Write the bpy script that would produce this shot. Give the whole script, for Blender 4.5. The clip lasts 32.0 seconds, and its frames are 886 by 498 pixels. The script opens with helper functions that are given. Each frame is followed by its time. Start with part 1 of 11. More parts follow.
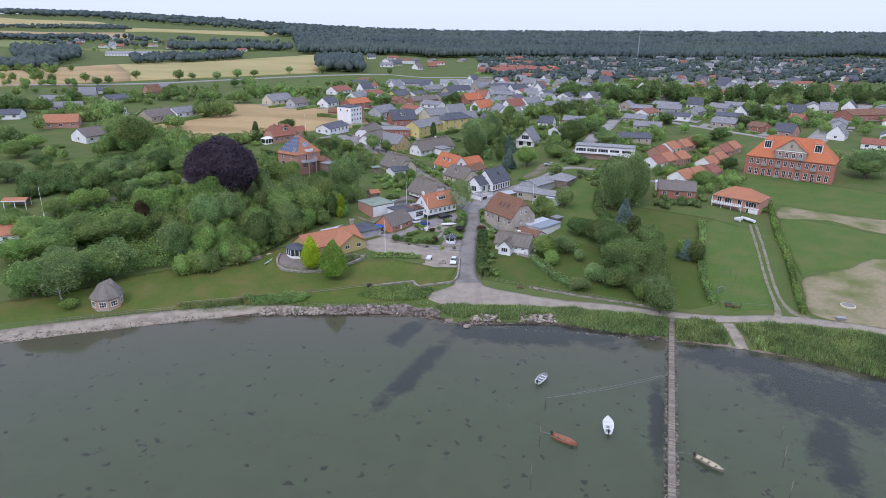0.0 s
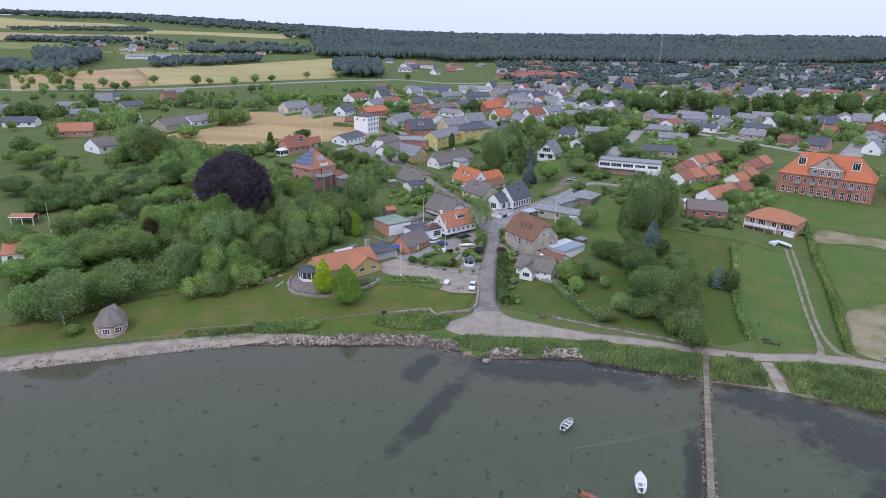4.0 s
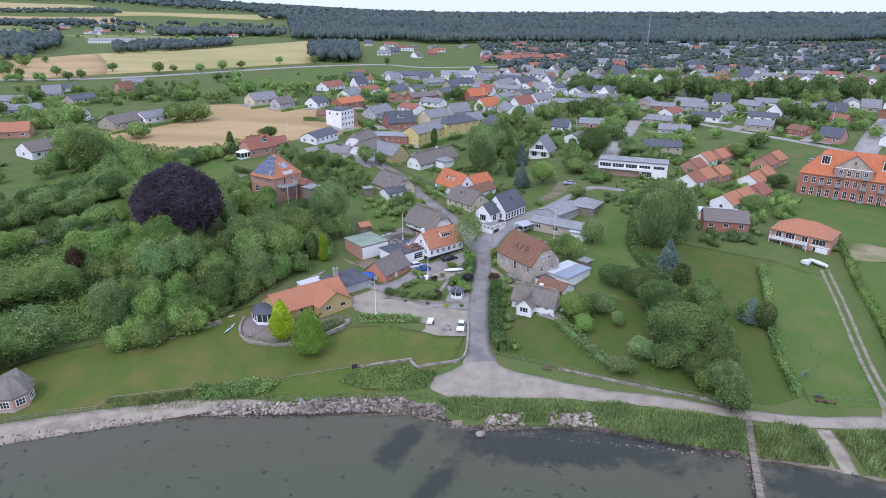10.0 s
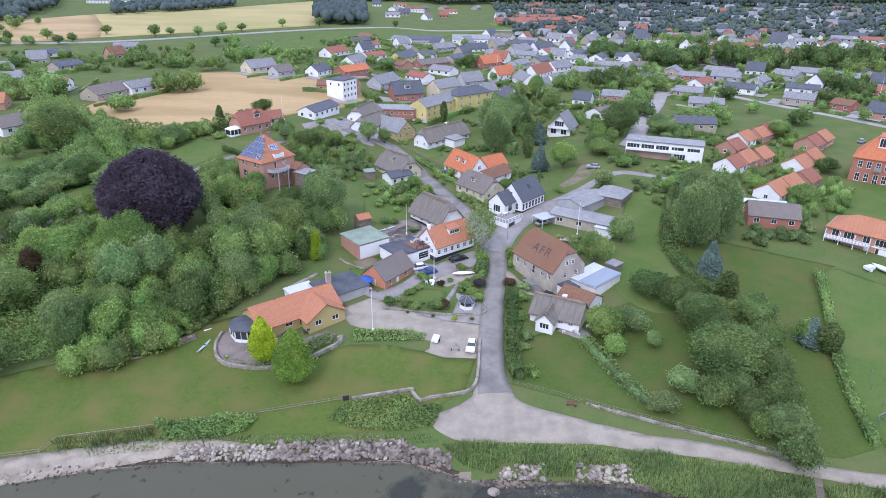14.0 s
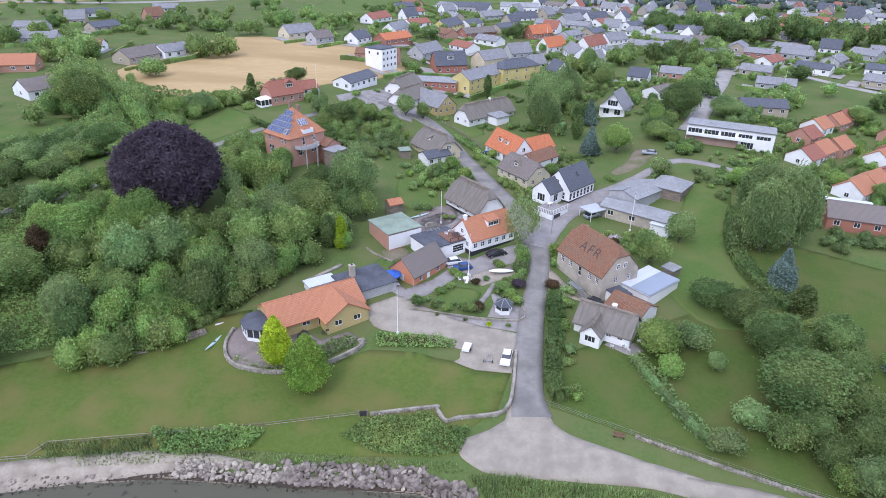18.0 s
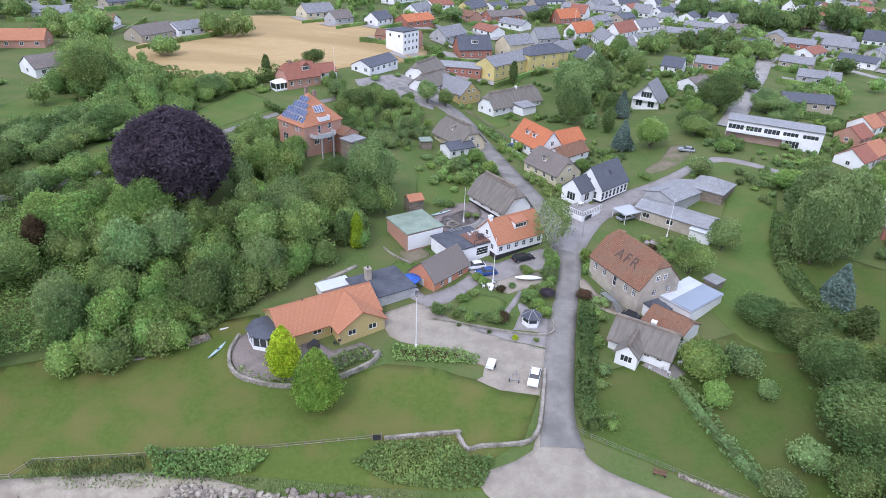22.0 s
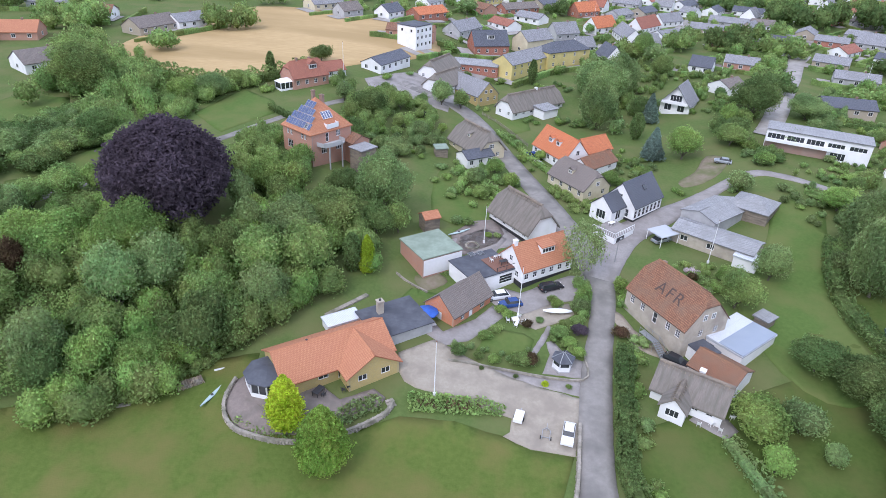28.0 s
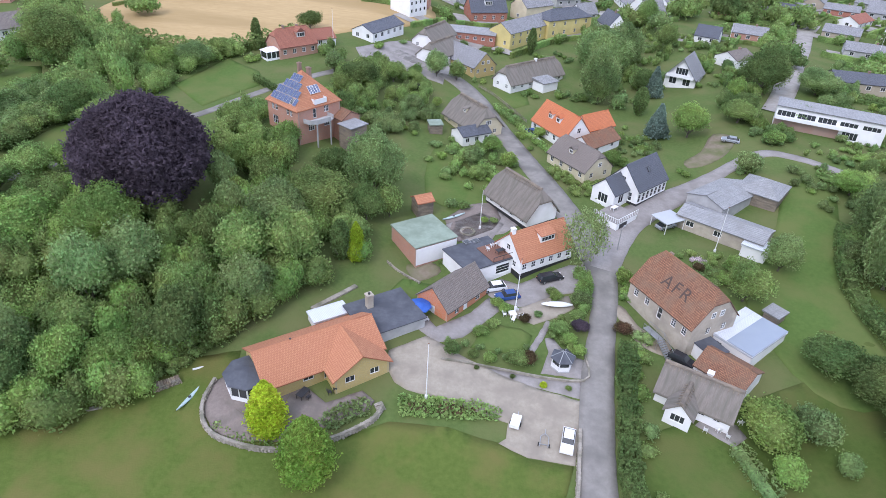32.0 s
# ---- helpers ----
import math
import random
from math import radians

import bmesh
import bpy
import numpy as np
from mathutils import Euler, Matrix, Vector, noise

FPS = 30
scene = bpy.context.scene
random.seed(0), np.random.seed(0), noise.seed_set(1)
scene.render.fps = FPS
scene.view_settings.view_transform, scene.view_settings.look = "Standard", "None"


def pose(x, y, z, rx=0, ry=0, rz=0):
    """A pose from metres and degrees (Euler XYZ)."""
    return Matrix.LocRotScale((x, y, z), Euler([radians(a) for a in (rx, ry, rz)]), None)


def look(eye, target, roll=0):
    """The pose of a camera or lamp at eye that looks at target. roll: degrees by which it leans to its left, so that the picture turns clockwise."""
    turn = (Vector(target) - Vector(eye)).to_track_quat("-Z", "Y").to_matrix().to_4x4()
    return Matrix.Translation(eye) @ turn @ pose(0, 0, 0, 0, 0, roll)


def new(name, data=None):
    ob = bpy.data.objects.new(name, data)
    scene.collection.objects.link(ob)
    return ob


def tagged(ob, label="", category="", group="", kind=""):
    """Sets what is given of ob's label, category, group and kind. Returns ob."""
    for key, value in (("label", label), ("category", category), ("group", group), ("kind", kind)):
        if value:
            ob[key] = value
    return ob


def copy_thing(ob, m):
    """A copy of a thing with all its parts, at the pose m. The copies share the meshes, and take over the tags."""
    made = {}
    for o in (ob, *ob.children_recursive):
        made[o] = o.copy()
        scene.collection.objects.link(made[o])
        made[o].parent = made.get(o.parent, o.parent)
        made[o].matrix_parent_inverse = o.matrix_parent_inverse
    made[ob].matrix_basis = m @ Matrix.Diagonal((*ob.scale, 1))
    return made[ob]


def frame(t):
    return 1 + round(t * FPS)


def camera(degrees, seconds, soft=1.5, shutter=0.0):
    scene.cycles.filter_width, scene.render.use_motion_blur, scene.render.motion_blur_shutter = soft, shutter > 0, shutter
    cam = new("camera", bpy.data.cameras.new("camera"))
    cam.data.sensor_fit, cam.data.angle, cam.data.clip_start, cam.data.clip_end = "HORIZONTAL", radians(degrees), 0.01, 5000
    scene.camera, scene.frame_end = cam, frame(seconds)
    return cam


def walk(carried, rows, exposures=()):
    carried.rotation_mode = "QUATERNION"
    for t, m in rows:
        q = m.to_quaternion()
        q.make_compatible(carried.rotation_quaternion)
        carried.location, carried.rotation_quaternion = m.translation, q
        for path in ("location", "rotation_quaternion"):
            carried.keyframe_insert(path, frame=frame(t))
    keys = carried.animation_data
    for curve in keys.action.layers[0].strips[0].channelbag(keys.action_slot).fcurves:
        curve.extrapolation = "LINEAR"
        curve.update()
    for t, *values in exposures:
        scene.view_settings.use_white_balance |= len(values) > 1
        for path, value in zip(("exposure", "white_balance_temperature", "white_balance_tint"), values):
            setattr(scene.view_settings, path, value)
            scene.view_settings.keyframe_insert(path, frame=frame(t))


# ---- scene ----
cam = camera(70.0, 32.0, soft=0.35)
PATH = [
    (0, (0.355, -0.949, 66.183), (0.341, 0.941, 65.529), 0.6),
    (0.5, (0.269, -0.778, 66.558), (0.255, 1.113, 65.906), 0.8),
    (1, (0.277, -0.162, 66.985), (0.263, 1.73, 66.335), 0.7),
    (1.5, (0.295, 0.862, 67.374), (0.281, 2.754, 66.727), 0.6),
    (2, (0.202, 2.152, 67.726), (0.19, 4.044, 67.079), 0.6),
    (2.5, (0.088, 3.65, 68.027), (0.053, 5.543, 67.38), 0.7),
    (4.5, (-0.781, 10.706, 69.618), (-0.846, 12.596, 68.968), 0.8),
    (5, (-0.911, 12.674, 69.793), (-0.977, 14.564, 69.143), 0.8),
    (5.5, (-0.944, 14.931, 69.998), (-1.009, 16.82, 69.347), 0.7),
    (6, (-1.009, 17.284, 70.218), (-1.066, 19.173, 69.565), 0.7),
    (6.5, (-1.145, 19.671, 70.457), (-1.192, 21.561, 69.803), 0.6),
    (7, (-1.219, 22.153, 70.712), (-1.259, 24.042, 70.056), 0.6),
    (7.5, (-1.271, 24.846, 70.951), (-1.305, 26.735, 70.295), 0.4),
    (8, (-1.335, 27.647, 71.105), (-1.365, 29.535, 70.447), 0.4),
    (8.5, (-1.353, 30.561, 71.164), (-1.379, 32.449, 70.505), 0.4),
    (9, (-1.346, 33.496, 71.181), (-1.366, 35.379, 70.507), 0.5),
    (9.5, (-1.166, 36.426, 71.323), (-1.183, 38.303, 70.632), 0.4),
    (10, (-1.042, 39.405, 71.466), (-1.057, 41.276, 70.76), 0.4),
    (10.5, (-1.031, 42.424, 71.641), (-1.044, 44.29, 70.92), 0.4),
    (11, (-1.149, 45.504, 71.776), (-1.157, 47.364, 71.04), 0.5),
    (11.5, (-1.282, 48.574, 71.847), (-1.287, 50.429, 71.099), 0.6),
    (12, (-1.347, 51.57, 71.907), (-1.359, 53.42, 71.145), 0.6),
    (12.5, (-1.293, 54.513, 71.924), (-1.325, 56.357, 71.149), 0.7),
    (13, (-1.153, 57.194, 71.898), (-1.186, 59.033, 71.113), 0.7),
    (13.5, (-0.94, 59.734, 71.901), (-0.979, 61.567, 71.103), 0.6),
    (15.5, (-0.858, 68.396, 71.516), (-0.917, 70.208, 70.671), 0.6),
    (16, (-0.94, 70.251, 71.437), (-1.005, 72.057, 70.58), 0.7),
    (16.5, (-0.937, 72.041, 71.29), (-1.025, 73.84, 70.422), 0.7),
    (17, (-0.947, 73.677, 71.088), (-1.065, 75.469, 70.209), 0.8),
    (17.5, (-0.962, 75.31, 70.881), (-1.106, 77.096, 69.993), 1.0),
    (18, (-1.085, 76.86, 70.677), (-1.247, 78.64, 69.78), 1.3),
    (18.5, (-1.336, 78.402, 70.504), (-1.511, 80.176, 69.597), 1.5),
    (19, (-1.702, 79.805, 70.358), (-1.881, 81.573, 69.44), 1.5),
    (19.5, (-2.024, 81.019, 70.13), (-2.21, 82.783, 69.207), 1.7),
    (20, (-2.379, 82.191, 69.923), (-2.569, 83.952, 68.994), 1.9),
    (20.5, (-2.83, 83.381, 69.751), (-3.021, 85.138, 68.815), 2.1),
    (21, (-3.292, 84.625, 69.63), (-3.485, 86.379, 68.689), 2.1),
    (21.5, (-3.694, 85.882, 69.592), (-3.89, 87.635, 68.648), 2.3),
    (22, (-4.077, 87.041, 69.597), (-4.277, 88.792, 68.653), 2.3),
    (22.5, (-4.478, 88.135, 69.654), (-4.681, 89.885, 68.709), 2.2),
    (23, (-4.921, 89.212, 69.74), (-5.128, 90.961, 68.792), 2.1),
    (23.5, (-5.438, 90.241, 69.706), (-5.646, 91.986, 68.752), 2.3),
    (24, (-6.108, 91.205, 69.654), (-6.317, 92.946, 68.691), 2.6),
    (24.5, (-6.748, 92.248, 69.672), (-6.955, 93.983, 68.698), 2.7),
    (25, (-7.209, 93.463, 69.732), (-7.419, 95.197, 68.757), 2.6),
    (25.5, (-7.547, 94.601, 69.774), (-7.761, 96.335, 68.8), 2.7),
    (27.5, (-8.477, 99.446, 69.871), (-8.689, 101.181, 68.899), 2.8),
    (28, (-8.679, 100.633, 69.902), (-8.891, 102.366, 68.926), 2.8),
    (28.5, (-9.094, 101.735, 69.859), (-9.298, 103.465, 68.878), 3.0),
    (29, (-9.375, 102.89, 69.835), (-9.575, 104.617, 68.846), 3.2),
    (29.5, (-9.532, 104.023, 69.832), (-9.728, 105.745, 68.833), 3.3),
    (30, (-9.619, 105.045, 69.845), (-9.81, 106.758, 68.831), 3.3),
    (30.5, (-9.698, 105.963, 69.871), (-9.885, 107.668, 68.843), 3.4),
    (31, (-9.812, 106.847, 69.916), (-9.994, 108.543, 68.872), 3.5),
    (31.5, (-9.815, 107.617, 70.002), (-9.995, 109.305, 68.944), 3.5),
    (32, (-9.62, 108.279, 70.133), (-9.803, 109.96, 69.064), 3.5),
]
walk(cam, [(t, look(e, g, r)) for t, e, g, r in PATH], [(0, 0.10, 5900, 20), (6, 0.04, 5820, 20), (9, 0.14, 5760, 20), (11, 0.46, 5710, 21), (13, 0.55, 5690, 21), (20, 0.55, 5840, 19), (26, 0.58, 5900, 18), (32, 0.59, 5960, 18)])
# ---------------------------------------------------------------- light
SUN_EL, SUN_AZ = 48.0, 205.0
world = bpy.data.worlds.new("sky")
scene.world = world
world.use_nodes = True
wn = world.node_tree
wn.nodes.clear()
sky = wn.nodes.new("ShaderNodeTexSky")
sky.sky_type = "NISHITA"
sky.sun_disc = False
sky.sun_elevation, sky.sun_rotation = radians(SUN_EL), radians(SUN_AZ)
sky.air_density, sky.dust_density, sky.ozone_density = 1.0, 4.0, 1.0
# an even sheet of thin cloud over the blue
cloud = wn.nodes.new("ShaderNodeMixRGB")
cloud.inputs[0].default_value = 0.72
cloud.inputs[2].default_value = (9.4, 10.4, 12.2, 1)
bg = wn.nodes.new("ShaderNodeBackground")
bg.inputs["Strength"].default_value = 0.104
wout = wn.nodes.new("ShaderNodeOutputWorld")
wn.links.new(sky.outputs[0], cloud.inputs[1])
wn.links.new(cloud.outputs[0], bg.inputs[0])
wn.links.new(bg.outputs[0], wout.inputs[0])
sun = new("sun", bpy.data.lights.new("sun", "SUN"))
sun.data.energy, sun.data.angle, sun.data.color = 0.85, radians(16), (1.0, 0.97, 0.92)
a, e = radians(SUN_AZ), radians(SUN_EL)
sun.matrix_world = look((0, 0, 300), (-math.sin(a) * math.cos(e) * 100, -math.cos(a) * math.cos(e) * 100, 300 - 100 * math.sin(e)))

# ---------------------------------------------------------------- ground form
SHORE = [(-3000, -900), (-1000, -200), (-300, 58), (-160, 100), (-98, 124), (-77, 131.5), (-63, 135.5), (-45, 139), (-28, 139.5), (-9, 140.5),
         (0, 137.5), (5, 135.5), (15, 136.5), (26, 136.3), (34, 133.6), (41, 132), (50, 129), (62, 126.6), (67, 125), (80, 120), (91, 113.7),
         (140, 90), (300, 20), (1000, -300), (3000, -1200)]
RISE = [(-400, -9), (-60, -3.2), (-20, -1.2), (-5, -0.45), (0, 0), (4, 1.0), (14, 2.3), (33, 3.7), (50, 5.6), (65, 7.3), (100, 9.2), (130, 9.8),
        (190, 12.5), (300, 16.5), (600, 22), (1000, 26), (1500, 36), (2300, 48), (3200, 60), (5000, 60)]
SX, SY = [p[0] for p in SHORE], [p[1] for p in SHORE]
RX, RZ = [p[0] for p in RISE], [p[1] for p in RISE]


def step(v, lo, hi):
    u = np.clip((np.asarray(v, float) - lo) / (hi - lo), 0, 1)
    return u * u * (3 - 2 * u)


def shore(x):
    return np.interp(x, SX, SY)


def ground(x, y):
    """The height of the ground at a place; also for arrays."""
    d = y - shore(x)
    z = np.interp(d, RX, RZ)
    z = z + 7.0 * step(-x, 20, 70) * step(d, 25, 95) * (1 - 0.5 * step(d, 150, 500))
    z = z + 3.5 * step(x, 25, 50) * step(d, 70, 135) * (1 - step(x, 70, 110)) * (1 - step(d, 200, 300))
    z = z + 48 * step(-x, 100, 1500) * step(d, 900, 2300)
    return z + 1.4 * step(-x, 2, 18) * step(y, 160.5, 166) * (1 - step(-x, 46, 52)) * (1 - step(y, 178, 200))


def gz(x, y):
    return float(ground(x, y))


# ---------------------------------------------------------------- mesh tools
class Mesh:
    """Collects faces with a material slot and uv in metres."""

    def __init__(self):
        self.v, self.f, self.m, self.uv = [], [], [], []

    def add(self, pts, faces, slot=0, uvs=None):
        n = len(self.v)
        self.v += [tuple(p) for p in pts]
        for k, f in enumerate(faces):
            self.f.append(tuple(n + i for i in f))
            self.m.append(slot)
            self.uv.append(uvs[k] if uvs else None)
        return self

    def box(self, x0, x1, y0, y1, z0, z1, slot=0):
        p = [(x0, y0, z0), (x1, y0, z0), (x1, y1, z0), (x0, y1, z0), (x0, y0, z1), (x1, y0, z1), (x1, y1, z1), (x0, y1, z1)]
        return self.add(p, [(3, 2, 1, 0), (4, 5, 6, 7), (0, 1, 5, 4), (1, 2, 6, 5), (2, 3, 7, 6), (3, 0, 4, 7)], slot)

    def bar(self, a, b, w, h, slot=0):
        """A squared bar from a to b."""
        a, b = Vector(a), Vector(b)
        t = (b - a).normalized()
        s = t.cross(Vector((0, 0, 1)))
        s = s.normalized() if s.length > 1e-4 else Vector((1, 0, 0))
        u = s.cross(t)
        p = [q + s * (i * w / 2) + u * (j * h / 2) for q in (a, b) for i, j in ((-1, -1), (1, -1), (1, 1), (-1, 1))]
        return self.add(p, [(3, 2, 1, 0), (4, 5, 6, 7), (0, 1, 5, 4), (1, 2, 6, 5), (2, 3, 7, 6), (3, 0, 4, 7)], slot)

    def tube(self, rings, n=8, slot=0, cap=True):
        """Rings of (centre, radius), joined; centres go up or along."""
        pts, faces = [], []
        for k, (c, r) in enumerate(rings):
            c = Vector(c)
            nxt = Vector(rings[min(k + 1, len(rings) - 1)][0]) - Vector(rings[max(k - 1, 0)][0])
            t = nxt.normalized() if nxt.length > 1e-6 else Vector((0, 0, 1))
            s = t.orthogonal().normalized()
            if abs(t.z) > 0.9:
                s = Vector((1, 0, 0))
                s = (s - t * s.dot(t)).normalized()
            u = t.cross(s)
            pts += [c + (s * math.cos(2 * math.pi * i / n) + u * math.sin(2 * math.pi * i / n)) * r for i in range(n)]
        for k in range(len(rings) - 1):
            faces += [(k * n + i, k * n + (i + 1) % n, (k + 1) * n + (i + 1) % n, (k + 1) * n + i) for i in range(n)]
        if cap:
            faces += [tuple(reversed(range(n))), tuple((len(rings) - 1) * n + i for i in range(n))]
        return self.add(pts, faces, slot)

    def prism(self, outline, z0, z1, slot=0):
        """An upright prism over a ground outline (anticlockwise)."""
        n = len(outline)
        p = [(x, y, z0) for x, y in outline] + [(x, y, z1) for x, y in outline]
        return self.add(p, [tuple(reversed(range(n))), tuple(range(n, 2 * n))] + [(i, (i + 1) % n, n + (i + 1) % n, n + i) for i in range(n)], slot)

    def data(self, name, mats, smooth=False):
        seen, to, v = {}, [], []
        for p in self.v:
            k = (round(p[0], 4), round(p[1], 4), round(p[2], 4))
            if k not in seen:
                seen[k] = len(v)
                v.append(p)
            to.append(seen[k])
        f = [tuple(to[i] for i in q) for q in self.f]
        keep = [k for k, q in enumerate(f) if len(set(q)) == len(q)]
        self.v, self.f, self.m, self.uv = v, [f[k] for k in keep], [self.m[k] for k in keep], [self.uv[k] for k in keep]
        me = bpy.data.meshes.new(name)
        me.from_pydata(self.v, [], self.f)
        for m in mats if isinstance(mats, (list, tuple)) else [mats]:
            me.materials.append(m)
        me.polygons.foreach_set("material_index", self.m)
        if any(self.uv):
            lay = me.uv_layers.new(name="metres")
            flat = []
            for f, uv in zip(self.f, self.uv):
                flat += [c for q in (uv if uv and len(uv) == len(f) else [(0, 0)] * len(f)) for c in q]
            lay.data.foreach_set("uv", flat)
        if smooth:
            me.polygons.foreach_set("use_smooth", [True] * len(self.f))
        me.update()
        return me


def part(name, mesh, mats, parent, label="", at=None, smooth=False):
    """One mesh object under a thing or under a part."""
    me = mesh.data(name, mats, smooth) if isinstance(mesh, Mesh) else mesh
    ob = new(name, me)
    ob.parent = parent
    if at is not None:
        ob.matrix_basis = at
    return tagged(ob, label)


def thing(name, x, y, rot=0, label="", category="", group="", z=None, sink=0.0):
    ob = new(name)
    ob.empty_display_size = 0.2
    ob.matrix_basis = pose(x, y, gz(x, y) - sink if z is None else z, 0, 0, rot)
    return tagged(ob, label, category, group)


def solid(name, mesh, mats, x, y, rot=0, label="", category="", group="", z=None, smooth=False):
    """A thing of one mesh."""
    ob = new(name, mesh.data(name, mats, smooth) if isinstance(mesh, Mesh) else mesh)
    ob.matrix_basis = pose(x, y, gz(x, y) if z is None else z, 0, 0, rot)
    return tagged(ob, label, category, group)


# ---------------------------------------------------------------- materials
def mat(name, c1, c2, scale=3.0, rough=0.8, bump=0.0, c3=None, scale3=0.15, metal=0.0, space="pos", stretch=(1, 1, 1), spec=0.4, bscale=None, island=0.0, per=0.0):
    """A surface of two mixed tones at one scale, a third at a wider one, and fine relief."""
    m = bpy.data.materials.new(name)
    m.use_nodes = True
    nt = m.node_tree
    n, l = nt.nodes, nt.links
    bs = n["Principled BSDF"]
    bs.inputs["Roughness"].default_value, bs.inputs["Metallic"].default_value = rough, metal
    bs.inputs["Specular IOR Level"].default_value = spec
    src = n.new("ShaderNodeNewGeometry").outputs["Position"] if space == "pos" else n.new("ShaderNodeTexCoord").outputs["UV" if space == "uv" else "Object"]
    mp = n.new("ShaderNodeMapping")
    mp.inputs["Scale"].default_value = stretch
    l.new(src, mp.inputs[0])
    nz = n.new("ShaderNodeTexNoise")
    nz.inputs["Scale"].default_value, nz.inputs["Detail"].default_value, nz.inputs["Roughness"].default_value = scale, 5, 0.65
    l.new(mp.outputs[0], nz.inputs["Vector"])
    rp = n.new("ShaderNodeMapRange")
    rp.inputs[1].default_value, rp.inputs[2].default_value = 0.3, 0.7
    l.new(nz.outputs[0], rp.inputs[0])
    mx = n.new("ShaderNodeMixRGB")
    mx.inputs[1].default_value, mx.inputs[2].default_value = (*c1, 1), (*c2, 1)
    l.new(rp.outputs[0], mx.inputs[0])
    col = mx.outputs[0]
    if c3:
        n3 = n.new("ShaderNodeTexNoise")
        n3.inputs["Scale"].default_value, n3.inputs["Detail"].default_value = scale3, 4
        l.new(mp.outputs[0], n3.inputs["Vector"])
        r3 = n.new("ShaderNodeMapRange")
        r3.inputs[1].default_value, r3.inputs[2].default_value = 0.42, 0.66
        l.new(n3.outputs[0], r3.inputs[0])
        m3 = n.new("ShaderNodeMixRGB")
        m3.inputs[2].default_value = (*c3, 1)
        l.new(r3.outputs[0], m3.inputs[0])
        l.new(col, m3.inputs[1])
        col = m3.outputs[0]
    for amount, socket in ((island, "isl"), (per, "obj")):
        if amount:
            rnd = n.new("ShaderNodeNewGeometry").outputs["Random Per Island"] if socket == "isl" else n.new("ShaderNodeObjectInfo").outputs["Random"]
            mr = n.new("ShaderNodeMapRange")
            mr.inputs[3].default_value, mr.inputs[4].default_value = 1 - amount, 1 + amount
            l.new(rnd, mr.inputs[0])
            hs = n.new("ShaderNodeHueSaturation")
            l.new(mr.outputs[0], hs.inputs["Value"])
            mh = n.new("ShaderNodeMapRange")
            mh.inputs[3].default_value, mh.inputs[4].default_value = 0.5 - 0.05 * amount, 0.5 + 0.05 * amount
            l.new(rnd, mh.inputs[0])
            l.new(mh.outputs[0], hs.inputs["Hue"])
            l.new(col, hs.inputs["Color"])
            col = hs.outputs[0]
    l.new(col, bs.inputs["Base Color"])
    if bump:
        bn = n.new("ShaderNodeTexNoise")
        bn.inputs["Scale"].default_value, bn.inputs["Detail"].default_value = bscale or scale * 3, 4
        l.new(mp.outputs[0], bn.inputs["Vector"])
        bu = n.new("ShaderNodeBump")
        bu.inputs["Strength"].default_value, bu.inputs["Distance"].default_value = min(1, bump), 0.08
        l.new(bn.outputs[0], bu.inputs["Height"])
        l.new(bu.outputs[0], bs.inputs["Normal"])
    return m


def pieces(name, c1, c2, joint, w, h, gap=0.02, rough=0.8, bump=0.6, weather=(0.2, 0.2, 0.18), amount=0.35, shift=0.5):
    """Courses of small tiles or bricks too small to pick apart, in uv metres, with weathering."""
    m = bpy.data.materials.new(name)
    m.use_nodes = True
    n, l = m.node_tree.nodes, m.node_tree.links
    bs = n["Principled BSDF"]
    bs.inputs["Roughness"].default_value = rough
    bs.inputs["Specular IOR Level"].default_value = 0.3
    uv = n.new("ShaderNodeTexCoord").outputs["UV"]
    br = n.new("ShaderNodeTexBrick")
    br.offset = shift
    br.inputs["Color1"].default_value, br.inputs["Color2"].default_value, br.inputs["Mortar"].default_value = (*c1, 1), (*c2, 1), (*joint, 1)
    br.inputs["Scale"].default_value, br.inputs["Mortar Size"].default_value = 1.0, gap
    br.inputs["Brick Width"].default_value, br.inputs["Row Height"].default_value = w, h
    br.inputs["Mortar Smooth"].default_value = 0.3
    l.new(uv, br.inputs["Vector"])
    nz = n.new("ShaderNodeTexNoise")
    nz.inputs["Scale"].default_value, nz.inputs["Detail"].default_value = 0.45, 6
    l.new(n.new("ShaderNodeNewGeometry").outputs["Position"], nz.inputs["Vector"])
    rp = n.new("ShaderNodeMapRange")
    rp.inputs[1].default_value, rp.inputs[2].default_value, rp.inputs[4].default_value = 0.4, 0.75, amount
    l.new(nz.outputs[0], rp.inputs[0])
    mx = n.new("ShaderNodeMixRGB")
    mx.inputs[2].default_value = (*weather, 1)
    l.new(rp.outputs[0], mx.inputs[0])
    l.new(br.outputs["Color"], mx.inputs[1])
    l.new(mx.outputs[0], bs.inputs["Base Color"])
    bu = n.new("ShaderNodeBump")
    bu.inputs["Strength"].default_value, bu.inputs["Distance"].default_value = bump, 0.05
    bu.invert = True
    l.new(br.outputs["Fac"], bu.inputs["Height"])
    l.new(bu.outputs[0], bs.inputs["Normal"])
    return m


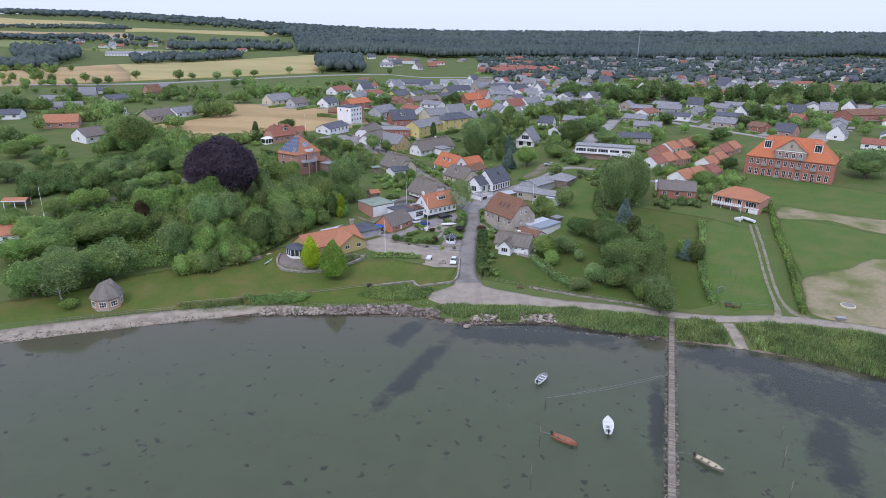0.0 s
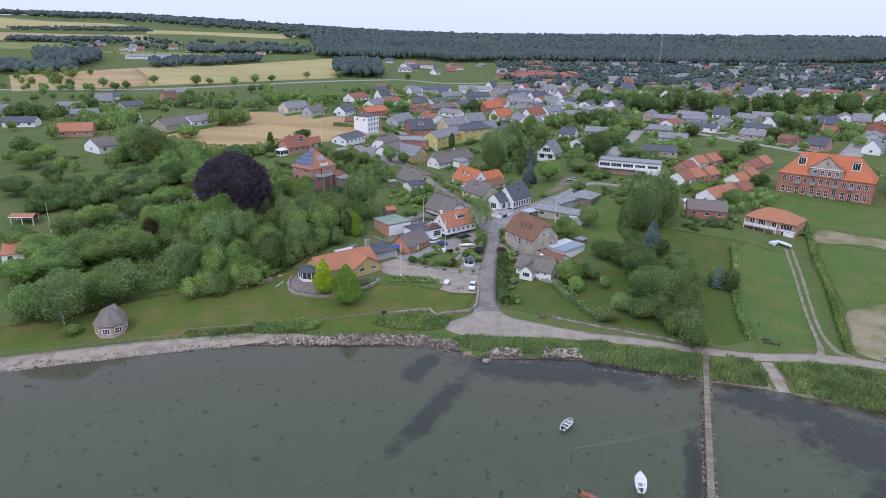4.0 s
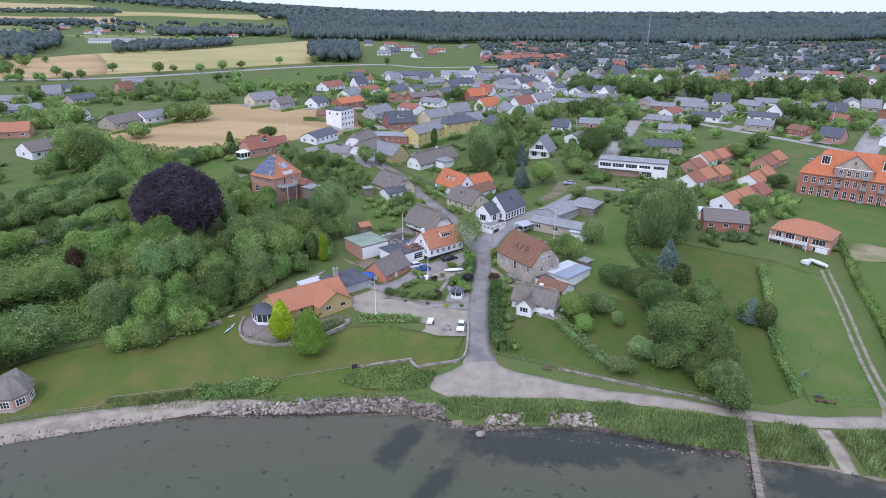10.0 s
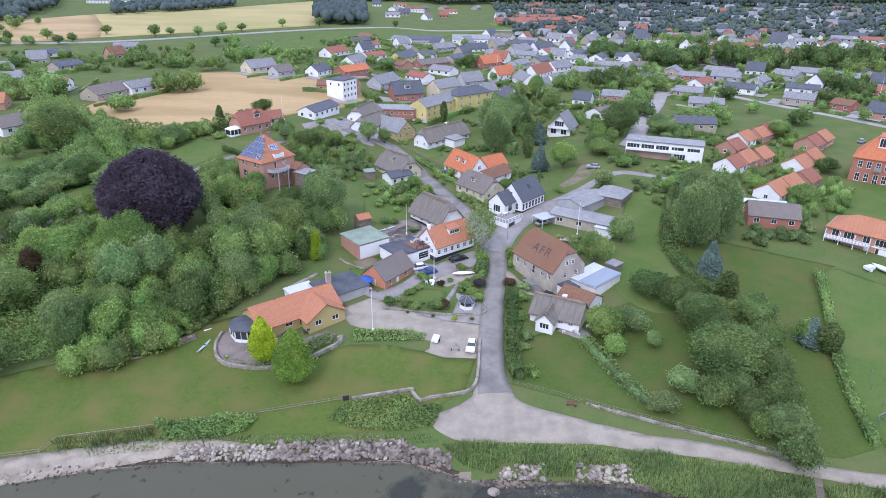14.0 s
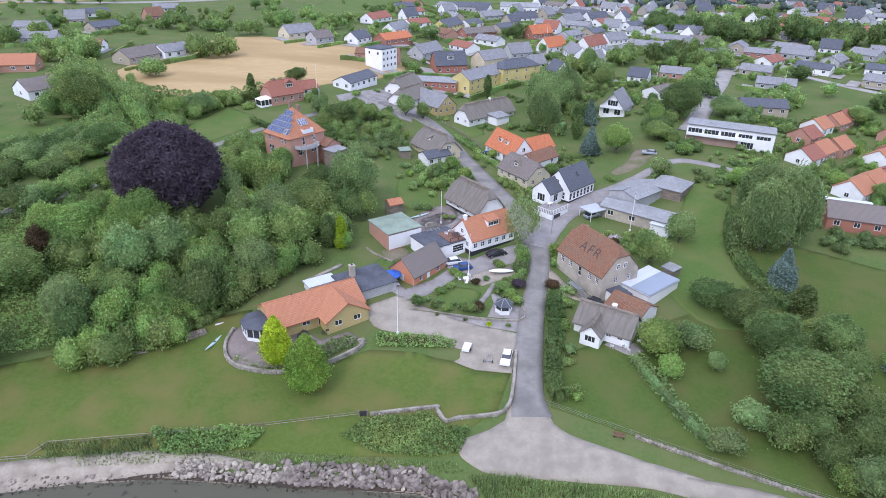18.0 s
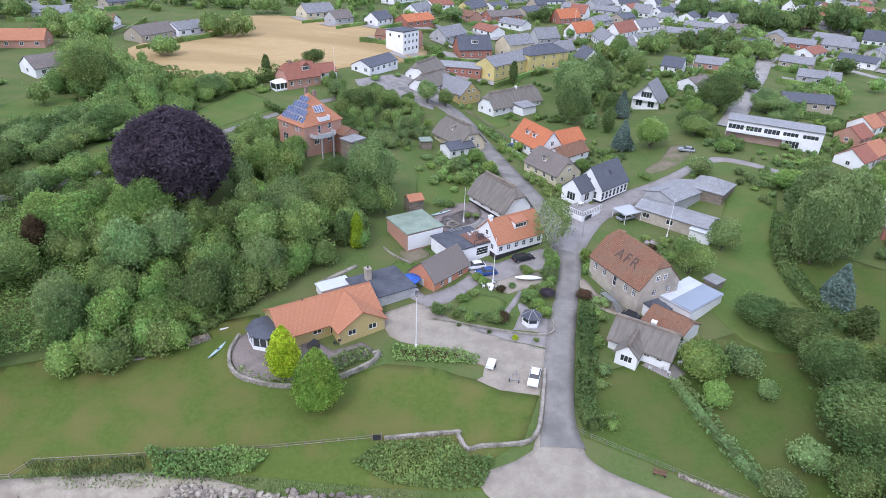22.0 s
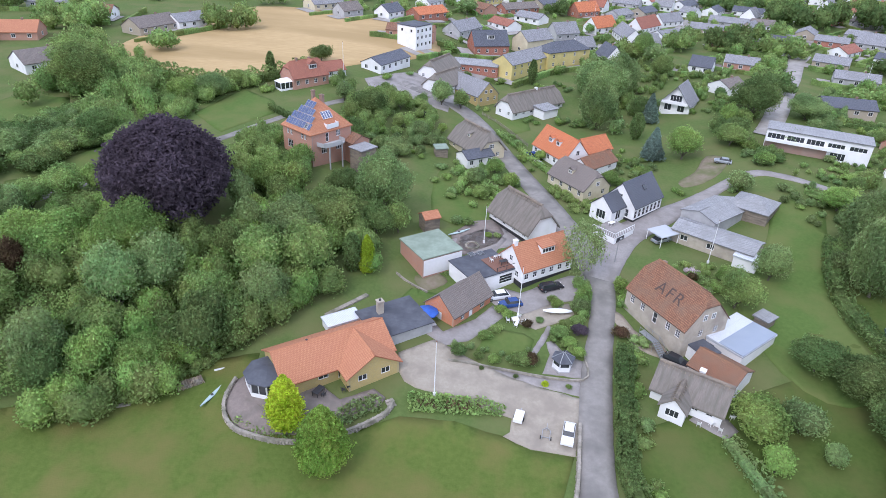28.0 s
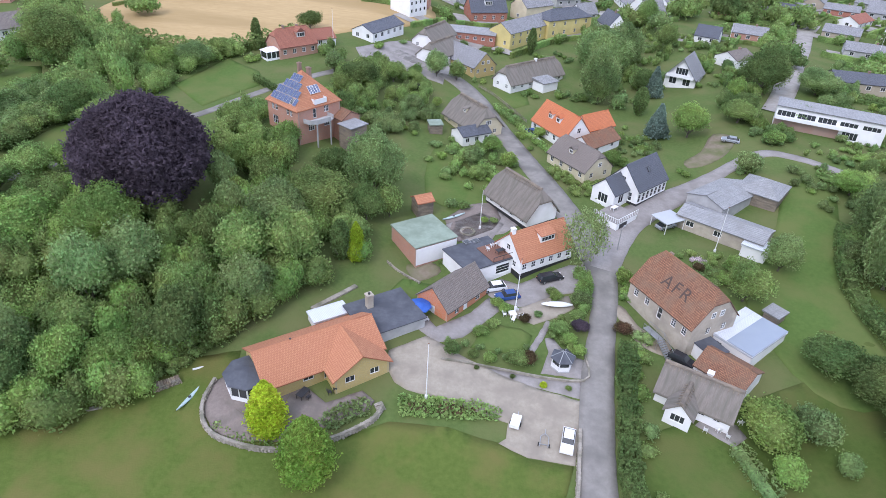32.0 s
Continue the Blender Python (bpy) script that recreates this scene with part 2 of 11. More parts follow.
LAWN_FRESH = mat("fresh_lawn", (0.084, 0.140, 0.034), (0.112, 0.172, 0.046), 1.5, 0.9, 0.7, (0.136, 0.164, 0.053), 0.13, bscale=4, spec=0.08)
GRASS = mat("grass", (0.086, 0.128, 0.037), (0.120, 0.168, 0.052), 1.6, 0.9, 0.8, (0.142, 0.156, 0.061), 0.12, bscale=4, spec=0.08)
LAWN_DEEP = mat("deep_green_lawn", (0.070, 0.110, 0.025), (0.096, 0.138, 0.034), 1.5, 0.9, 0.8, (0.112, 0.128, 0.040), 0.16, bscale=4, spec=0.08)
LAWN = mat("mown_lawn", (0.085, 0.124, 0.026), (0.117, 0.157, 0.037), 1.5, 0.9, 0.8, (0.150, 0.147, 0.047), 0.16, bscale=4, spec=0.08)
WHEAT = mat("ripe_wheat", (0.42, 0.29, 0.13), (0.50, 0.36, 0.18), 0.8, 0.95, 0.4, (0.36, 0.25, 0.11), 0.06, stretch=(0.3, 1, 1))
FIELD = mat("pale_field", (0.40, 0.33, 0.13), (0.48, 0.38, 0.17), 0.1, 0.95, 0.2, (0.33, 0.30, 0.11), 0.02, stretch=(0.4, 1, 1))
GREENFIELD = mat("green_field", (0.15, 0.19, 0.05), (0.19, 0.22, 0.07), 0.2, 0.95, 0.2, (0.23, 0.23, 0.08), 0.03)
BARE = mat("dry_paddock", (0.36, 0.30, 0.205), (0.26, 0.235, 0.13), 0.9, 0.95, 0.5, (0.16, 0.18, 0.065), 0.11, spec=0.1)
ASPHALT = mat("worn_asphalt", (0.235, 0.220, 0.200), (0.295, 0.278, 0.255), 1.2, 0.9, 0.3, (0.18, 0.17, 0.156), 0.22, spec=0.2)
GRAVEL = mat("pale_gravel", (0.325, 0.287, 0.228), (0.395, 0.352, 0.285), 2.2, 0.95, 0.6, (0.285, 0.25, 0.205), 0.4, bscale=9, spec=0.15)
TRACK = mat("worn_track", (0.26, 0.232, 0.18), (0.33, 0.295, 0.235), 1.4, 0.95, 0.5, (0.18, 0.185, 0.09), 0.5, spec=0.1)
STREET = mat("pale_street", (0.33, 0.31, 0.285), (0.40, 0.378, 0.35), 1.5, 0.9, 0.2, (0.29, 0.27, 0.25), 0.3, spec=0.2)
DIRT = mat("trodden_dirt", (0.20, 0.165, 0.12), (0.26, 0.22, 0.165), 0.9, 0.95, 0.4, (0.14, 0.15, 0.07), 0.25, spec=0.1)
PAVE_BROWN = mat("brown_paving", (0.205, 0.168, 0.148), (0.265, 0.222, 0.198), 2.5, 0.9, 0.4, (0.175, 0.15, 0.13), 0.5)
PAVING = mat("paving", (0.27, 0.25, 0.235), (0.335, 0.31, 0.295), 2.5, 0.9, 0.3, (0.235, 0.215, 0.20), 0.4)
SAND = mat("beach_sand", (0.325, 0.28, 0.215), (0.41, 0.36, 0.285), 2.5, 0.95, 0.6, (0.25, 0.21, 0.165), 0.45, bscale=9)
STONE = mat("boulder_stone", (0.30, 0.262, 0.212), (0.46, 0.405, 0.335), 1.2, 0.9, 0.7, (0.16, 0.135, 0.11), 0.8, space="obj", per=0.35, spec=0.15)
WALLSTONE = mat("field_stone", (0.26, 0.235, 0.20), (0.41, 0.37, 0.315), 2.2, 0.9, 0.9, (0.17, 0.165, 0.12), 0.6)
WEED = mat("wrack", (0.045, 0.035, 0.025), (0.09, 0.07, 0.045), 3, 0.9, 0.6)
BARK = mat("bark", (0.10, 0.085, 0.065), (0.19, 0.165, 0.13), 6, 0.95, 0.8, space="obj")
BIRCHBARK = mat("birch_bark", (0.45, 0.43, 0.40), (0.25, 0.22, 0.19), 5, 0.9, 0.4, space="obj")


def leafy(name, c1, c2, amount=0.36):
    """Leaves that also let light through."""
    m = mat(name, c1, c2, 0.35, 0.8, 0.0, None, island=amount, per=0.16, spec=0.06)
    n, l = m.node_tree.nodes, m.node_tree.links
    bs = n["Principled BSDF"]
    tl = n.new("ShaderNodeBsdfTranslucent")
    fine = n.new("ShaderNodeTexNoise")
    fine.inputs["Scale"].default_value, fine.inputs["Detail"].default_value, fine.inputs["Roughness"].default_value = 1.7, 5, 0.75
    l.new(n.new("ShaderNodeNewGeometry").outputs["Position"], fine.inputs["Vector"])
    rg = n.new("ShaderNodeMapRange")
    rg.inputs[1].default_value, rg.inputs[2].default_value, rg.inputs[3].default_value, rg.inputs[4].default_value = 0.34, 0.66, 0.66, 1.32
    l.new(fine.outputs[0], rg.inputs[0])
    wide = n.new("ShaderNodeTexNoise")
    wide.inputs["Scale"].default_value, wide.inputs["Detail"].default_value = 0.13, 2
    l.new(fine.inputs["Vector"].links[0].from_socket, wide.inputs["Vector"])
    drift = n.new("ShaderNodeMapRange")
    drift.inputs[1].default_value, drift.inputs[2].default_value, drift.inputs[3].default_value, drift.inputs[4].default_value = 0.34, 0.66, 0.8, 1.2
    l.new(wide.outputs[0], drift.inputs[0])
    tone = n.new("ShaderNodeMath")
    tone.operation = "MULTIPLY"
    l.new(rg.outputs[0], tone.inputs[0])
    l.new(drift.outputs[0], tone.inputs[1])
    warm = n.new("ShaderNodeMapRange")
    warm.inputs[1].default_value, warm.inputs[2].default_value, warm.inputs[3].default_value, warm.inputs[4].default_value = 0.34, 0.66, 0.515, 0.488
    l.new(wide.outputs[0], warm.inputs[0])
    hv = n.new("ShaderNodeHueSaturation")
    l.new(tone.outputs[0], hv.inputs["Value"])
    l.new(warm.outputs[0], hv.inputs["Hue"])
    l.new(bs.inputs["Base Color"].links[0].from_socket, hv.inputs["Color"])
    l.new(hv.outputs[0], bs.inputs["Base Color"])
    l.new(hv.outputs[0], tl.inputs[0])
    mx = n.new("ShaderNodeMixShader")
    mx.inputs[0].default_value = 0.5
    l.new(bs.outputs[0], mx.inputs[1])
    l.new(tl.outputs[0], mx.inputs[2])
    l.new(mx.outputs[0], n["Material Output"].inputs[0])
    return m


LEAF = leafy("leaves", (0.238, 0.330, 0.112), (0.315, 0.425, 0.148))
LEAF_LIGHT = leafy("light_leaves", (0.248, 0.359, 0.104), (0.311, 0.435, 0.134))
LEAF_GREY = leafy("grey_green_leaves", (0.228, 0.311, 0.124), (0.293, 0.391, 0.161))
LEAF_DARK = leafy("dark_leaves", (0.148, 0.213, 0.076), (0.195, 0.272, 0.097))
LEAF_COPPER = leafy("copper_leaves", (0.089, 0.072, 0.090), (0.123, 0.095, 0.118), 0.22)
LEAF_YELLOW = leafy("golden_leaves", (0.40, 0.50, 0.035), (0.50, 0.60, 0.06), 0.3)
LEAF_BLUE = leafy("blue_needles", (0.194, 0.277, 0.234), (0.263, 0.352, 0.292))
LEAF_RUST = leafy("rust_leaves", (0.146, 0.085, 0.056), (0.116, 0.105, 0.051))
# distant trees: the blue of the haze is mixed into the leaf colour
LEAF_FAR_HAZED = mat("hazed_far_leaves", (0.050, 0.072, 0.072), (0.072, 0.100, 0.094), 0.06, 0.9, 0, (0.080, 0.108, 0.088), 0.006, island=0.22)
LEAF_PINK = leafy("pale_blossom", (0.507, 0.419, 0.453), (0.604, 0.541, 0.565))
LEAF_FRESH = leafy("fresh_green_leaves", (0.235, 0.385, 0.076), (0.290, 0.450, 0.095))
REED = leafy("reeds", (0.235, 0.305, 0.115), (0.305, 0.375, 0.150), 0.45)

TILE_ORANGE = pieces("orange_pantiles", (0.49, 0.220, 0.118), (0.55, 0.262, 0.146), (0.36, 0.145, 0.08), 0.22, 0.34, 0.03, weather=(0.42, 0.165, 0.10))
TILE_BRIGHT = pieces("new_orange_tiles", (0.60, 0.20, 0.085), (0.66, 0.24, 0.11), (0.35, 0.12, 0.06), 0.22, 0.34, 0.03, weather=(0.50, 0.17, 0.085))
TILE_RED = pieces("red_tiles", (0.36, 0.140, 0.092), (0.42, 0.180, 0.118), (0.20, 0.08, 0.06), 0.22, 0.34, 0.03, weather=(0.29, 0.135, 0.10))
TILE_OLD = pieces("weathered_red_tiles", (0.37, 0.185, 0.105), (0.25, 0.12, 0.072), (0.12, 0.065, 0.045), 0.23, 0.33, 0.035, weather=(0.21, 0.145, 0.10), amount=0.7)
TILE_DARK = pieces("dark_tiles", (0.112, 0.122, 0.148), (0.145, 0.156, 0.182), (0.05, 0.05, 0.06), 0.25, 0.34, 0.03, 0.5, weather=(0.085, 0.09, 0.105))
TILE_GREY = pieces("grey_tiles", (0.285, 0.285, 0.298), (0.36, 0.36, 0.368), (0.13, 0.13, 0.135), 0.3, 0.34, 0.03, weather=(0.185, 0.18, 0.18))
TILE_BROWN = pieces("brown_tiles", (0.215, 0.182, 0.158), (0.275, 0.238, 0.21), (0.11, 0.095, 0.09), 0.3, 0.34, 0.03, weather=(0.155, 0.14, 0.13))
SHEET = pieces("ribbed_sheet", (0.34, 0.345, 0.355), (0.40, 0.405, 0.41), (0.20, 0.20, 0.205), 0.18, 1.4, 0.03, 0.7, weather=(0.23, 0.23, 0.22), amount=0.6, shift=0.0)
SHEET_BLUE = pieces("pale_blue_sheet", (0.40, 0.455, 0.53), (0.45, 0.50, 0.575), (0.30, 0.345, 0.41), 0.9, 3.0, 0.03, 0.5, weather=(0.36, 0.40, 0.455), shift=0.0)
SHEET_WHITE = pieces("white_ribbed_sheet", (0.66, 0.69, 0.73), (0.70, 0.73, 0.77), (0.45, 0.47, 0.50), 0.25, 3.0, 0.03, 0.5, weather=(0.55, 0.58, 0.62), shift=0.0)
THATCH = mat("thatch", (0.185, 0.162, 0.14), (0.265, 0.235, 0.205), 2.0, 0.98, 0.8, (0.16, 0.15, 0.125), 0.35, space="uv", stretch=(4, 0.6, 1))
FELT = mat("roofing_felt", (0.085, 0.092, 0.11), (0.115, 0.122, 0.14), 1.2, 0.85, 0.2, (0.07, 0.075, 0.09), 0.4)
FELT_GREEN = mat("green_felt", (0.24, 0.30, 0.235), (0.30, 0.36, 0.29), 1.5, 0.85, 0.2, (0.20, 0.25, 0.19), 0.4)
BRICK_YELLOW = pieces("yellow_brick", (0.50, 0.37, 0.13), (0.56, 0.43, 0.18), (0.42, 0.36, 0.22), 0.24, 0.075, 0.01, bump=0.3, weather=(0.45, 0.35, 0.16))
BRICK_PALE = pieces("pale_brick", (0.40, 0.34, 0.25), (0.46, 0.40, 0.31), (0.38, 0.35, 0.30), 0.24, 0.075, 0.01, bump=0.3, weather=(0.36, 0.31, 0.24))
BRICK_RED = pieces("red_brick", (0.36, 0.12, 0.075), (0.43, 0.165, 0.105), (0.36, 0.26, 0.22), 0.24, 0.075, 0.01, bump=0.3, weather=(0.30, 0.12, 0.09))
BRICK_ORANGE = pieces("orange_brick", (0.55, 0.195, 0.092), (0.61, 0.235, 0.118), (0.46, 0.32, 0.24), 0.24, 0.075, 0.01, bump=0.3, weather=(0.48, 0.20, 0.12))
BRICK_ROSE = pieces("rose_brick", (0.47, 0.235, 0.165), (0.53, 0.285, 0.205), (0.40, 0.30, 0.25), 0.24, 0.075, 0.01, bump=0.3, weather=(0.36, 0.18, 0.14))
RENDER_WHITE = mat("white_render", (0.82, 0.82, 0.82), (0.86, 0.86, 0.855), 1.0, 0.85, 0.1, (0.75, 0.75, 0.735), 0.3)
RENDER_CREAM = mat("cream_render", (0.60, 0.54, 0.38), (0.66, 0.60, 0.44), 1.0, 0.85, 0.1, (0.54, 0.48, 0.34), 0.3)
RENDER_YELLOW = mat("yellow_render", (0.62, 0.52, 0.20), (0.68, 0.57, 0.25), 1.0, 0.85, 0.1, (0.56, 0.47, 0.2), 0.3)
RENDER_BEIGE = mat("beige_render", (0.42, 0.37, 0.30), (0.50, 0.45, 0.37), 1.2, 0.9, 0.2, (0.34, 0.30, 0.25), 0.4)
RENDER_GREY = mat("grey_render", (0.42, 0.42, 0.42), (0.48, 0.48, 0.48), 1.2, 0.9, 0.2, (0.36, 0.36, 0.36), 0.4)
PAINT_WHITE = mat("white_paint", (0.78, 0.78, 0.78), (0.82, 0.82, 0.82), 2, 0.5, 0)
PAINT_BLACK = mat("black_tar_paint", (0.025, 0.025, 0.027), (0.04, 0.04, 0.042), 2, 0.7, 0)
PAINT_BLUE = mat("blue_cloth", (0.03, 0.10, 0.42), (0.05, 0.14, 0.50), 2, 0.7, 0)
WOOD = mat("weathered_wood", (0.20, 0.16, 0.12), (0.30, 0.255, 0.20), 3, 0.85, 0.3, (0.15, 0.13, 0.11), 0.6, stretch=(1, 1, 4))
SILVERED = mat("silvered_wood", (0.205, 0.178, 0.132), (0.29, 0.255, 0.195), 2, 0.9, 0.3, (0.25, 0.225, 0.185), 0.5, per=0.28)
WOOD_RED = mat("red_brown_deck", (0.17, 0.085, 0.06), (0.23, 0.12, 0.085), 3, 0.8, 0.2)
METAL = mat("grey_metal", (0.36, 0.37, 0.38), (0.44, 0.45, 0.46), 2, 0.45, 0, metal=0.7)
STEEL_DARK = mat("dark_metal", (0.045, 0.045, 0.05), (0.07, 0.07, 0.075), 2, 0.5, 0, metal=0.3)
GLASS = mat("window_glass", (0.025, 0.03, 0.035), (0.05, 0.055, 0.06), 0.3, 0.08, 0, spec=0.9)
SOLAR = mat("solar_cells", (0.035, 0.06, 0.15), (0.06, 0.09, 0.20), 1.5, 0.15, 0, spec=0.8)
CHIMNEY = pieces("chimney_brick", (0.33, 0.20, 0.15), (0.40, 0.26, 0.20), (0.30, 0.25, 0.21), 0.24, 0.075, 0.012, weather=(0.22, 0.18, 0.16))
HULL_WHITE = mat("white_hull", (0.74, 0.75, 0.76), (0.80, 0.81, 0.82), 1.5, 0.35, 0)
HULL_RED = mat("varnished_red_hull", (0.36, 0.13, 0.075), (0.44, 0.18, 0.10), 2, 0.5, 0)
CAR_WHITE = mat("white_car_paint", (0.76, 0.77, 0.78), (0.80, 0.81, 0.82), 1, 0.25, 0)
CAR_BLUE = mat("blue_car_paint", (0.03, 0.07, 0.22), (0.04, 0.09, 0.27), 1, 0.25, 0)
CAR_BLACK = mat("black_car_paint", (0.02, 0.02, 0.025), (0.03, 0.03, 0.035), 1, 0.2, 0)
CAR_SILVER = mat("silver_car_paint", (0.36, 0.39, 0.43), (0.42, 0.45, 0.49), 1, 0.3, 0, metal=0.4)
RUBBER = mat("tyre_rubber", (0.02, 0.02, 0.02), (0.035, 0.035, 0.035), 3, 0.9, 0)
# ---------------------------------------------------------------- ground, water, roads
from mathutils.geometry import delaunay_2d_cdt


def spread(stops):
    """Coordinates from (place, spacing) stops, each spacing used up to the next place."""
    out = []
    for (p, s), (q, _) in zip(stops, stops[1:]):
        out += list(np.linspace(p, q, max(1, round((q - p) / s)), endpoint=False))
    return np.array(out + [stops[-1][0]])


gx = spread([(-4200, 300), (-1500, 80), (-500, 20), (-170, 4), (-110, 1.6), (125, 4), (190, 20), (600, 80), (1600, 300), (4200, 1)])
gy = spread([(-900, 150), (-150, 40), (60, 5), (105, 1.5), (215, 3), (330, 10), (640, 40), (1500, 100), (4600, 1)])
XX, YY = np.meshgrid(gx, gy)
ZZ = ground(XX, YY)
rough = np.array([noise.noise((x * 0.11, y * 0.11, 0.3)) for x, y in zip(XX.ravel(), YY.ravel())]).reshape(XX.shape)
ZZ = ZZ + 0.02 * rough * (YY > shore(XX) + 1)
nx, ny = len(gx), len(gy)
gm = Mesh()
gm.v = list(zip(XX.ravel().tolist(), YY.ravel().tolist(), ZZ.ravel().tolist()))
gm.f = [(j * nx + i, j * nx + i + 1, (j + 1) * nx + i + 1, (j + 1) * nx + i) for j in range(ny - 1) for i in range(nx - 1)]
cx = np.array([(gx[i] + gx[i + 1]) / 2 for j in range(ny - 1) for i in range(nx - 1)])
cy = np.array([(gy[j] + gy[j + 1]) / 2 for j in range(ny - 1) for i in range(nx - 1)])
cd = cy - shore(cx)
gm.m = np.where(cd < 0.8, 1, 0).tolist()
gm.uv = [None] * len(gm.f)


def seabed():
    """Silt and sand with beds of eelgrass."""
    m = mat("sea_bed", (0.192, 0.210, 0.126), (0.224, 0.242, 0.146), 0.25, 0.95, 0.3, None)
    n, l = m.node_tree.nodes, m.node_tree.links
    bs = n["Principled BSDF"]
    base = bs.inputs["Base Color"].links[0].from_socket
    pos = n.new("ShaderNodeNewGeometry").outputs["Position"]
    sx = n.new("ShaderNodeSeparateXYZ")
    l.new(pos, sx.inputs[0])

    def math_(op, a, b):
        k = n.new("ShaderNodeMath")
        k.operation = op
        for s, v in zip(k.inputs, (a, b)):
            if isinstance(v, (int, float)):
                s.default_value = v
            else:
                l.new(v, s)
        return k.outputs[0]

    wob = n.new("ShaderNodeTexNoise")
    wob.inputs["Scale"].default_value, wob.inputs["Detail"].default_value, wob.inputs["Roughness"].default_value = 0.15, 10, 0.78
    l.new(pos, wob.inputs["Vector"])
    w = math_("MULTIPLY", math_("SUBTRACT", wob.outputs[0], 0.5), 1.0)
    total = None
    # eelgrass beds: centre, half length, half width, turn
    for x, y, a, b, turn in ((-6, 116, 18, 3.2, 62), (24, 131.5, 34, 6.5, -3), (64, 120, 19, 6.5, -20), (40.3, 102, 19, 1.9, 73.6), (77, 107, 21, 12, -38), (68, 92, 15, 5, 72), (-9, 132, 8, 3.6, 60), (96, 104, 24, 9, -32)):
        c, s = math.cos(radians(turn)), math.sin(radians(turn))
        dx, dy = math_("SUBTRACT", sx.outputs[0], x), math_("SUBTRACT", sx.outputs[1], y)
        u = math_("DIVIDE", math_("ADD", math_("MULTIPLY", dx, c), math_("MULTIPLY", dy, s)), a)
        v = math_("DIVIDE", math_("SUBTRACT", math_("MULTIPLY", dy, c), math_("MULTIPLY", dx, s)), b)
        r = math_("SUBTRACT", 1.0, math_("SQRT", math_("ADD", math_("MULTIPLY", u, u), math_("MULTIPLY", v, v)), 0.0))
        total = r if total is None else math_("MAXIMUM", total, r)
    total = math_("ADD", total, math_("MULTIPLY", w, 2.6))
    rp = n.new("ShaderNodeMapRange")
    rp.inputs[1].default_value, rp.inputs[2].default_value = 0.06, 0.5
    l.new(total, rp.inputs[0])
    small = n.new("ShaderNodeTexNoise")
    small.inputs["Scale"].default_value, small.inputs["Detail"].default_value = 0.55, 5
    l.new(pos, small.inputs["Vector"])
    r2 = n.new("ShaderNodeMapRange")
    r2.inputs[1].default_value, r2.inputs[2].default_value, r2.inputs[4].default_value = 0.64, 0.70, 0.8
    l.new(small.outputs[0], r2.inputs[0])
    both = math_("MAXIMUM", math_("MULTIPLY", rp.outputs[0], 0.97), r2.outputs[0])
    # stony sand in the shallows
    sand = n.new("ShaderNodeMapRange")
    sand.inputs[1].default_value, sand.inputs[2].default_value = -1.5, -0.2
    l.new(sx.outputs[2], sand.inputs[0])
    m1 = n.new("ShaderNodeMixRGB")
    m1.inputs[2].default_value = (0.255, 0.205, 0.155, 1)
    l.new(sand.outputs[0], m1.inputs[0])
    l.new(base, m1.inputs[1])
    m2 = n.new("ShaderNodeMixRGB")
    m2.inputs[2].default_value = (0.046, 0.040, 0.046, 1)
    l.new(both, m2.inputs[0])
    l.new(m1.outputs[0], m2.inputs[1])
    l.new(m2.outputs[0], bs.inputs["Base Color"])
    return m


SEABED = seabed()
gnd = tagged(new("ground", gm.data("ground", [GRASS, SEABED], True)), "grassy ground rising from a shallow shore to wooded hills", "ground", kind="structure")


def water_mat():
    m = bpy.data.materials.new("calm_sea_water")
    m.use_nodes = True
    n, l = m.node_tree.nodes, m.node_tree.links
    n.remove(n["Principled BSDF"])
    tr = n.new("ShaderNodeBsdfTransparent")
    tr.inputs[0].default_value = (0.73, 0.775, 0.715, 1)
    df = n.new("ShaderNodeBsdfDiffuse")
    df.inputs[0].default_value = (0.170, 0.196, 0.142, 1)
    body = n.new("ShaderNodeMixShader")
    body.inputs[0].default_value = 0.14
    gl = n.new("ShaderNodeBsdfGlossy")
    gl.inputs["Roughness"].default_value = 0.06
    fr = n.new("ShaderNodeFresnel")
    fr.inputs[0].default_value = 1.33
    mx = n.new("ShaderNodeMixShader")
    nz = n.new("ShaderNodeTexNoise")
    nz.inputs["Scale"].default_value, nz.inputs["Detail"].default_value = 1.4, 4
    l.new(n.new("ShaderNodeNewGeometry").outputs["Position"], nz.inputs["Vector"])
    bu = n.new("ShaderNodeBump")
    bu.inputs["Strength"].default_value, bu.inputs["Distance"].default_value = 0.12, 0.03
    l.new(nz.outputs[0], bu.inputs["Height"])
    l.new(bu.outputs[0], gl.inputs["Normal"])
    l.new(tr.outputs[0], body.inputs[1])
    l.new(df.outputs[0], body.inputs[2])
    l.new(fr.outputs[0], mx.inputs[0])
    l.new(body.outputs[0], mx.inputs[1])
    l.new(gl.outputs[0], mx.inputs[2])
    l.new(mx.outputs[0], n["Material Output"].inputs[0])
    return m


wm = Mesh()
wx = np.linspace(-3000, 3000, 61)
wm.add([(x, y, 0.0) for x in wx for y in (-900, min(float(shore(x)) + 12, 160))], [(2 * i, 2 * i + 2, 2 * i + 3, 2 * i + 1) for i in range(60)])
tagged(new("water", wm.data("water", water_mat())), "calm greenish shallow sea over dark eelgrass beds", "water", kind="structure")


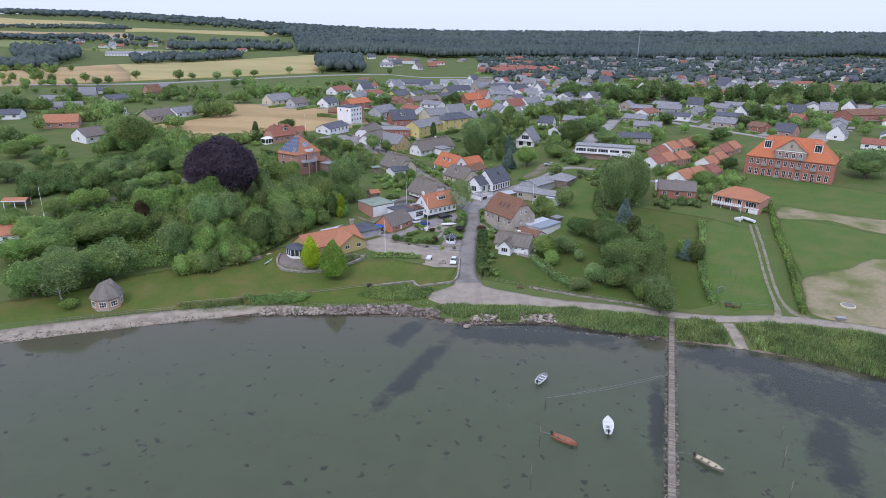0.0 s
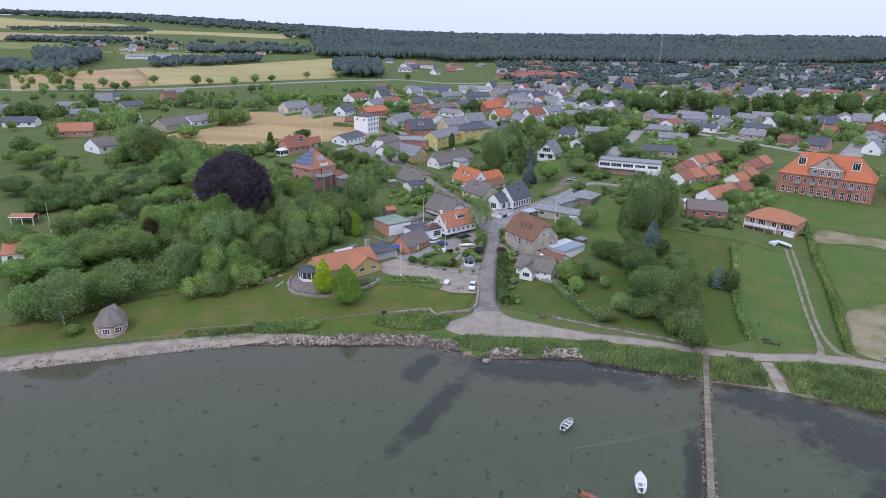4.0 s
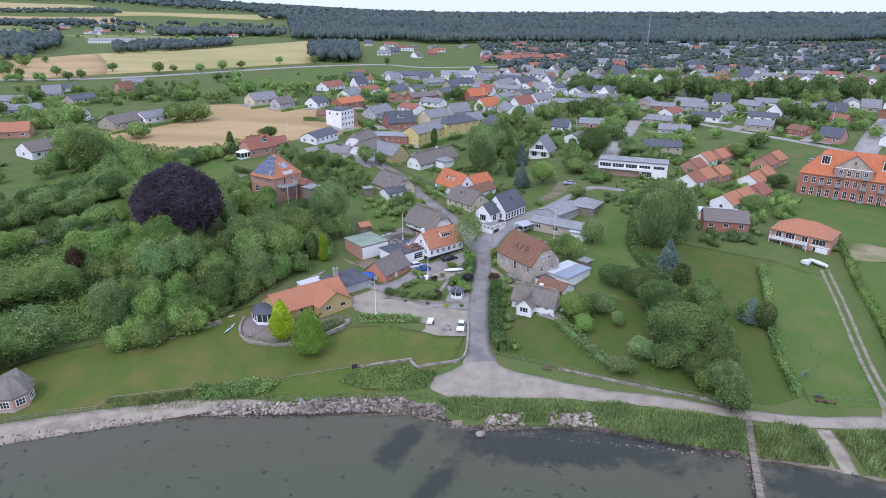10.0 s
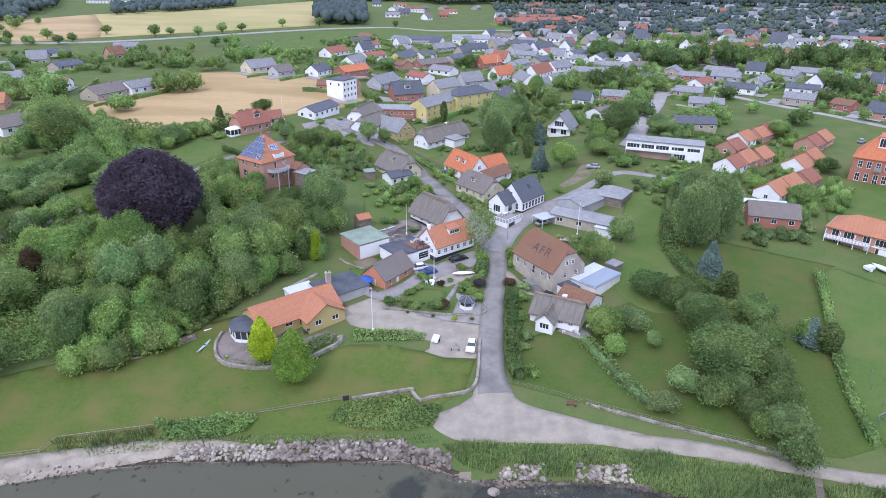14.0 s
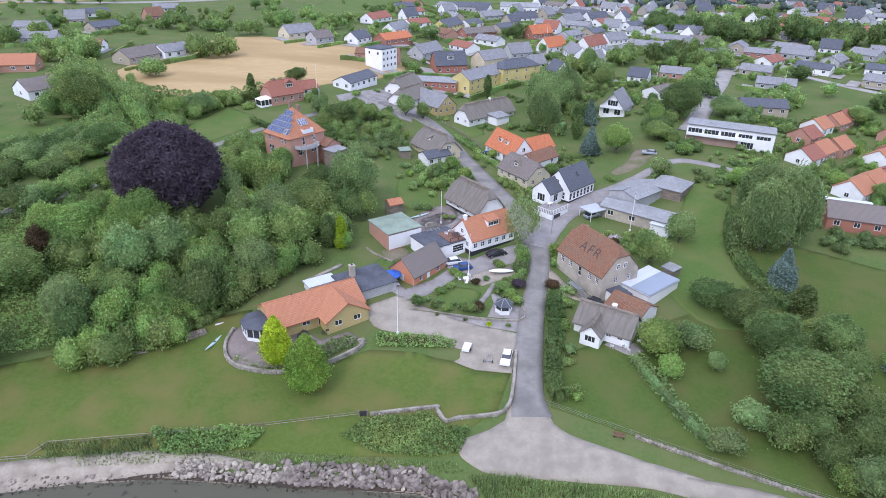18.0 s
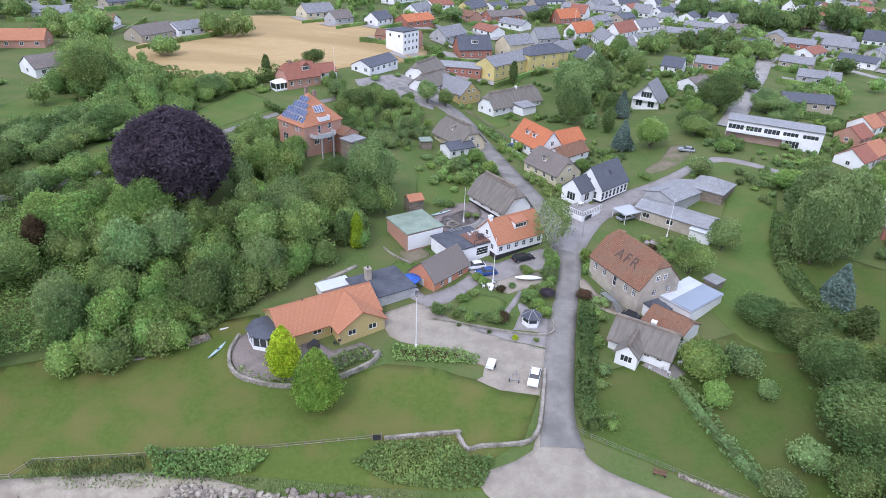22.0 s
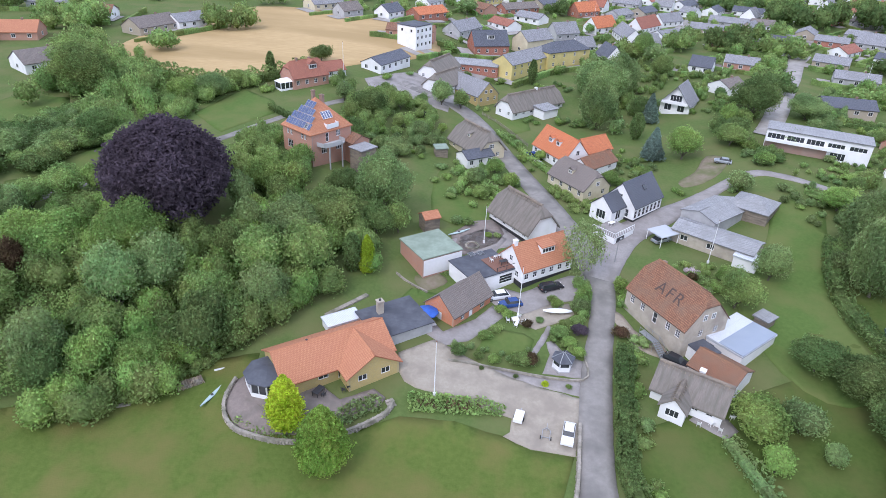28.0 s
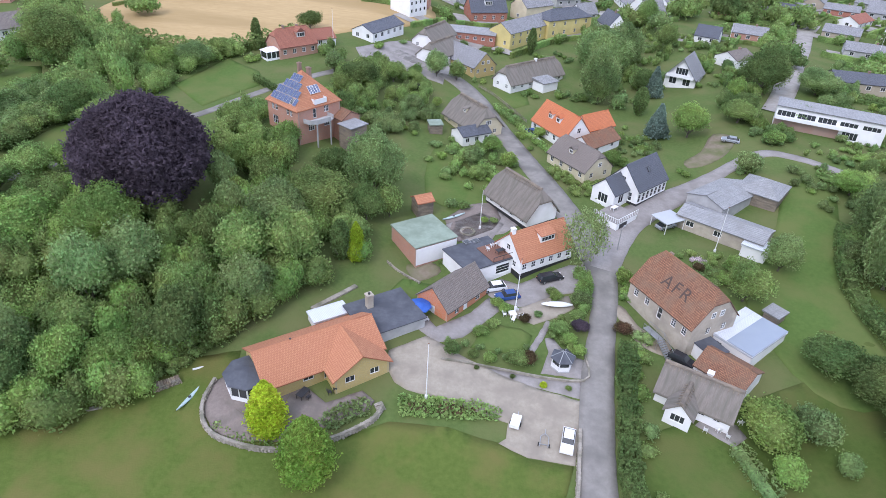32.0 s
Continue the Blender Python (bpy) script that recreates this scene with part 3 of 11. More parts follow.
def smooth_line(pts, closed=False, n=6):
    """A rounded line through points."""
    p = [Vector(q) for q in pts]
    out = []
    k = len(p)
    for i in range(k if closed else k - 1):
        a, b, c, d = (p[(i + j) % k] if closed else p[min(max(i + j, 0), k - 1)] for j in (-1, 0, 1, 2))
        for s in range(n):
            t = s / n
            out.append(0.5 * ((2 * b) + (c - a) * t + (2 * a - 5 * b + 4 * c - d) * t * t + (3 * b - a - 3 * c + d) * t ** 3))
    return out if closed else out + [p[-1]]


def draped(name, outline, material, lift=0.05, grid=1.5, label="", category="", kind="structure", rounded=0):
    """A flat outline laid over the ground."""
    pts = smooth_line(outline, True, rounded) if rounded else [Vector(p) for p in outline]
    fine = []
    wob = min(0.3, grid * 0.16)
    for a, b in zip(pts, pts[1:] + pts[:1]):
        k = max(1, int((b - a).length / grid))
        fine += [a.lerp(b, i / k) + Vector((noise.noise((a.x + i, a.y, 3.0)), noise.noise((a.x + i, a.y, 9.0)))) * wob for i in range(k)]
    x0, x1 = min(p.x for p in fine), max(p.x for p in fine)
    y0, y1 = min(p.y for p in fine), max(p.y for p in fine)
    n = len(fine)
    px, py = np.array([p.x for p in fine]), np.array([p.y for p in fine])
    inner = []
    for y in np.arange(y0 + grid / 2, y1, grid):
        cross = []
        for i in range(n):
            j = (i + 1) % n
            if (py[i] > y) != (py[j] > y):
                cross.append(px[i] + (y - py[i]) * (px[j] - px[i]) / (py[j] - py[i]))
        cross.sort()
        for a, b in zip(cross[::2], cross[1::2]):
            inner += [Vector((x, y)) for x in np.arange(a + grid / 2, b - grid / 3, grid)]
    v, _, f, *_ = delaunay_2d_cdt(fine + inner, [(i, (i + 1) % n) for i in range(n)], [], 1, 1e-4)
    m = Mesh()
    top = [(p.x, p.y, gz(p.x, p.y) + lift) for p in v]
    faces = [tuple(t) for t in f]
    edges = [e for t in faces for e in zip(t, t[1:] + t[:1])]
    once = set(edges)
    low = len(top)
    sides = [(b, a, low + a, low + b) for a, b in edges if (b, a) not in once]
    m.add(top + [(x, y, z - lift - 0.25) for x, y, z in top], faces + sides)
    ob = new(name, m.data(name, material, True))
    return tagged(ob, label, category, kind=kind)


LANES = []


def ribbon(name, line, width, material, lift=0.06, label="", category="road", n=10):
    """A road laid along a line; width is one number or one for each point."""
    w = [width] * len(line) if isinstance(width, (int, float)) else list(width)
    pts = smooth_line([(x, y, k) for (x, y), k in zip(line, w)], False, n)
    out = Mesh()
    LANES.extend((p.x, p.y, p.z) for p in pts)
    rows = []
    for i, p in enumerate(pts):
        t = (pts[min(i + 1, len(pts) - 1)] - pts[max(i - 1, 0)]).to_2d().normalized()
        s = Vector((-t.y, t.x))
        ea, eb = (0.16 * noise.noise((p.x * 0.45, p.y * 0.45, e_)) for e_ in (2.0, 7.0))
        rows.append([(p.x + s.x * (p.z * k + j), p.y + s.y * (p.z * k + j)) for k, j in ((-0.5, ea), (-0.5, ea), (-0.25, 0), (0, 0), (0.25, 0), (0.5, eb), (0.5, eb))])
    for r in rows:
        for j, (x, y) in enumerate(r):
            out.v.append((x, y, gz(x, y) + (lift if 0 < j < 6 else -0.25)))
    for i in range(len(rows) - 1):
        out.add([], [])
        for k in range(6):
            out.f.append((i * 7 + k, i * 7 + k + 1, (i + 1) * 7 + k + 1, (i + 1) * 7 + k))
            out.m.append(0)
            out.uv.append(None)
    return tagged(new(name, out.data(name, material, True)), label, category, kind="structure")


draped("lawn_seaside", [(-110, 128), (-85, 135), (-60, 141), (-45, 144), (-20, 145), (-2, 147), (-4, 151), (1, 156), (3.0, 164.8), (-3, 165.0), (-7.2, 166.6), (-14, 167.2), (-22, 166.6), (-27, 163.5), (-44, 163), (-46, 175), (-52, 174), (-60, 167.5), (-72, 162), (-85, 155), (-97, 143.5), (-112, 137)], LAWN, 0.09, 2, "mown seaside lawn with yellowed patches", "lawn")
draped("lawn_garden", [(9.5, 157.5), (22, 153), (48, 143.5), (60, 141), (66, 143), (71, 166), (81, 195), (88, 199), (60, 215), (40, 205), (38, 185), (14, 172), (10.5, 168)], LAWN_DEEP, 0.09, 2, "garden lawn under fruit trees", "lawn")
draped("lawn_bungalow", [(67.5, 141), (80, 140), (96, 189), (88, 198), (82, 196), (77, 180), (70, 160)], LAWN_FRESH, 0.095, 2, "mown lawn below a bungalow", "lawn")
draped("lawn_school", [(99, 225), (110, 247), (121.5, 263), (136, 250), (166, 226), (158, 190), (141, 199), (116, 213), (109, 211)], LAWN_FRESH, 0.07, 2.5, "wide bright lawn before a brick institution", "lawn")
draped("field_strip", [(116, 212), (125, 206.5), (141, 197.5), (160, 188), (158, 178), (133, 185), (124, 197), (109, 199.5)], BARE, 0.12, 2.0, "dry brown strip of unmown grass", "field", rounded=3)
draped("field_green", [(108, 198), (122, 194), (134, 183), (158, 176), (150, 150), (123, 160), (100, 160), (95, 158)], LAWN_FRESH, 0.09, 2.5, "bright green paddock", "field", rounded=3)
draped("field_dry", [(87.5, 138), (97, 132), (125, 122), (150, 125), (146, 150), (122.8, 165), (108.7, 160), (101, 158), (94.1, 155), (90.9, 147)], BARE, 0.13, 2.0, "dry trampled horse paddock", "field", rounded=4)
draped("lawn_villa", [(-112, 206), (-107, 210), (-107.1, 218.5), (-103.9, 227.5), (-93, 225), (-92.5, 219), (-95.5, 213.5), (-100.8, 205.5), (-108, 198)], LAWN_FRESH, 0.07, 2, "strip of mown grass beside a narrow road", "lawn")
draped("lawn_west", [(-146, 252), (-132, 255), (-125, 245), (-131, 235), (-150, 236)], LAWN_FRESH, 0.07, 2.5, "garden lawn between tall hedges", "lawn")
draped("lawn_field", [(-95.4, 253.4), (-91.5, 276), (-79.4, 268.5), (-74.8, 261.5), (-82.6, 242), (-86, 244.8)], LAWN_FRESH, 0.07, 2, "open lawn above a narrow road", "lawn")
draped("lawn_cottage", [(-12.6, 182.6), (-11.4, 186.4), (-9.6, 189.0), (-5.0, 188.6), (-3.1, 187.5), (-3.9, 184.4), (-8.0, 182.8)], LAWN_FRESH, 0.08, 1.2, "small garden lawn above a driveway wall", "lawn")
draped("path_garden", [(-4.0, 183.6), (-2.6, 187.0), (-1.0, 191.2), (-0.1, 190.8), (-1.6, 186.6), (-2.9, 183.4)], PAVING, 0.1, 0.8, "narrow paved garden path", "path")
draped("wheat_field", [(-148, 298), (-128, 284), (-102, 279), (-80, 296), (-52, 330), (-44, 352), (-58, 378), (-100, 395), (-135, 392), (-150, 350)], WHEAT, 0.12, 5, "ripe golden wheat field", "field", rounded=3)
draped("lawn_orchard", [(32.6, 204.3), (41.4, 219.4), (50.0, 240.9), (59.5, 242.4), (55.6, 225.2), (50.7, 210.0), (51.6, 193.2), (53.4, 186), (44, 180), (36, 186)], LAWN_FRESH, 0.11, 2, "mown lawn behind an old house", "lawn", rounded=3)
draped("bare_soil", [(31.0, 254.2), (35.6, 259.0), (40.0, 268.2), (44.4, 265.2), (41.3, 257.3), (36.5, 252.4), (31.5, 250.5)], DIRT, 0.08, 1.5, "trodden bare soil where a car is parked", "ground", rounded=3)
draped("lawn_lane", [(-19.9, 291.3), (-15.6, 295.4), (-7.8, 290.8), (-6.7, 283.0), (-11.3, 278.5), (-15.7, 284.2)], LAWN_FRESH, 0.08, 1.5, "small lawn behind a board fence", "lawn")
draped("lawn_upper", [(-28.2, 247), (-21.4, 250.5), (-13.3, 238.8), (-10.5, 226), (-19.3, 221.3), (-27, 226)], LAWN_FRESH, 0.07, 2, "garden lawn beside a thatched house", "lawn", rounded=3)
draped("lawn_shed", [(-30, 187), (-26, 197), (-20, 196.5), (-16.5, 192), (-22, 187.5), (-26, 190.4)], LAWN_FRESH, 0.07, 1.5, "small lawn behind a garage", "lawn")
draped("yard_thatch", [(-21, 215), (-14.5, 221), (-9.8, 217.6), (-12, 211), (-14.5, 209.2), (-19, 212)], PAVING, 0.12, 1.5, "paved garden yard beside a thatched cottage", "yard")
draped("dirt_path", [(10.4, 196.8), (12.0, 196.0), (13.7, 192.6), (15.8, 190.9), (18.2, 189.6), (18.1, 186.7), (15.4, 187.2), (13.1, 189.0), (11.7, 192.2), (10.5, 194.2)], SAND, 0.1, 1.0, "bare dirt path to a parked car", "path", rounded=3)
draped("gravel_place", [(-5, 148.8), (-2.4, 145), (3.7, 143.6), (13.8, 143.8), (23.3, 143.7), (30, 142.6), (30.5, 145.8), (21.3, 148.8), (14, 151.3), (9.8, 154), (8.6, 158), (3.4, 158), (2.2, 154), (-1.4, 151)], GRAVEL, 0.1, 1.5, "pale gravel turning place by the shore", "gravel", rounded=3)
ribbon("road_shore", [(28, 144.4), (39, 142.7), (50, 139.7), (60, 137.4), (68, 136.2), (80, 135.4), (95, 131), (120, 120), (170, 100)], [3.4, 3.2, 2.6, 2.6, 2.8, 3.4, 3, 3, 3], GRAVEL, 0.12, "pale gravel shore track")
ribbon("road_lane", [(6.4, 155), (5.9, 162), (6.6, 178), (8.0, 191.5), (8.8, 203), (6.5, 214), (1, 229), (-5, 243), (-13, 262), (-22, 284), (-32, 297), (-50, 304)], [6.5, 5.0, 4.9, 4.3, 4.8, 6, 5.4, 5.2, 5.0, 5.2, 6.0, 5.5], ASPHALT, 0.13, "grey asphalt village lane")
ribbon("road_side", [(9, 206), (14, 222), (24, 234), (36, 246), (48, 256), (55, 256), (63, 251), (74, 241), (90, 232)], [5, 7, 6, 3.8, 3.2, 3, 2.6, 2.4, 2.2], PAVING, 0.14, "pale concrete side lane")
for name, pts in (("track_left", [(97.0, 194), (92.5, 180), (88.7, 168), (85, 156), (82, 145), (80.2, 139), (78.4, 136.2)]), ("track_right", [(98.8, 194), (94.3, 180), (90.5, 168), (86.7, 156), (83.8, 145), (83.6, 139), (85.6, 135.4)])):
    ribbon(name, pts, [0.8, 0.75, 0.75, 0.8, 0.85, 1.5, 2.0], TRACK, 0.13, "worn wheel track of gravel in grass", "track")
ribbon("beach", [(-160, 102), (-98, 125.5), (-77, 133), (-60, 138), (-45, 141.5), (-34, 142)], [5, 5, 5, 4.6, 3.2, 1], SAND, 0.1, "narrow pale sand beach", "beach")
draped("driveway_gravel", [(3.2, 164.9), (3.8, 170), (4.2, 175.5), (-6, 178), (-14, 180.5), (-19.5, 183.4), (-24.6, 179.2), (-24.2, 176), (-22.6, 173.5), (-20.5, 172.5), (-16, 171.8), (-5.9, 170.2), (-6.0, 167.6), (-7.0, 166.5), (-3.0, 165.2)], GRAVEL, 0.11, 1.2, "pale gravel driveway", "driveway")
# ---------------------------------------------------------------- houses
WINDOWS = {}


def window_mesh(w, h, cols, rows, frame_mat, simple):
    key = (round(w, 2), round(h, 2), cols, rows, frame_mat.name, simple)
    if key not in WINDOWS:
        f, g = Mesh(), Mesh()
        b = 0.1 if not simple else 0.12
        y0, y1 = (-0.02, 0.06) if not simple else (-0.05, 0.0)
        # one joined frame: solid cells of a grid of bars
        xs, zs = [-w / 2, -w / 2 + b], [0, b]
        for i in range(1, cols):
            xs += [-w / 2 + w * i / cols - 0.035, -w / 2 + w * i / cols + 0.035]
        for i in range(1, rows):
            zs += [h * i / rows - 0.025, h * i / rows + 0.025]
        xs, zs = xs + [w / 2 - b, w / 2], zs + [h - b, h]
        nx_, nz_ = len(xs) - 1, len(zs) - 1
        bar_ = lambda i, j: 0 <= i < nx_ and 0 <= j < nz_ and (i % 2 == 0 or j % 2 == 0)
        for i in range(nx_):
            for j in range(nz_):
                if bar_(i, j):
                    x0, x1, za, zb = xs[i], xs[i + 1], zs[j], zs[j + 1]
                    f.add([(x0, y0, za), (x1, y0, za), (x1, y0, zb), (x0, y0, zb)], [(0, 1, 2, 3)])
                    for open_, p, q in ((not bar_(i - 1, j), (x0, za), (x0, zb)), (not bar_(i + 1, j), (x1, za), (x1, zb)), (not bar_(i, j - 1), (x0, za), (x1, za)), (not bar_(i, j + 1), (x0, zb), (x1, zb))):
                        if open_:
                            f.add([(p[0], y0, p[1]), (q[0], y0, q[1]), (q[0], y1, q[1]), (p[0], y1, p[1])], [(0, 1, 2, 3)])
        g.box(-w / 2 + b * 0.5, w / 2 - b * 0.5, y0 + 0.03, y0 + 0.04, b * 0.5, h - b * 0.5)
        WINDOWS[key] = (f.data("window", frame_mat), g.data("pane", GLASS))
    return WINDOWS[key]


def side_map(side, L, W):
    """Turns (u along the wall, out, z) into house coordinates, u from the left end seen from outside."""
    if side == "f":
        return lambda u, o, z: (u - L / 2, -W / 2 - o, z), L, 0
    if side == "b":
        return lambda u, o, z: (L / 2 - u, W / 2 + o, z), L, 180
    if side == "r":
        return lambda u, o, z: (L / 2 + o, u - W / 2, z), W, 90
    return lambda u, o, z: (-L / 2 - o, W / 2 - u, z), W, 270


def wall_side(m, side, L, W, z0, z1, holes, slot=0, thick=0.3):
    """One wall with real openings, as piers, lintels and parapets."""
    fn, length, _ = side_map(side, L, W)
    a0, a1 = (0.0, length) if side in "fb" else (thick, length - thick)

    def block(u0, u1, za, zb):
        if u1 - u0 < 0.01 or zb - za < 0.01:
            return
        p = [fn(u, o, z) for z in (za, zb) for u, o in ((u0, 0), (u1, 0), (u1, -thick), (u0, -thick))]
        uv = [[(u0, za), (u1, za), (u1, zb), (u0, zb)], None, None, None, None, None]
        m.add(p, [(0, 1, 5, 4), (1, 2, 6, 5), (2, 3, 7, 6), (3, 0, 4, 7), (3, 2, 1, 0), (4, 5, 6, 7)], slot, uv)

    cuts = sorted({a0, a1, *(u - w / 2 for u, s, w, h in holes), *(u + w / 2 for u, s, w, h in holes)})
    for c0, c1 in zip(cuts, cuts[1:]):
        at = z0
        for s, h in sorted((s, h) for u, s, w, h in holes if u - w / 2 < (c0 + c1) / 2 < u + w / 2):
            block(c0, c1, at, s)
            at = max(at, s + h)
        block(c0, c1, at, z1)


def roof_mesh(L, W, eave, rise, kind="gable", over=0.35, end=0.25, thick=0.18, clip=0.45):
    """A pitched roof of real thickness; uv run along the eaves and up the slope."""
    m = Mesh()
    hx, hy = L / 2 + end, W / 2 + over
    k = rise / (W / 2)
    z0 = eave - over * k
    zr = eave + rise
    if kind == "flat":
        m.add([(-hx, -hy, eave), (hx, -hy, eave), (hx, hy, eave), (-hx, hy, eave), (-hx, -hy, eave + thick), (hx, -hy, eave + thick), (hx, hy, eave + thick + rise), (-hx, hy, eave + thick + rise)],
              [(3, 2, 1, 0), (4, 5, 6, 7), (0, 1, 5, 4), (1, 2, 6, 5), (2, 3, 7, 6), (3, 0, 4, 7)], 0,
              [None, [(-hx, 0), (hx, 0), (hx, 2 * hy), (-hx, 2 * hy)], None, None, None, None])
        return m
    if kind == "hip":
        r = max(0.15, hx - hy * (1.0 if L > W * 0.6 else 0.9))
        e = [(-hx, -hy, z0), (hx, -hy, z0), (hx, hy, z0), (-hx, hy, z0)]
        top = e + [(-r, 0, zr), (r, 0, zr)]
        faces = [(0, 1, 5, 4), (1, 2, 5), (2, 3, 4, 5), (3, 0, 4)]
    elif kind == "half":
        c = clip * rise
        yc = hy * (c / (zr - z0))
        e = [(-hx, -hy, z0), (hx, -hy, z0), (hx, hy, z0), (-hx, hy, z0)]
        q = [(-hx, -yc, zr - c), (hx, -yc, zr - c), (hx, yc, zr - c), (-hx, yc, zr - c)]
        r = hx - c * 0.75
        top = e + q + [(-r, 0, zr), (r, 0, zr)]
        faces = [(0, 1, 5, 9, 8, 4), (2, 3, 7, 8, 9, 6), (5, 6, 9), (7, 4, 8)]
    else:
        top = [(-hx, -hy, z0), (hx, -hy, z0), (hx, hy, z0), (-hx, hy, z0), (-hx, 0, zr), (hx, 0, zr)]
        faces = [(0, 1, 5, 4), (2, 3, 4, 5)]
    slope = math.hypot(1, k)

    def uvs(f):
        out = []
        n = (Vector(top[f[1]]) - Vector(top[f[0]])).cross(Vector(top[f[2]]) - Vector(top[f[0]]))
        along = 0 if abs(n.y) >= abs(n.x) else 1
        for i in f:
            p = top[i]
            out.append((p[along], (zr - p[2]) / max(k, 0.05) * slope))
        return out

    nt = len(top)
    bottom = [(x, y, z - thick) for x, y, z in top]
    m.add(top + bottom, faces, 0, [uvs(f) for f in faces])
    m.v = m.v[: 2 * nt]
    for f in faces:
        m.f.append(tuple(nt + i for i in reversed(f)))
        m.m.append(0)
        m.uv.append(None)
    edges = {}
    for f in faces:
        for a, b in zip(f, f[1:] + f[:1]):
            edges[(a, b)] = True
    for a, b in edges:
        if (b, a) not in edges:
            m.f.append((b, a, nt + a, nt + b))
            m.m.append(0)
            m.uv.append(None)
    return m


def chimney(parent, x, y, z0, z1, w=0.6, d=0.6, material=None, label=""):
    m = Mesh()
    for a, b, u, v in ((z0, z1 - 0.18, w, d), (z1 - 0.18, z1, w + 0.14, d + 0.14)):
        m.box(x - u / 2, x + u / 2, y - v / 2, y + v / 2, a, b)
    m.box(x - w / 4, x + w / 4, y - d / 4, y + d / 4, z1, z1 + 0.12)
    m.uv = [[(0, 0), (w, 0), (w, z1 - z0), (0, z1 - z0)]] * len(m.f)
    return part("chimney", m, material or CHIMNEY, parent, label)


FOOT = []


def house(x, y, rot, L, W, eave, rise, wall, roof, label, kind="gable", wins=None, chim=(), dorm=(), z=None, over=0.35, end=0.2, name="house", simple=False,
          frames=None, plinth=None, group="", clip=0.45, thick=0.18, skylights=(), base=1.5, ridge=None, gable_mat=None):
    """A house: walls with openings, roof, windows, doors, chimneys and dormers. wins: side -> rows of (count, sill, width, height, columns, rows)
    spread evenly, or ("at", u, sill, width, height, columns, rows), or ("door", u, width, height)."""
    FOOT.append((x, y, math.cos(radians(rot)), math.sin(radians(rot)), L / 2, W / 2))
    h = thing(name, x, y, rot, label, "house", group, z=gz(x, y) if z is None else z)
    frames = frames or PAINT_WHITE
    m = Mesh()
    inner = []
    for side in "fbrl":
        fn, length, turn = side_map(side, L, W)
        holes = []
        for w in (wins or {}).get(side, ()):
            if w[0] == "at":
                holes.append((w[1], w[2], w[3], w[4], w[5], w[6], "window"))
            elif w[0] == "door":
                holes.append((w[1], 0.05, w[2], w[3], 1, 1, "door"))
            else:
                for i in range(w[0]):
                    holes.append((length * (i + 0.5) / w[0], *w[1:6], "window"))
        low = [q for q in holes if q[1] + q[3] <= eave + 0.01]
        wall_side(m, side, L, W, -base, eave, [] if simple else [q[:4] for q in low])
        for u, s, w, hh, c, r, what in holes:
            cut = not simple and s + hh <= eave + 0.01
            at = Matrix.Translation(fn(u, -0.1 if cut else 0.05, s)) @ pose(0, 0, 0, 0, 0, turn)
            if what == "door":
                dm = Mesh().box(-w / 2, w / 2, -0.04, 0.02, 0, hh)
                for k in (0.15, 0.55):
                    dm.box(-w / 2 + 0.15, w / 2 - 0.15, -0.06, -0.04, hh * k, hh * (k + 0.3))
                part("door", dm, WOOD if frames is PAINT_BLACK else frames, h, "", at)
            else:
                fm, pm = window_mesh(w, hh, c, r, frames, simple)
                wo = part("window", fm, None, h, "", at)
                part("pane", pm, None, wo)
    if not simple:
        m.box(-L / 2 + 0.3, L / 2 - 0.3, -W / 2 + 0.3, W / 2 - 0.3, -0.1, 0.02)
    # gables
    if kind in ("gable", "half"):
        k = rise / (W / 2)
        c = clip * rise if kind == "half" else 0.0
        for s in (-1, 1):
            yc = W / 2 * c / rise
            out = [(-W / 2, eave), (W / 2, eave)] + ([(yc, eave + rise - c), (-yc, eave + rise - c)] if c else [(0, eave + rise)])
            out = [(p, q - (0.02 if q > eave else 0)) for p, q in out]
            n = len(out)
            pts = [(s * L / 2, p, q) for p, q in out] + [(s * (L / 2 - 0.3), p, q) for p, q in out]
            f = [tuple(range(n)) if s > 0 else tuple(reversed(range(n))), tuple(range(n, 2 * n))[:: -s]] + [((i, n + i, n + (i + 1) % n, (i + 1) % n)) for i in range(n)]
            m.add(pts, f, 1 if gable_mat else 0, [[(p, q) for p, q in (out if s > 0 else out[::-1])]] + [None] * (n + 1))
    part("wall", m, [wall, gable_mat or wall], h)
    if plinth:
        pm = Mesh()
        for side in "fbrl":
            fn, length, _ = side_map(side, L, W)
            p = [fn(u, o, q) for q in (-base, 0.45) for u, o in ((-0.03, 0.03), (length + 0.03, 0.03), (length + 0.03, 0.002), (-0.03, 0.002))]
            pm.add(p, [(0, 1, 5, 4), (1, 2, 6, 5), (2, 3, 7, 6), (3, 0, 4, 7), (4, 5, 6, 7)])
        part("plinth", pm, plinth, h)
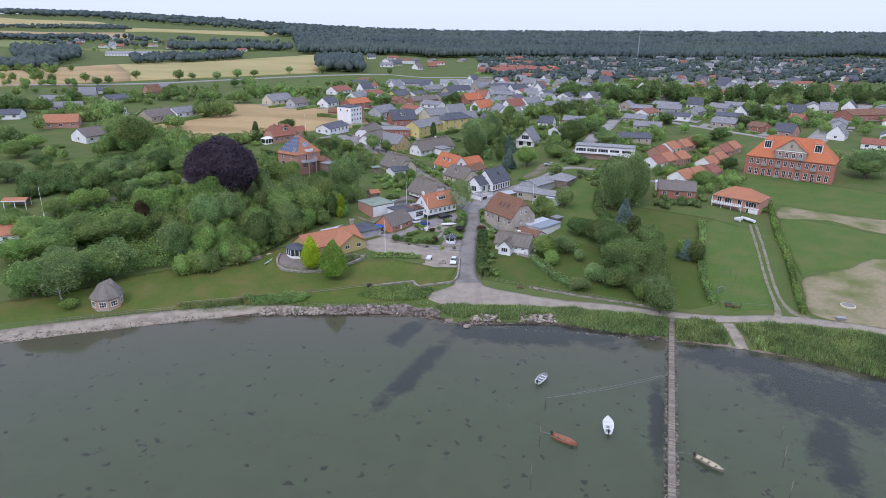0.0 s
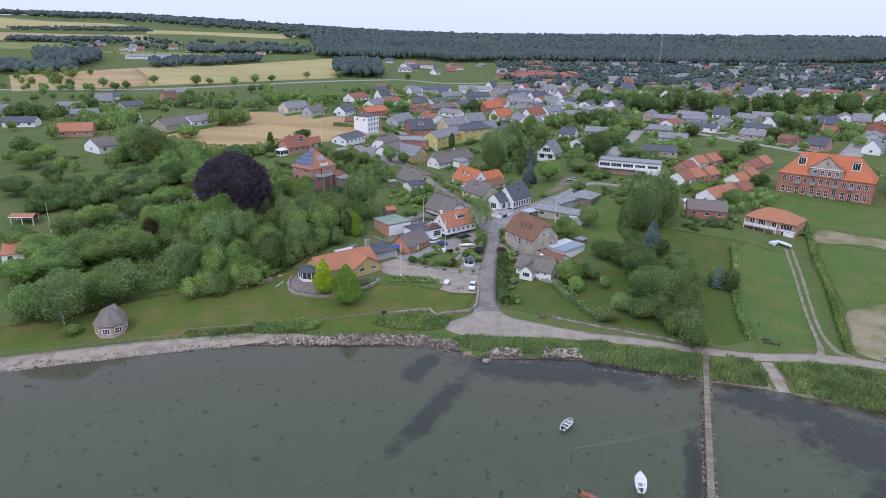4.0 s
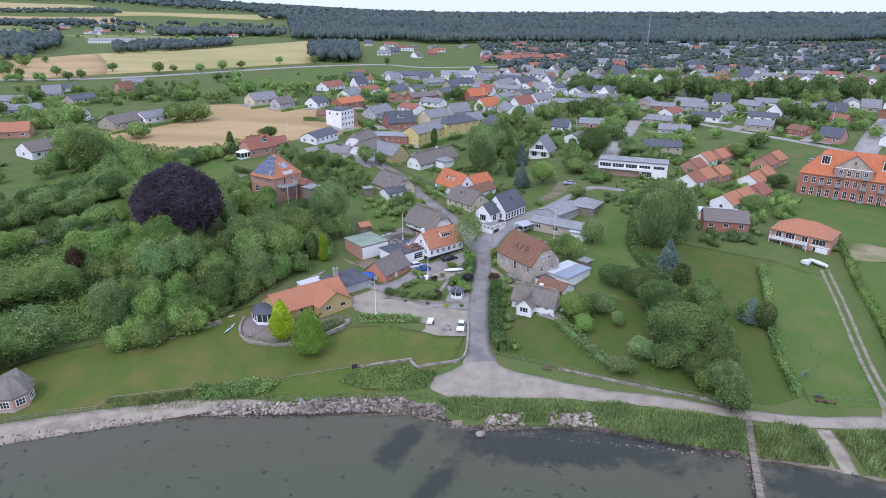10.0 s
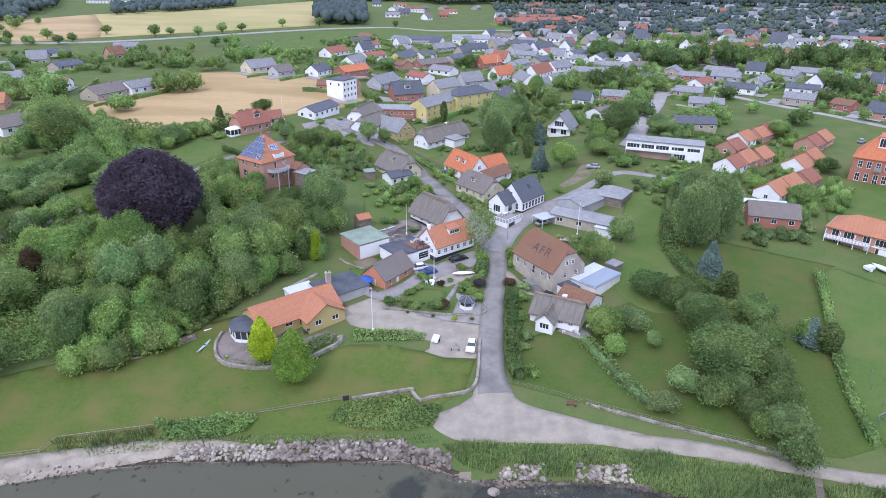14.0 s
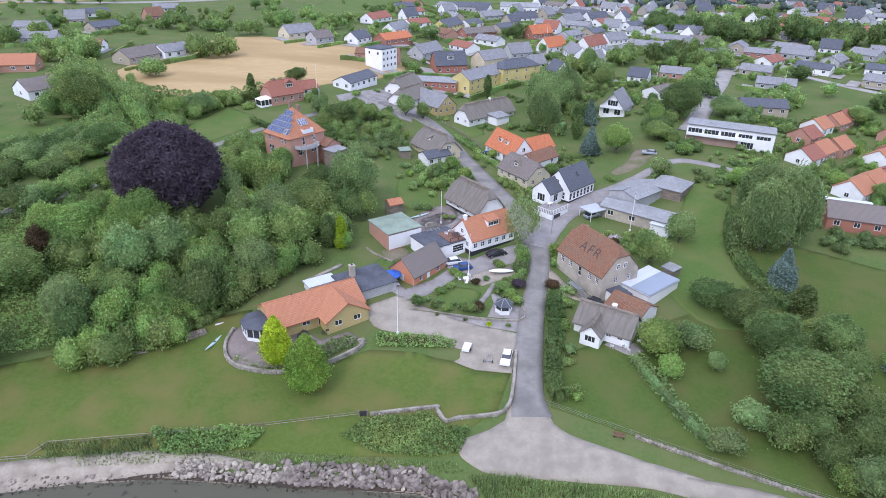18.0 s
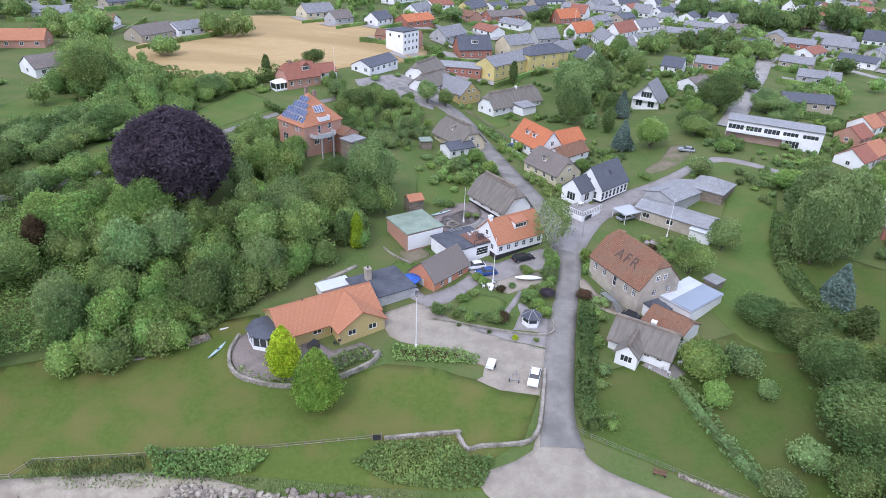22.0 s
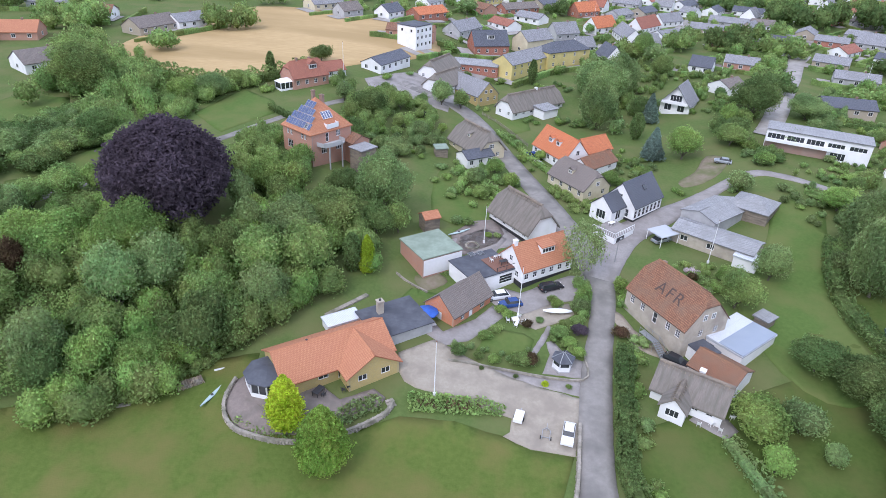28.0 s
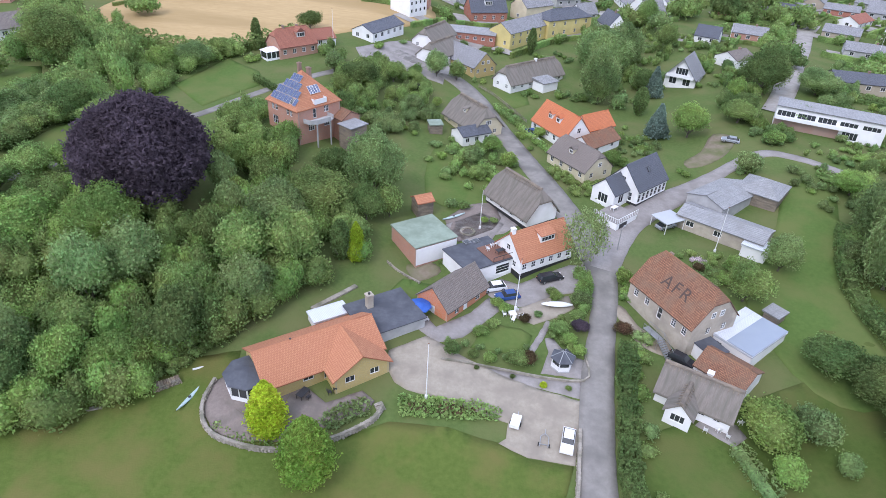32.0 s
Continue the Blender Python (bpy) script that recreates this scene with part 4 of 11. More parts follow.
    if roof:
        ro = part("roof", roof_mesh(L, W, eave + 0.02 + thick, rise, kind, over, end, thick, clip), roof, h)
        if kind in ("gable", "half", "hip"):
            rl = L / 2 + end - (0 if kind == "gable" else clip * rise * 0.75 if kind == "half" else W / 2 + over)
            if rl > 0.4 and not simple:
                rm = Mesh()
                zt = eave + 0.02 + thick + rise
                if roof is THATCH:
                    k_ = rise / (W / 2)
                    low, up = zt - 0.7 * k_ + 0.16, zt + 0.26
                    q = [(0, -0.8, low), (0, 0, up), (0, 0.8, low), (0, 0.7, low - 0.03), (0, 0, up - 0.12), (0, -0.7, low - 0.03)]
                    rider = Mesh().add([(x_, y_, z_) for x_ in (-0.06, 0.06) for _, y_, z_ in q], [(0, 1, 4, 5), (1, 2, 3, 4), (6, 11, 10, 7), (7, 10, 9, 8), (0, 6, 7, 1), (1, 7, 8, 2), (5, 4, 10, 11), (4, 3, 9, 10)]).data("ridge_rider", WOOD)
                    for i in range(int(2 * rl / 0.62)):
                        part("ridge_rider", rider, None, ro, "", pose(-rl + 0.3 + i * 0.62, 0, 0))
                    cap = Mesh().tube([((-rl, 0, zt - 0.1), 0.32), ((rl, 0, zt - 0.1), 0.32)], 8)
                    part("ridge_cap", cap, WOOD, ro)
                else:
                    rm.tube([((-rl, 0, zt - 0.03), 0.12), ((rl, 0, zt - 0.03), 0.12)], 6)
                    rm.uv = [[(0, 0), (0, 0.2), (0.1, 0.2), (0.1, 0)]] * len(rm.f)
                    part("ridge_tiles", rm, ridge or roof, ro)
        k = rise / (W / 2)
        for sx_, sy_, sw, sh in skylights:
            zt = eave + rise + 0.05 + thick - abs(sy_) * k
            sg = -1 if sy_ < 0 else 1
            q = Mesh().box(-sw / 2, sw / 2, -sh / 2, sh / 2, 0, 0.12, 0)
            q.box(-sw / 2 + 0.07, sw / 2 - 0.07, -sh / 2 + 0.07, sh / 2 - 0.07, 0.12, 0.13, 1)
            part("skylight", q, [STEEL_DARK, GLASS], ro, "", pose(sx_, sy_, zt, -sg * math.degrees(math.atan(k))))
        for dx, dw, dh, sg, dk in dorm:
            # a dormer: cheeks, roof and window
            yb = W / 2 * 0.62
            zb = eave + thick + (W / 2 - yb) * k
            depth = dh / k + 0.25
            dm = Mesh()
            y1, y2 = -yb, -yb + depth
            dm.add([(dx - dw / 2, y1, zb), (dx + dw / 2, y1, zb), (dx + dw / 2, y1, zb + dh), (dx - dw / 2, y1, zb + dh), (dx - dw / 2, y2, zb + dh), (dx + dw / 2, y2, zb + dh)],
                   [(0, 1, 2, 3), (1, 5, 2), (0, 3, 4), (3, 2, 5, 4)])
            do = part("dormer", dm, RENDER_WHITE if wall is BRICK_RED else wall, ro)
            rm = Mesh()
            if dk == "gable":
                r0 = dw * 0.45
                rm.add([(dx - dw / 2 - 0.15, y1 - 0.2, zb + dh), (dx, y1 - 0.2, zb + dh + r0), (dx + dw / 2 + 0.15, y1 - 0.2, zb + dh), (dx - dw / 2 - 0.15, y2, zb + dh), (dx, y2 + r0 / k, zb + dh + r0), (dx + dw / 2 + 0.15, y2, zb + dh)],
                       [(0, 1, 4, 3), (1, 2, 5, 4), (0, 2, 1)], 0, [[(0, 0), (0, 1), (2, 1), (2, 0)], [(0, 0), (0, 1), (2, 1), (2, 0)], None])
            else:
                rm.add([(dx - dw / 2 - 0.15, y1 - 0.25, zb + dh), (dx + dw / 2 + 0.15, y1 - 0.25, zb + dh), (dx + dw / 2 + 0.15, y2 + 0.9, zb + dh + 0.25 + 0.35 * k), (dx - dw / 2 - 0.15, y2 + 0.9, zb + dh + 0.25 + 0.35 * k),
                        (dx - dw / 2 - 0.15, y1 - 0.25, zb + dh + 0.14), (dx + dw / 2 + 0.15, y1 - 0.25, zb + dh + 0.14), (dx + dw / 2 + 0.15, y2 + 0.9, zb + dh + 0.39 + 0.35 * k), (dx - dw / 2 - 0.15, y2 + 0.9, zb + dh + 0.39 + 0.35 * k)],
                       [(0, 1, 5, 4), (1, 2, 6, 5), (3, 0, 4, 7), (4, 5, 6, 7)], 0, [None, None, None, [(0, 2), (dw, 2), (dw, 0), (0, 0)]])
            part("dormer_roof", rm, roof, do)
            fm, pm = window_mesh(dw - 0.25, dh - 0.3, max(1, round(dw / 0.8)), 1, frames, True)
            wo = part("dormer_window", fm, None, do, "", pose(dx, y1 - 0.01, zb + 0.15))
            part("pane", pm, None, wo)
            if sg > 0:
                do.matrix_basis = pose(0, 0, 0, 0, 0, 180)
        for c in chim:
            zt = eave + rise - abs(c[1]) * k
            chimney(h, c[0], c[1], zt - 0.8, zt + c[2], *(c[3:5] if len(c) > 3 else (0.6, 0.6)), RENDER_WHITE if len(c) > 5 else None)
    return h
# ---------------------------------------------------------------- the houses by the lane
yh = house(-34.9, 175.8, 39.7, 17.6, 9.0, 2.3, 2.75, BRICK_YELLOW, TILE_ORANGE, "yellow-brick bungalow with orange pantile roof above a walled patio", wins={"f": [("at", 9.6, 0.1, 2.6, 2.0, 3, 1), ("at", 6.0, 0.9, 1.6, 1.1, 2, 1)], "r": [(2, 0.9, 1.2, 1.1, 2, 1)], "b": [(4, 0.9, 1.2, 1.1, 2, 1)]}, z=5.3, over=0.5, end=0.4)
# its front wing joins the main roof
wing = house(-29.3, 175.4, -50.3, 7.4, 8.4, 2.32, 2.62, BRICK_YELLOW, TILE_ORANGE, "", wins={"r": [("at", 2.3, 0.9, 1.5, 1.1, 2, 1), ("at", 6.1, 0.9, 1.5, 1.1, 2, 1)]}, z=5.3, over=0.5, end=0.4, name="wing")
wing.name = "house_wing"
tagged(wing, "gabled front wing of a yellow-brick bungalow with orange roof", "house")
house(-26.6, 185.3, 39.7, 10.0, 8.0, 2.6, 0.1, RENDER_GREY, FELT, "flat dark felt-roofed garage beside the bungalow", kind="flat", z=5.4, name="garage", over=0.4)
house(-35.2, 183.8, 39.7, 5.8, 2.8, 2.3, 0.12, PAINT_WHITE, SHEET_WHITE, "lean-to with a white ribbed sheet roof", kind="flat", z=5.4, name="lean_to", over=0.2)
house(-16.8, 193.6, 56.5, 10.4, 6.6, 2.4, 3.0, BRICK_ORANGE, TILE_BROWN, "small dark red-brick cottage with brown tiled roof", wins={"f": [("at", 2.4, 0.8, 1.0, 1.1, 2, 2), ("door", 4.6, 1.0, 2.0), ("at", 7.8, 0.8, 1.2, 1.1, 2, 2)], "l": [("door", 3.3, 1.2, 2.0)]}, z=5.7)
ga = house(-24, 206.5, 40, 8.5, 9.0, 2.8, 0.1, BRICK_ROSE, FELT_GREEN, "brick garage with a green felt flat roof", kind="flat", z=8.0, name="garage", over=0.1, wins={"r": [("at", 6.5, 1.0, 1.6, 1.0, 2, 1)]})
part("front", Mesh().box(-4.2, 4.25, -4.56, -4.51, -0.6, 2.75), PAINT_WHITE, ga, "white painted garage front")
house(-3.8, 207.4, 40, 12.0, 7.4, 3.0, 3.7, RENDER_WHITE, TILE_ORANGE, "white-rendered house with red tiled roof and black plinth", wins={"f": [(6, 1.0, 1.0, 1.2, 2, 2)], "l": [(2, 1.0, 1.0, 1.2, 2, 2), ("at", 3.7, 3.6, 1.0, 1.1, 2, 2)]}, z=7.6, dorm=[(0.8, 3.2, 1.3, -1, "shed")], plinth=PAINT_BLACK, chim=[(-5.4, 0, 1.0, 0.7, 0.7, 1)])
house(-13.6, 202.6, 40, 9.5, 8.0, 2.4, 0.05, RENDER_WHITE, FELT, "flat-roofed side building with dark felt roof terrace", kind="flat", z=7.4, name="side_building", over=0.1, wins={"f": [("at", 7.4, 0.2, 3.0, 1.8, 1, 3)]})
house(-6.9, 223.4, -48, 13, 7.6, 2.4, 4.6, RENDER_WHITE, THATCH, "whitewashed thatched cottage with half-hipped roof", kind="half", z=8.4, wins={"f": [(4, 0.8, 1.0, 1.1, 2, 2)]}, over=0.6, end=0.5, thick=0.35, plinth=PAINT_BLACK)
afr = house(20.1, 195.2, -55.7, 13.8, 9.4, 4.4, 5.2, RENDER_BEIGE, TILE_OLD, "old beige-rendered house with weathered red roof bearing dark letters", wins={"f": [("at", 1.6, 2.2, 1.0, 1.4, 2, 3), ("at", 4.2, 2.2, 1.0, 1.4, 2, 3), ("at", 7.2, 1.6, 1.0, 2.1, 1, 2), ("at", 10.2, 2.2, 1.0, 1.4, 2, 3), ("at", 12.4, 2.2, 1.0, 1.4, 2, 3)], "r": [("at", 3.7, 2.2, 1.0, 1.3, 2, 3), ("at", 7.0, 2.2, 1.0, 1.3, 2, 3), ("at", 3.8, 5.3, 0.9, 1.1, 2, 2), ("at", 5.6, 5.3, 0.9, 1.1, 2, 2)]}, z=6.9, kind="half", clip=0.35, chim=[(-5.2, 0.9, 0.8)])
# letters of darker tiles laid into the roof
cu = bpy.data.curves.new("roof_letters", "FONT")
cu.body, cu.size, cu.extrude, cu.align_x, cu.space_character = "AFR", 2.9, 0.02, "CENTER", 1.25
letters = new("roof_letters", cu)
letters.data.materials.append(mat("dark_letter_tiles", (0.075, 0.052, 0.045), (0.11, 0.078, 0.066), 2.0, 0.9, 0.3))
letters.parent = afr
letters.matrix_basis = pose(0.4, -3.2, 4.4 + 0.27 + 5.2 * (1 - 3.2 / 4.7), math.degrees(math.atan(5.2 / 4.7)))
tagged(letters, "letters laid in dark brown tiles")
shed_ = house(30.2, 191.6, 45, 10.2, 7.2, 2.5, 0.35, RENDER_WHITE, SHEET_WHITE, "white lean-to outbuilding with pale blue-white sheet roof", kind="flat", z=5.7, name="outbuilding", wins={"l": [("at", 2.0, 0.9, 1.0, 1.2, 2, 3)]}, over=0.15)
part("roof_panel", Mesh().box(-5.2, 5.2, -3.72, 0.6, 3.1, 3.16), SHEET_BLUE, shed_, "pale blue-grey sheet roofing")
house(23.7, 187.1, -55.7, 3.6, 3.2, 2.3, 0.1, RENDER_WHITE, FELT, "small dark felt-roofed link between old houses", kind="flat", z=5.6, name="outhouse", over=0.1)
house(25.6, 183.4, -40, 7.4, 6.4, 1.9, 1.6, RENDER_WHITE, TILE_OLD, "low outhouse with weathered red tiled roof", z=5.6, name="outhouse")
cot = house(20.6, 178.5, -25, 10.4, 6.4, 2.1, 2.7, RENDER_WHITE, THATCH, "low whitewashed cottage with weathered grey thatch and garden gable", z=4.6, over=0.5, end=0.3, thick=0.35, chim=[(0.6, 1.2, 1.5, 0.8, 0.8, 1)], wins={"f": [("at", 6.5, 0.9, 1.0, 1.0, 2, 2), ("at", 8.6, 0.9, 1.0, 1.0, 2, 2)], "l": [("at", 3.2, 0.9, 1.0, 1.0, 2, 2)]})
house(17.9, 175.6, 65, 4.6, 3.6, 2.1, 1.7, RENDER_WHITE, THATCH, "thatched garden gable with a wide white window", z=4.6, over=0.35, end=0.3, thick=0.3, name="house_gable", wins={"l": [("at", 1.8, 0.5, 2.0, 1.3, 3, 1)]})
nv = house(17.5, 236.6, 50, 11, 8.0, 3.4, 4.4, RENDER_WHITE, TILE_DARK, "white house with steep dark blue-grey roof and glazed veranda", wins={"f": [(7, 0.6, 1.1, 1.9, 1, 2)], "l": [("at", 2.2, 0.6, 1.6, 1.9, 2, 2), ("at", 5.8, 0.6, 1.6, 1.9, 2, 2), ("at", 4.0, 4.2, 1.1, 1.3, 2, 2)]}, z=9.0, plinth=PAINT_BLACK, skylights=[(0.5, -1.8, 0.9, 1.3)])
house(11.6, 231.2, 50, 5.5, 5.5, 3.2, 2.6, RENDER_WHITE, TILE_DARK, "small white gabled wing with dark roof and big windows", wins={"l": [("at", 2.75, 0.6, 2.4, 2.0, 3, 1)], "f": [("at", 2.7, 0.6, 1.8, 2.0, 2, 1)]}, z=9.0, name="house_wing", base=3)
vl = house(-56.6, 238.3, -34, 10.8, 11.4, 5.9, 6.0, BRICK_ROSE, TILE_ORANGE, "tall rose-brick villa with pyramid tiled roof", kind="hip", wins={"f": [("at", 2.6, 0.7, 1.9, 1.9, 3, 2), ("at", 7.8, 0.7, 1.9, 1.9, 3, 2), ("at", 2.0, 3.9, 0.85, 1.5, 2, 2), ("at", 3.2, 3.9, 0.85, 1.5, 2, 2), ("at", 7.2, 3.9, 0.85, 1.5, 2, 2), ("at", 8.4, 3.9, 0.85, 1.5, 2, 2)], "r": [("at", 4.4, 3.2, 0.9, 2.1, 1, 2), ("at", 7.6, 3.9, 1.2, 1.5, 3, 2), ("at", 3.4, 0.6, 1.6, 1.9, 3, 2), ("at", 7.6, 0.7, 1.6, 1.6, 3, 2)]}, z=16.3, over=0.45, base=4, chim=[(0.4, 1.5, 2.2, 1.0, 0.7), (-1.6, 0.6, 2.0, 0.7, 0.7)])
# solar panels and roof lights on the villa's slopes
def on_roof(cx, cy, cz, rot, half, rise, side_turn, u, v, w, h, mats, name, label, category="solar panel", group=""):
    """A thin framed panel on a roof slope: u along the eave, v metres up the slope from the eave line."""
    k = math.atan2(rise, half)
    m = Mesh().box(-w / 2, w / 2, 0, h, 0.0, 0.07, 0)
    m.box(-w / 2 + 0.05, w / 2 - 0.05, 0.05, h - 0.05, 0.07, 0.078, 1)
    for i in range(1, 4):
        m.box(-w / 2 + w * i / 4 - 0.012, -w / 2 + w * i / 4 + 0.012, 0.05, h - 0.05, 0.078, 0.084, 0)
    ob = new(name, m.data(name, mats))
    ob.matrix_basis = pose(cx, cy, cz, 0, 0, rot + side_turn) @ pose(u, -half, 0) @ pose(0, 0, 0, math.degrees(k)) @ pose(0, v, 0.06)
    return tagged(ob, label, category, group)


for r_, row in enumerate((8, 7, 5, 3)):
    for c_ in range(row):
        if (r_, c_) != (0, 6):
            on_roof(-56.6, 238.3, 22.4, -34, 5.7, 6.0, 0, (c_ - (row - 1) / 2) * 1.1, 0.35 + r_ * 1.72, 1.04, 1.64, [METAL, SOLAR], "solar_panel", "dark blue solar panel on a tiled roof", group="panels on the villa roof")
on_roof(-56.6, 238.3, 22.4, -34, 5.7, 6.0, 0, 2.75, 0.5, 1.0, 1.4, [PAINT_WHITE, GLASS], "roof_window", "white-framed roof window on a tiled slope", "window", "villa roof windows")
for c_ in range(4):
    on_roof(-56.6, 238.3, 22.4, -34, 5.4, 6.0, 90, (c_ - 1.5) * 0.7 + 0.4, 2.4, 0.66, 1.9, [PAINT_WHITE, SOLAR], "roof_window", "white-framed roof window on a tiled slope", "window", "villa roof windows")
part("roof_balcony", Mesh().box(3.6, 5.5, -1.2, 2.0, 6.1, 6.3).box(5.4, 5.5, -1.2, 2.0, 6.3, 7.2).box(3.6, 5.5, -1.25, -1.17, 6.3, 7.2).box(3.6, 5.5, 1.97, 2.05, 6.3, 7.2), PAINT_WHITE, vl, "small white balcony let into the roof")
part("balcony", Mesh().prism([(5.4, -4.4), (7.4, -3.9), (8.0, -2.6), (8.0, 1.0), (7.4, 2.2), (5.4, 2.2)], 2.75, 2.95).prism([(7.85, -2.6), (8.0, -2.6), (8.0, 1.0), (7.85, 1.0)], 2.95, 3.75).box(5.4, 7.4, 2.1, 2.2, 2.95, 3.75).bar((5.4, -4.35, 3.35), (7.4, -3.85, 3.35), 0.12, 0.8).bar((7.4, -3.85, 3.35), (7.92, -2.6, 3.35), 0.12, 0.8), RENDER_GREY, vl, "grey concrete balcony with a rounded corner")
for y_ in (-2.6, 1.0):
    part("balcony_post", Mesh().box(7.6, 7.85, y_ - 0.12, y_ + 0.12, -3.0, 2.75), RENDER_GREY, vl)
house(-48.6, 240.4, -34, 6.0, 5.0, 2.6, 1.3, BRICK_ROSE, TILE_OLD, "low brick annex with brown tiled roof beside a villa", name="annex", z=16.0, base=4)
house(-45.0, 236.0, -34, 4.2, 4.4, 2.4, 0.08, WOOD, SHEET, "open shelter with grey sheet roof beside a villa", name="garden_shelter", kind="flat", z=15.6, base=3)
FACE = [2.3, 4.7, 7.2, 9.5, 12.3, 14.8, 17.2, 19.7, 22.5, 24.9, 27.3, 29.7]
sch = house(139.8, 255.4, -35.5, 32, 13, 6.9, 6.0, BRICK_RED, TILE_BRIGHT, "large red-brick institution with hipped orange tiled roof and white windows", kind="hip", wins={"f": [("at", u_, 0.3 if i_ in (2, 7, 9) else 0.9, 1.35, 2.7 if i_ in (2, 7, 9) else 2.1, 2, 2) for i_, u_ in enumerate(FACE)] + [("at", u_, 4.3, 1.3, 1.8, 2, 2) for u_ in FACE], "l": [(3, 1.0, 1.3, 1.9, 2, 2), (3, 4.3, 1.3, 1.8, 2, 2)]}, z=10.4, dorm=[(-9.0, 2.8, 2.6, -1, "shed"), (9.0, 2.8, 2.6, -1, "shed")], base=3)
sch.matrix_basis = sch.matrix_basis @ Matrix.Diagonal((1, 1, 1.25, 1))
part("centre_wall", Mesh().box(-5.7, 5.7, -6.72, -3.5, 6.9, 9.4), BRICK_RED, sch)
part("pediment", Mesh().add([(-5.7, -6.75, 9.4), (5.7, -6.75, 9.4), (0, -6.75, 13.0), (-5.7, -0.5, 9.4), (5.7, -0.5, 9.4), (0, -0.5, 13.0)], [(0, 1, 2), (3, 5, 4), (0, 2, 5, 3), (2, 1, 4, 5)], 0, [[(0, 0), (11, 0), (5.5, 3.6)], None, None, None]), RENDER_BEIGE, sch, "grey-beige rendered centre gable")
part("pediment_roof", Mesh().add([(-6.2, -7.1, 9.22), (0, -7.1, 13.25), (6.2, -7.1, 9.22), (-6.2, 0.5, 9.22), (0, 0.5, 13.25), (6.2, 0.5, 9.22), (-6.2, -7.1, 9.08), (0, -7.1, 13.1), (6.2, -7.1, 9.08)], [(0, 1, 4, 3), (1, 2, 5, 4), (0, 6, 7, 1), (1, 7, 8, 2)], 0, [[(0, 0), (0, 7), (6, 7), (6, 0)], [(0, 0), (0, 7), (6, 7), (6, 0)], None, None]), TILE_BRIGHT, sch)
part("cornice", Mesh().box(-5.9, 5.9, -6.95, -6.72, 9.25, 9.45), PAINT_WHITE, sch)
part("vent", Mesh().box(-0.2, 0.2, -6.8, -6.74, 10.6, 11.4), STEEL_DARK, sch)
for u_ in FACE[4:8]:
    fm, qm = window_mesh(1.3, 1.7, 2, 2, PAINT_WHITE, True)
    wo = part("window", fm, None, sch, "", pose(u_ - 16, -6.77, 7.2))
    part("pane", qm, None, wo)
for u_, zz in ((FACE[2], 4.1), (FACE[4], 4.1), (FACE[7], 4.1), (FACE[9], 4.1), (FACE[4], 7.0), (FACE[7], 7.0), (FACE[4], 0.5), (FACE[7], 0.3)):
    part("balcony", Mesh().box(u_ - 17.0, u_ - 15.0, -7.7, -6.73, zz - 0.12, zz).box(u_ - 17.0, u_ - 15.0, -7.72, -7.66, zz, zz + 0.95), METAL, sch)
bu_ = house(101.0, 211.4, -42, 15.5, 9, 5.4, 2.6, BRICK_ROSE, TILE_ORANGE, "two-storey house with long white balcony and low hipped red roof", kind="hip", wins={"f": [("at", 2.2, 2.9, 1.6, 1.9, 2, 1), ("at", 5.2, 2.9, 2.4, 1.9, 3, 1), ("at", 9.0, 2.9, 1.6, 1.9, 2, 1), ("at", 12.6, 2.9, 3.4, 1.7, 4, 1), ("at", 3.0, 0.4, 2.0, 1.8, 3, 1), ("door", 9.4, 1.0, 2.1), ("at", 12.6, 0.1, 2.6, 2.2, 1, 1)]}, z=8.2, over=0.7)
bm_ = Mesh().box(-7.6, 2.4, -6.2, -4.5, 2.5, 2.7)
part("balcony", bm_, RENDER_GREY, bu_)
rm_ = Mesh().box(-7.6, 2.4, -6.22, -6.12, 3.55, 3.67).box(-7.6, 2.4, -6.22, -6.12, 2.7, 2.8)
for i in range(14):
    rm_.tube([((-7.3 + i * 0.71, -6.18, 3.17), 0.33), ((-7.3 + i * 0.71, -6.14, 3.17), 0.33)], 10)
part("balustrade", rm_, PAINT_WHITE, bu_, "white balustrade of round rings")
for i in range(4):
    part("post", Mesh().box(-7.5 + i * 3.25, -7.35 + i * 3.25, -6.15, -6.0, -0.6, 5.0), PAINT_WHITE, bu_)
lb = house(68.2, 273.2, -19.2, 24.6, 6.8, 5.4, 0.1, RENDER_WHITE, SHEET, "long white two-storey modern building with flat grey roof", kind="flat", wins={"f": [("at", 2.4, 3.1, 4.2, 1.5, 4, 1), ("at", 7.1, 3.1, 4.2, 1.5, 4, 1), ("at", 11.8, 3.1, 4.2, 1.5, 4, 1), ("at", 16.6, 3.3, 4.0, 1.2, 4, 1), ("at", 21.6, 3.3, 4.0, 1.2, 4, 1), ("at", 9.0, 0.5, 2.0, 1.4, 2, 1), ("at", 12.0, 0.5, 2.0, 1.4, 2, 1), ("at", 17.5, 0.2, 3.6, 2.0, 4, 1)], "l": [("at", 3.2, 3.2, 2.4, 1.2, 2, 1)]}, z=14.0, over=0.5)
part("balcony", Mesh().box(-12.2, 4, -4.8, -3.4, 2.6, 2.75).box(-12.2, 4, -4.82, -4.75, 2.75, 3.45), PAINT_WHITE, lb, "white balcony front")
part("brick_front", Mesh().box(-12.2, 2.6, -3.46, -3.4, -1, 2.5), BRICK_RED, lb)
house(82.5, 222.5, -14, 12.5, 9.0, 2.6, 2.5, BRICK_RED, TILE_BROWN, "low brick outbuilding with brown roof", z=10.8, name="outbuilding", wins={"f": [(3, 0.8, 1.4, 1.3, 2, 1)]})
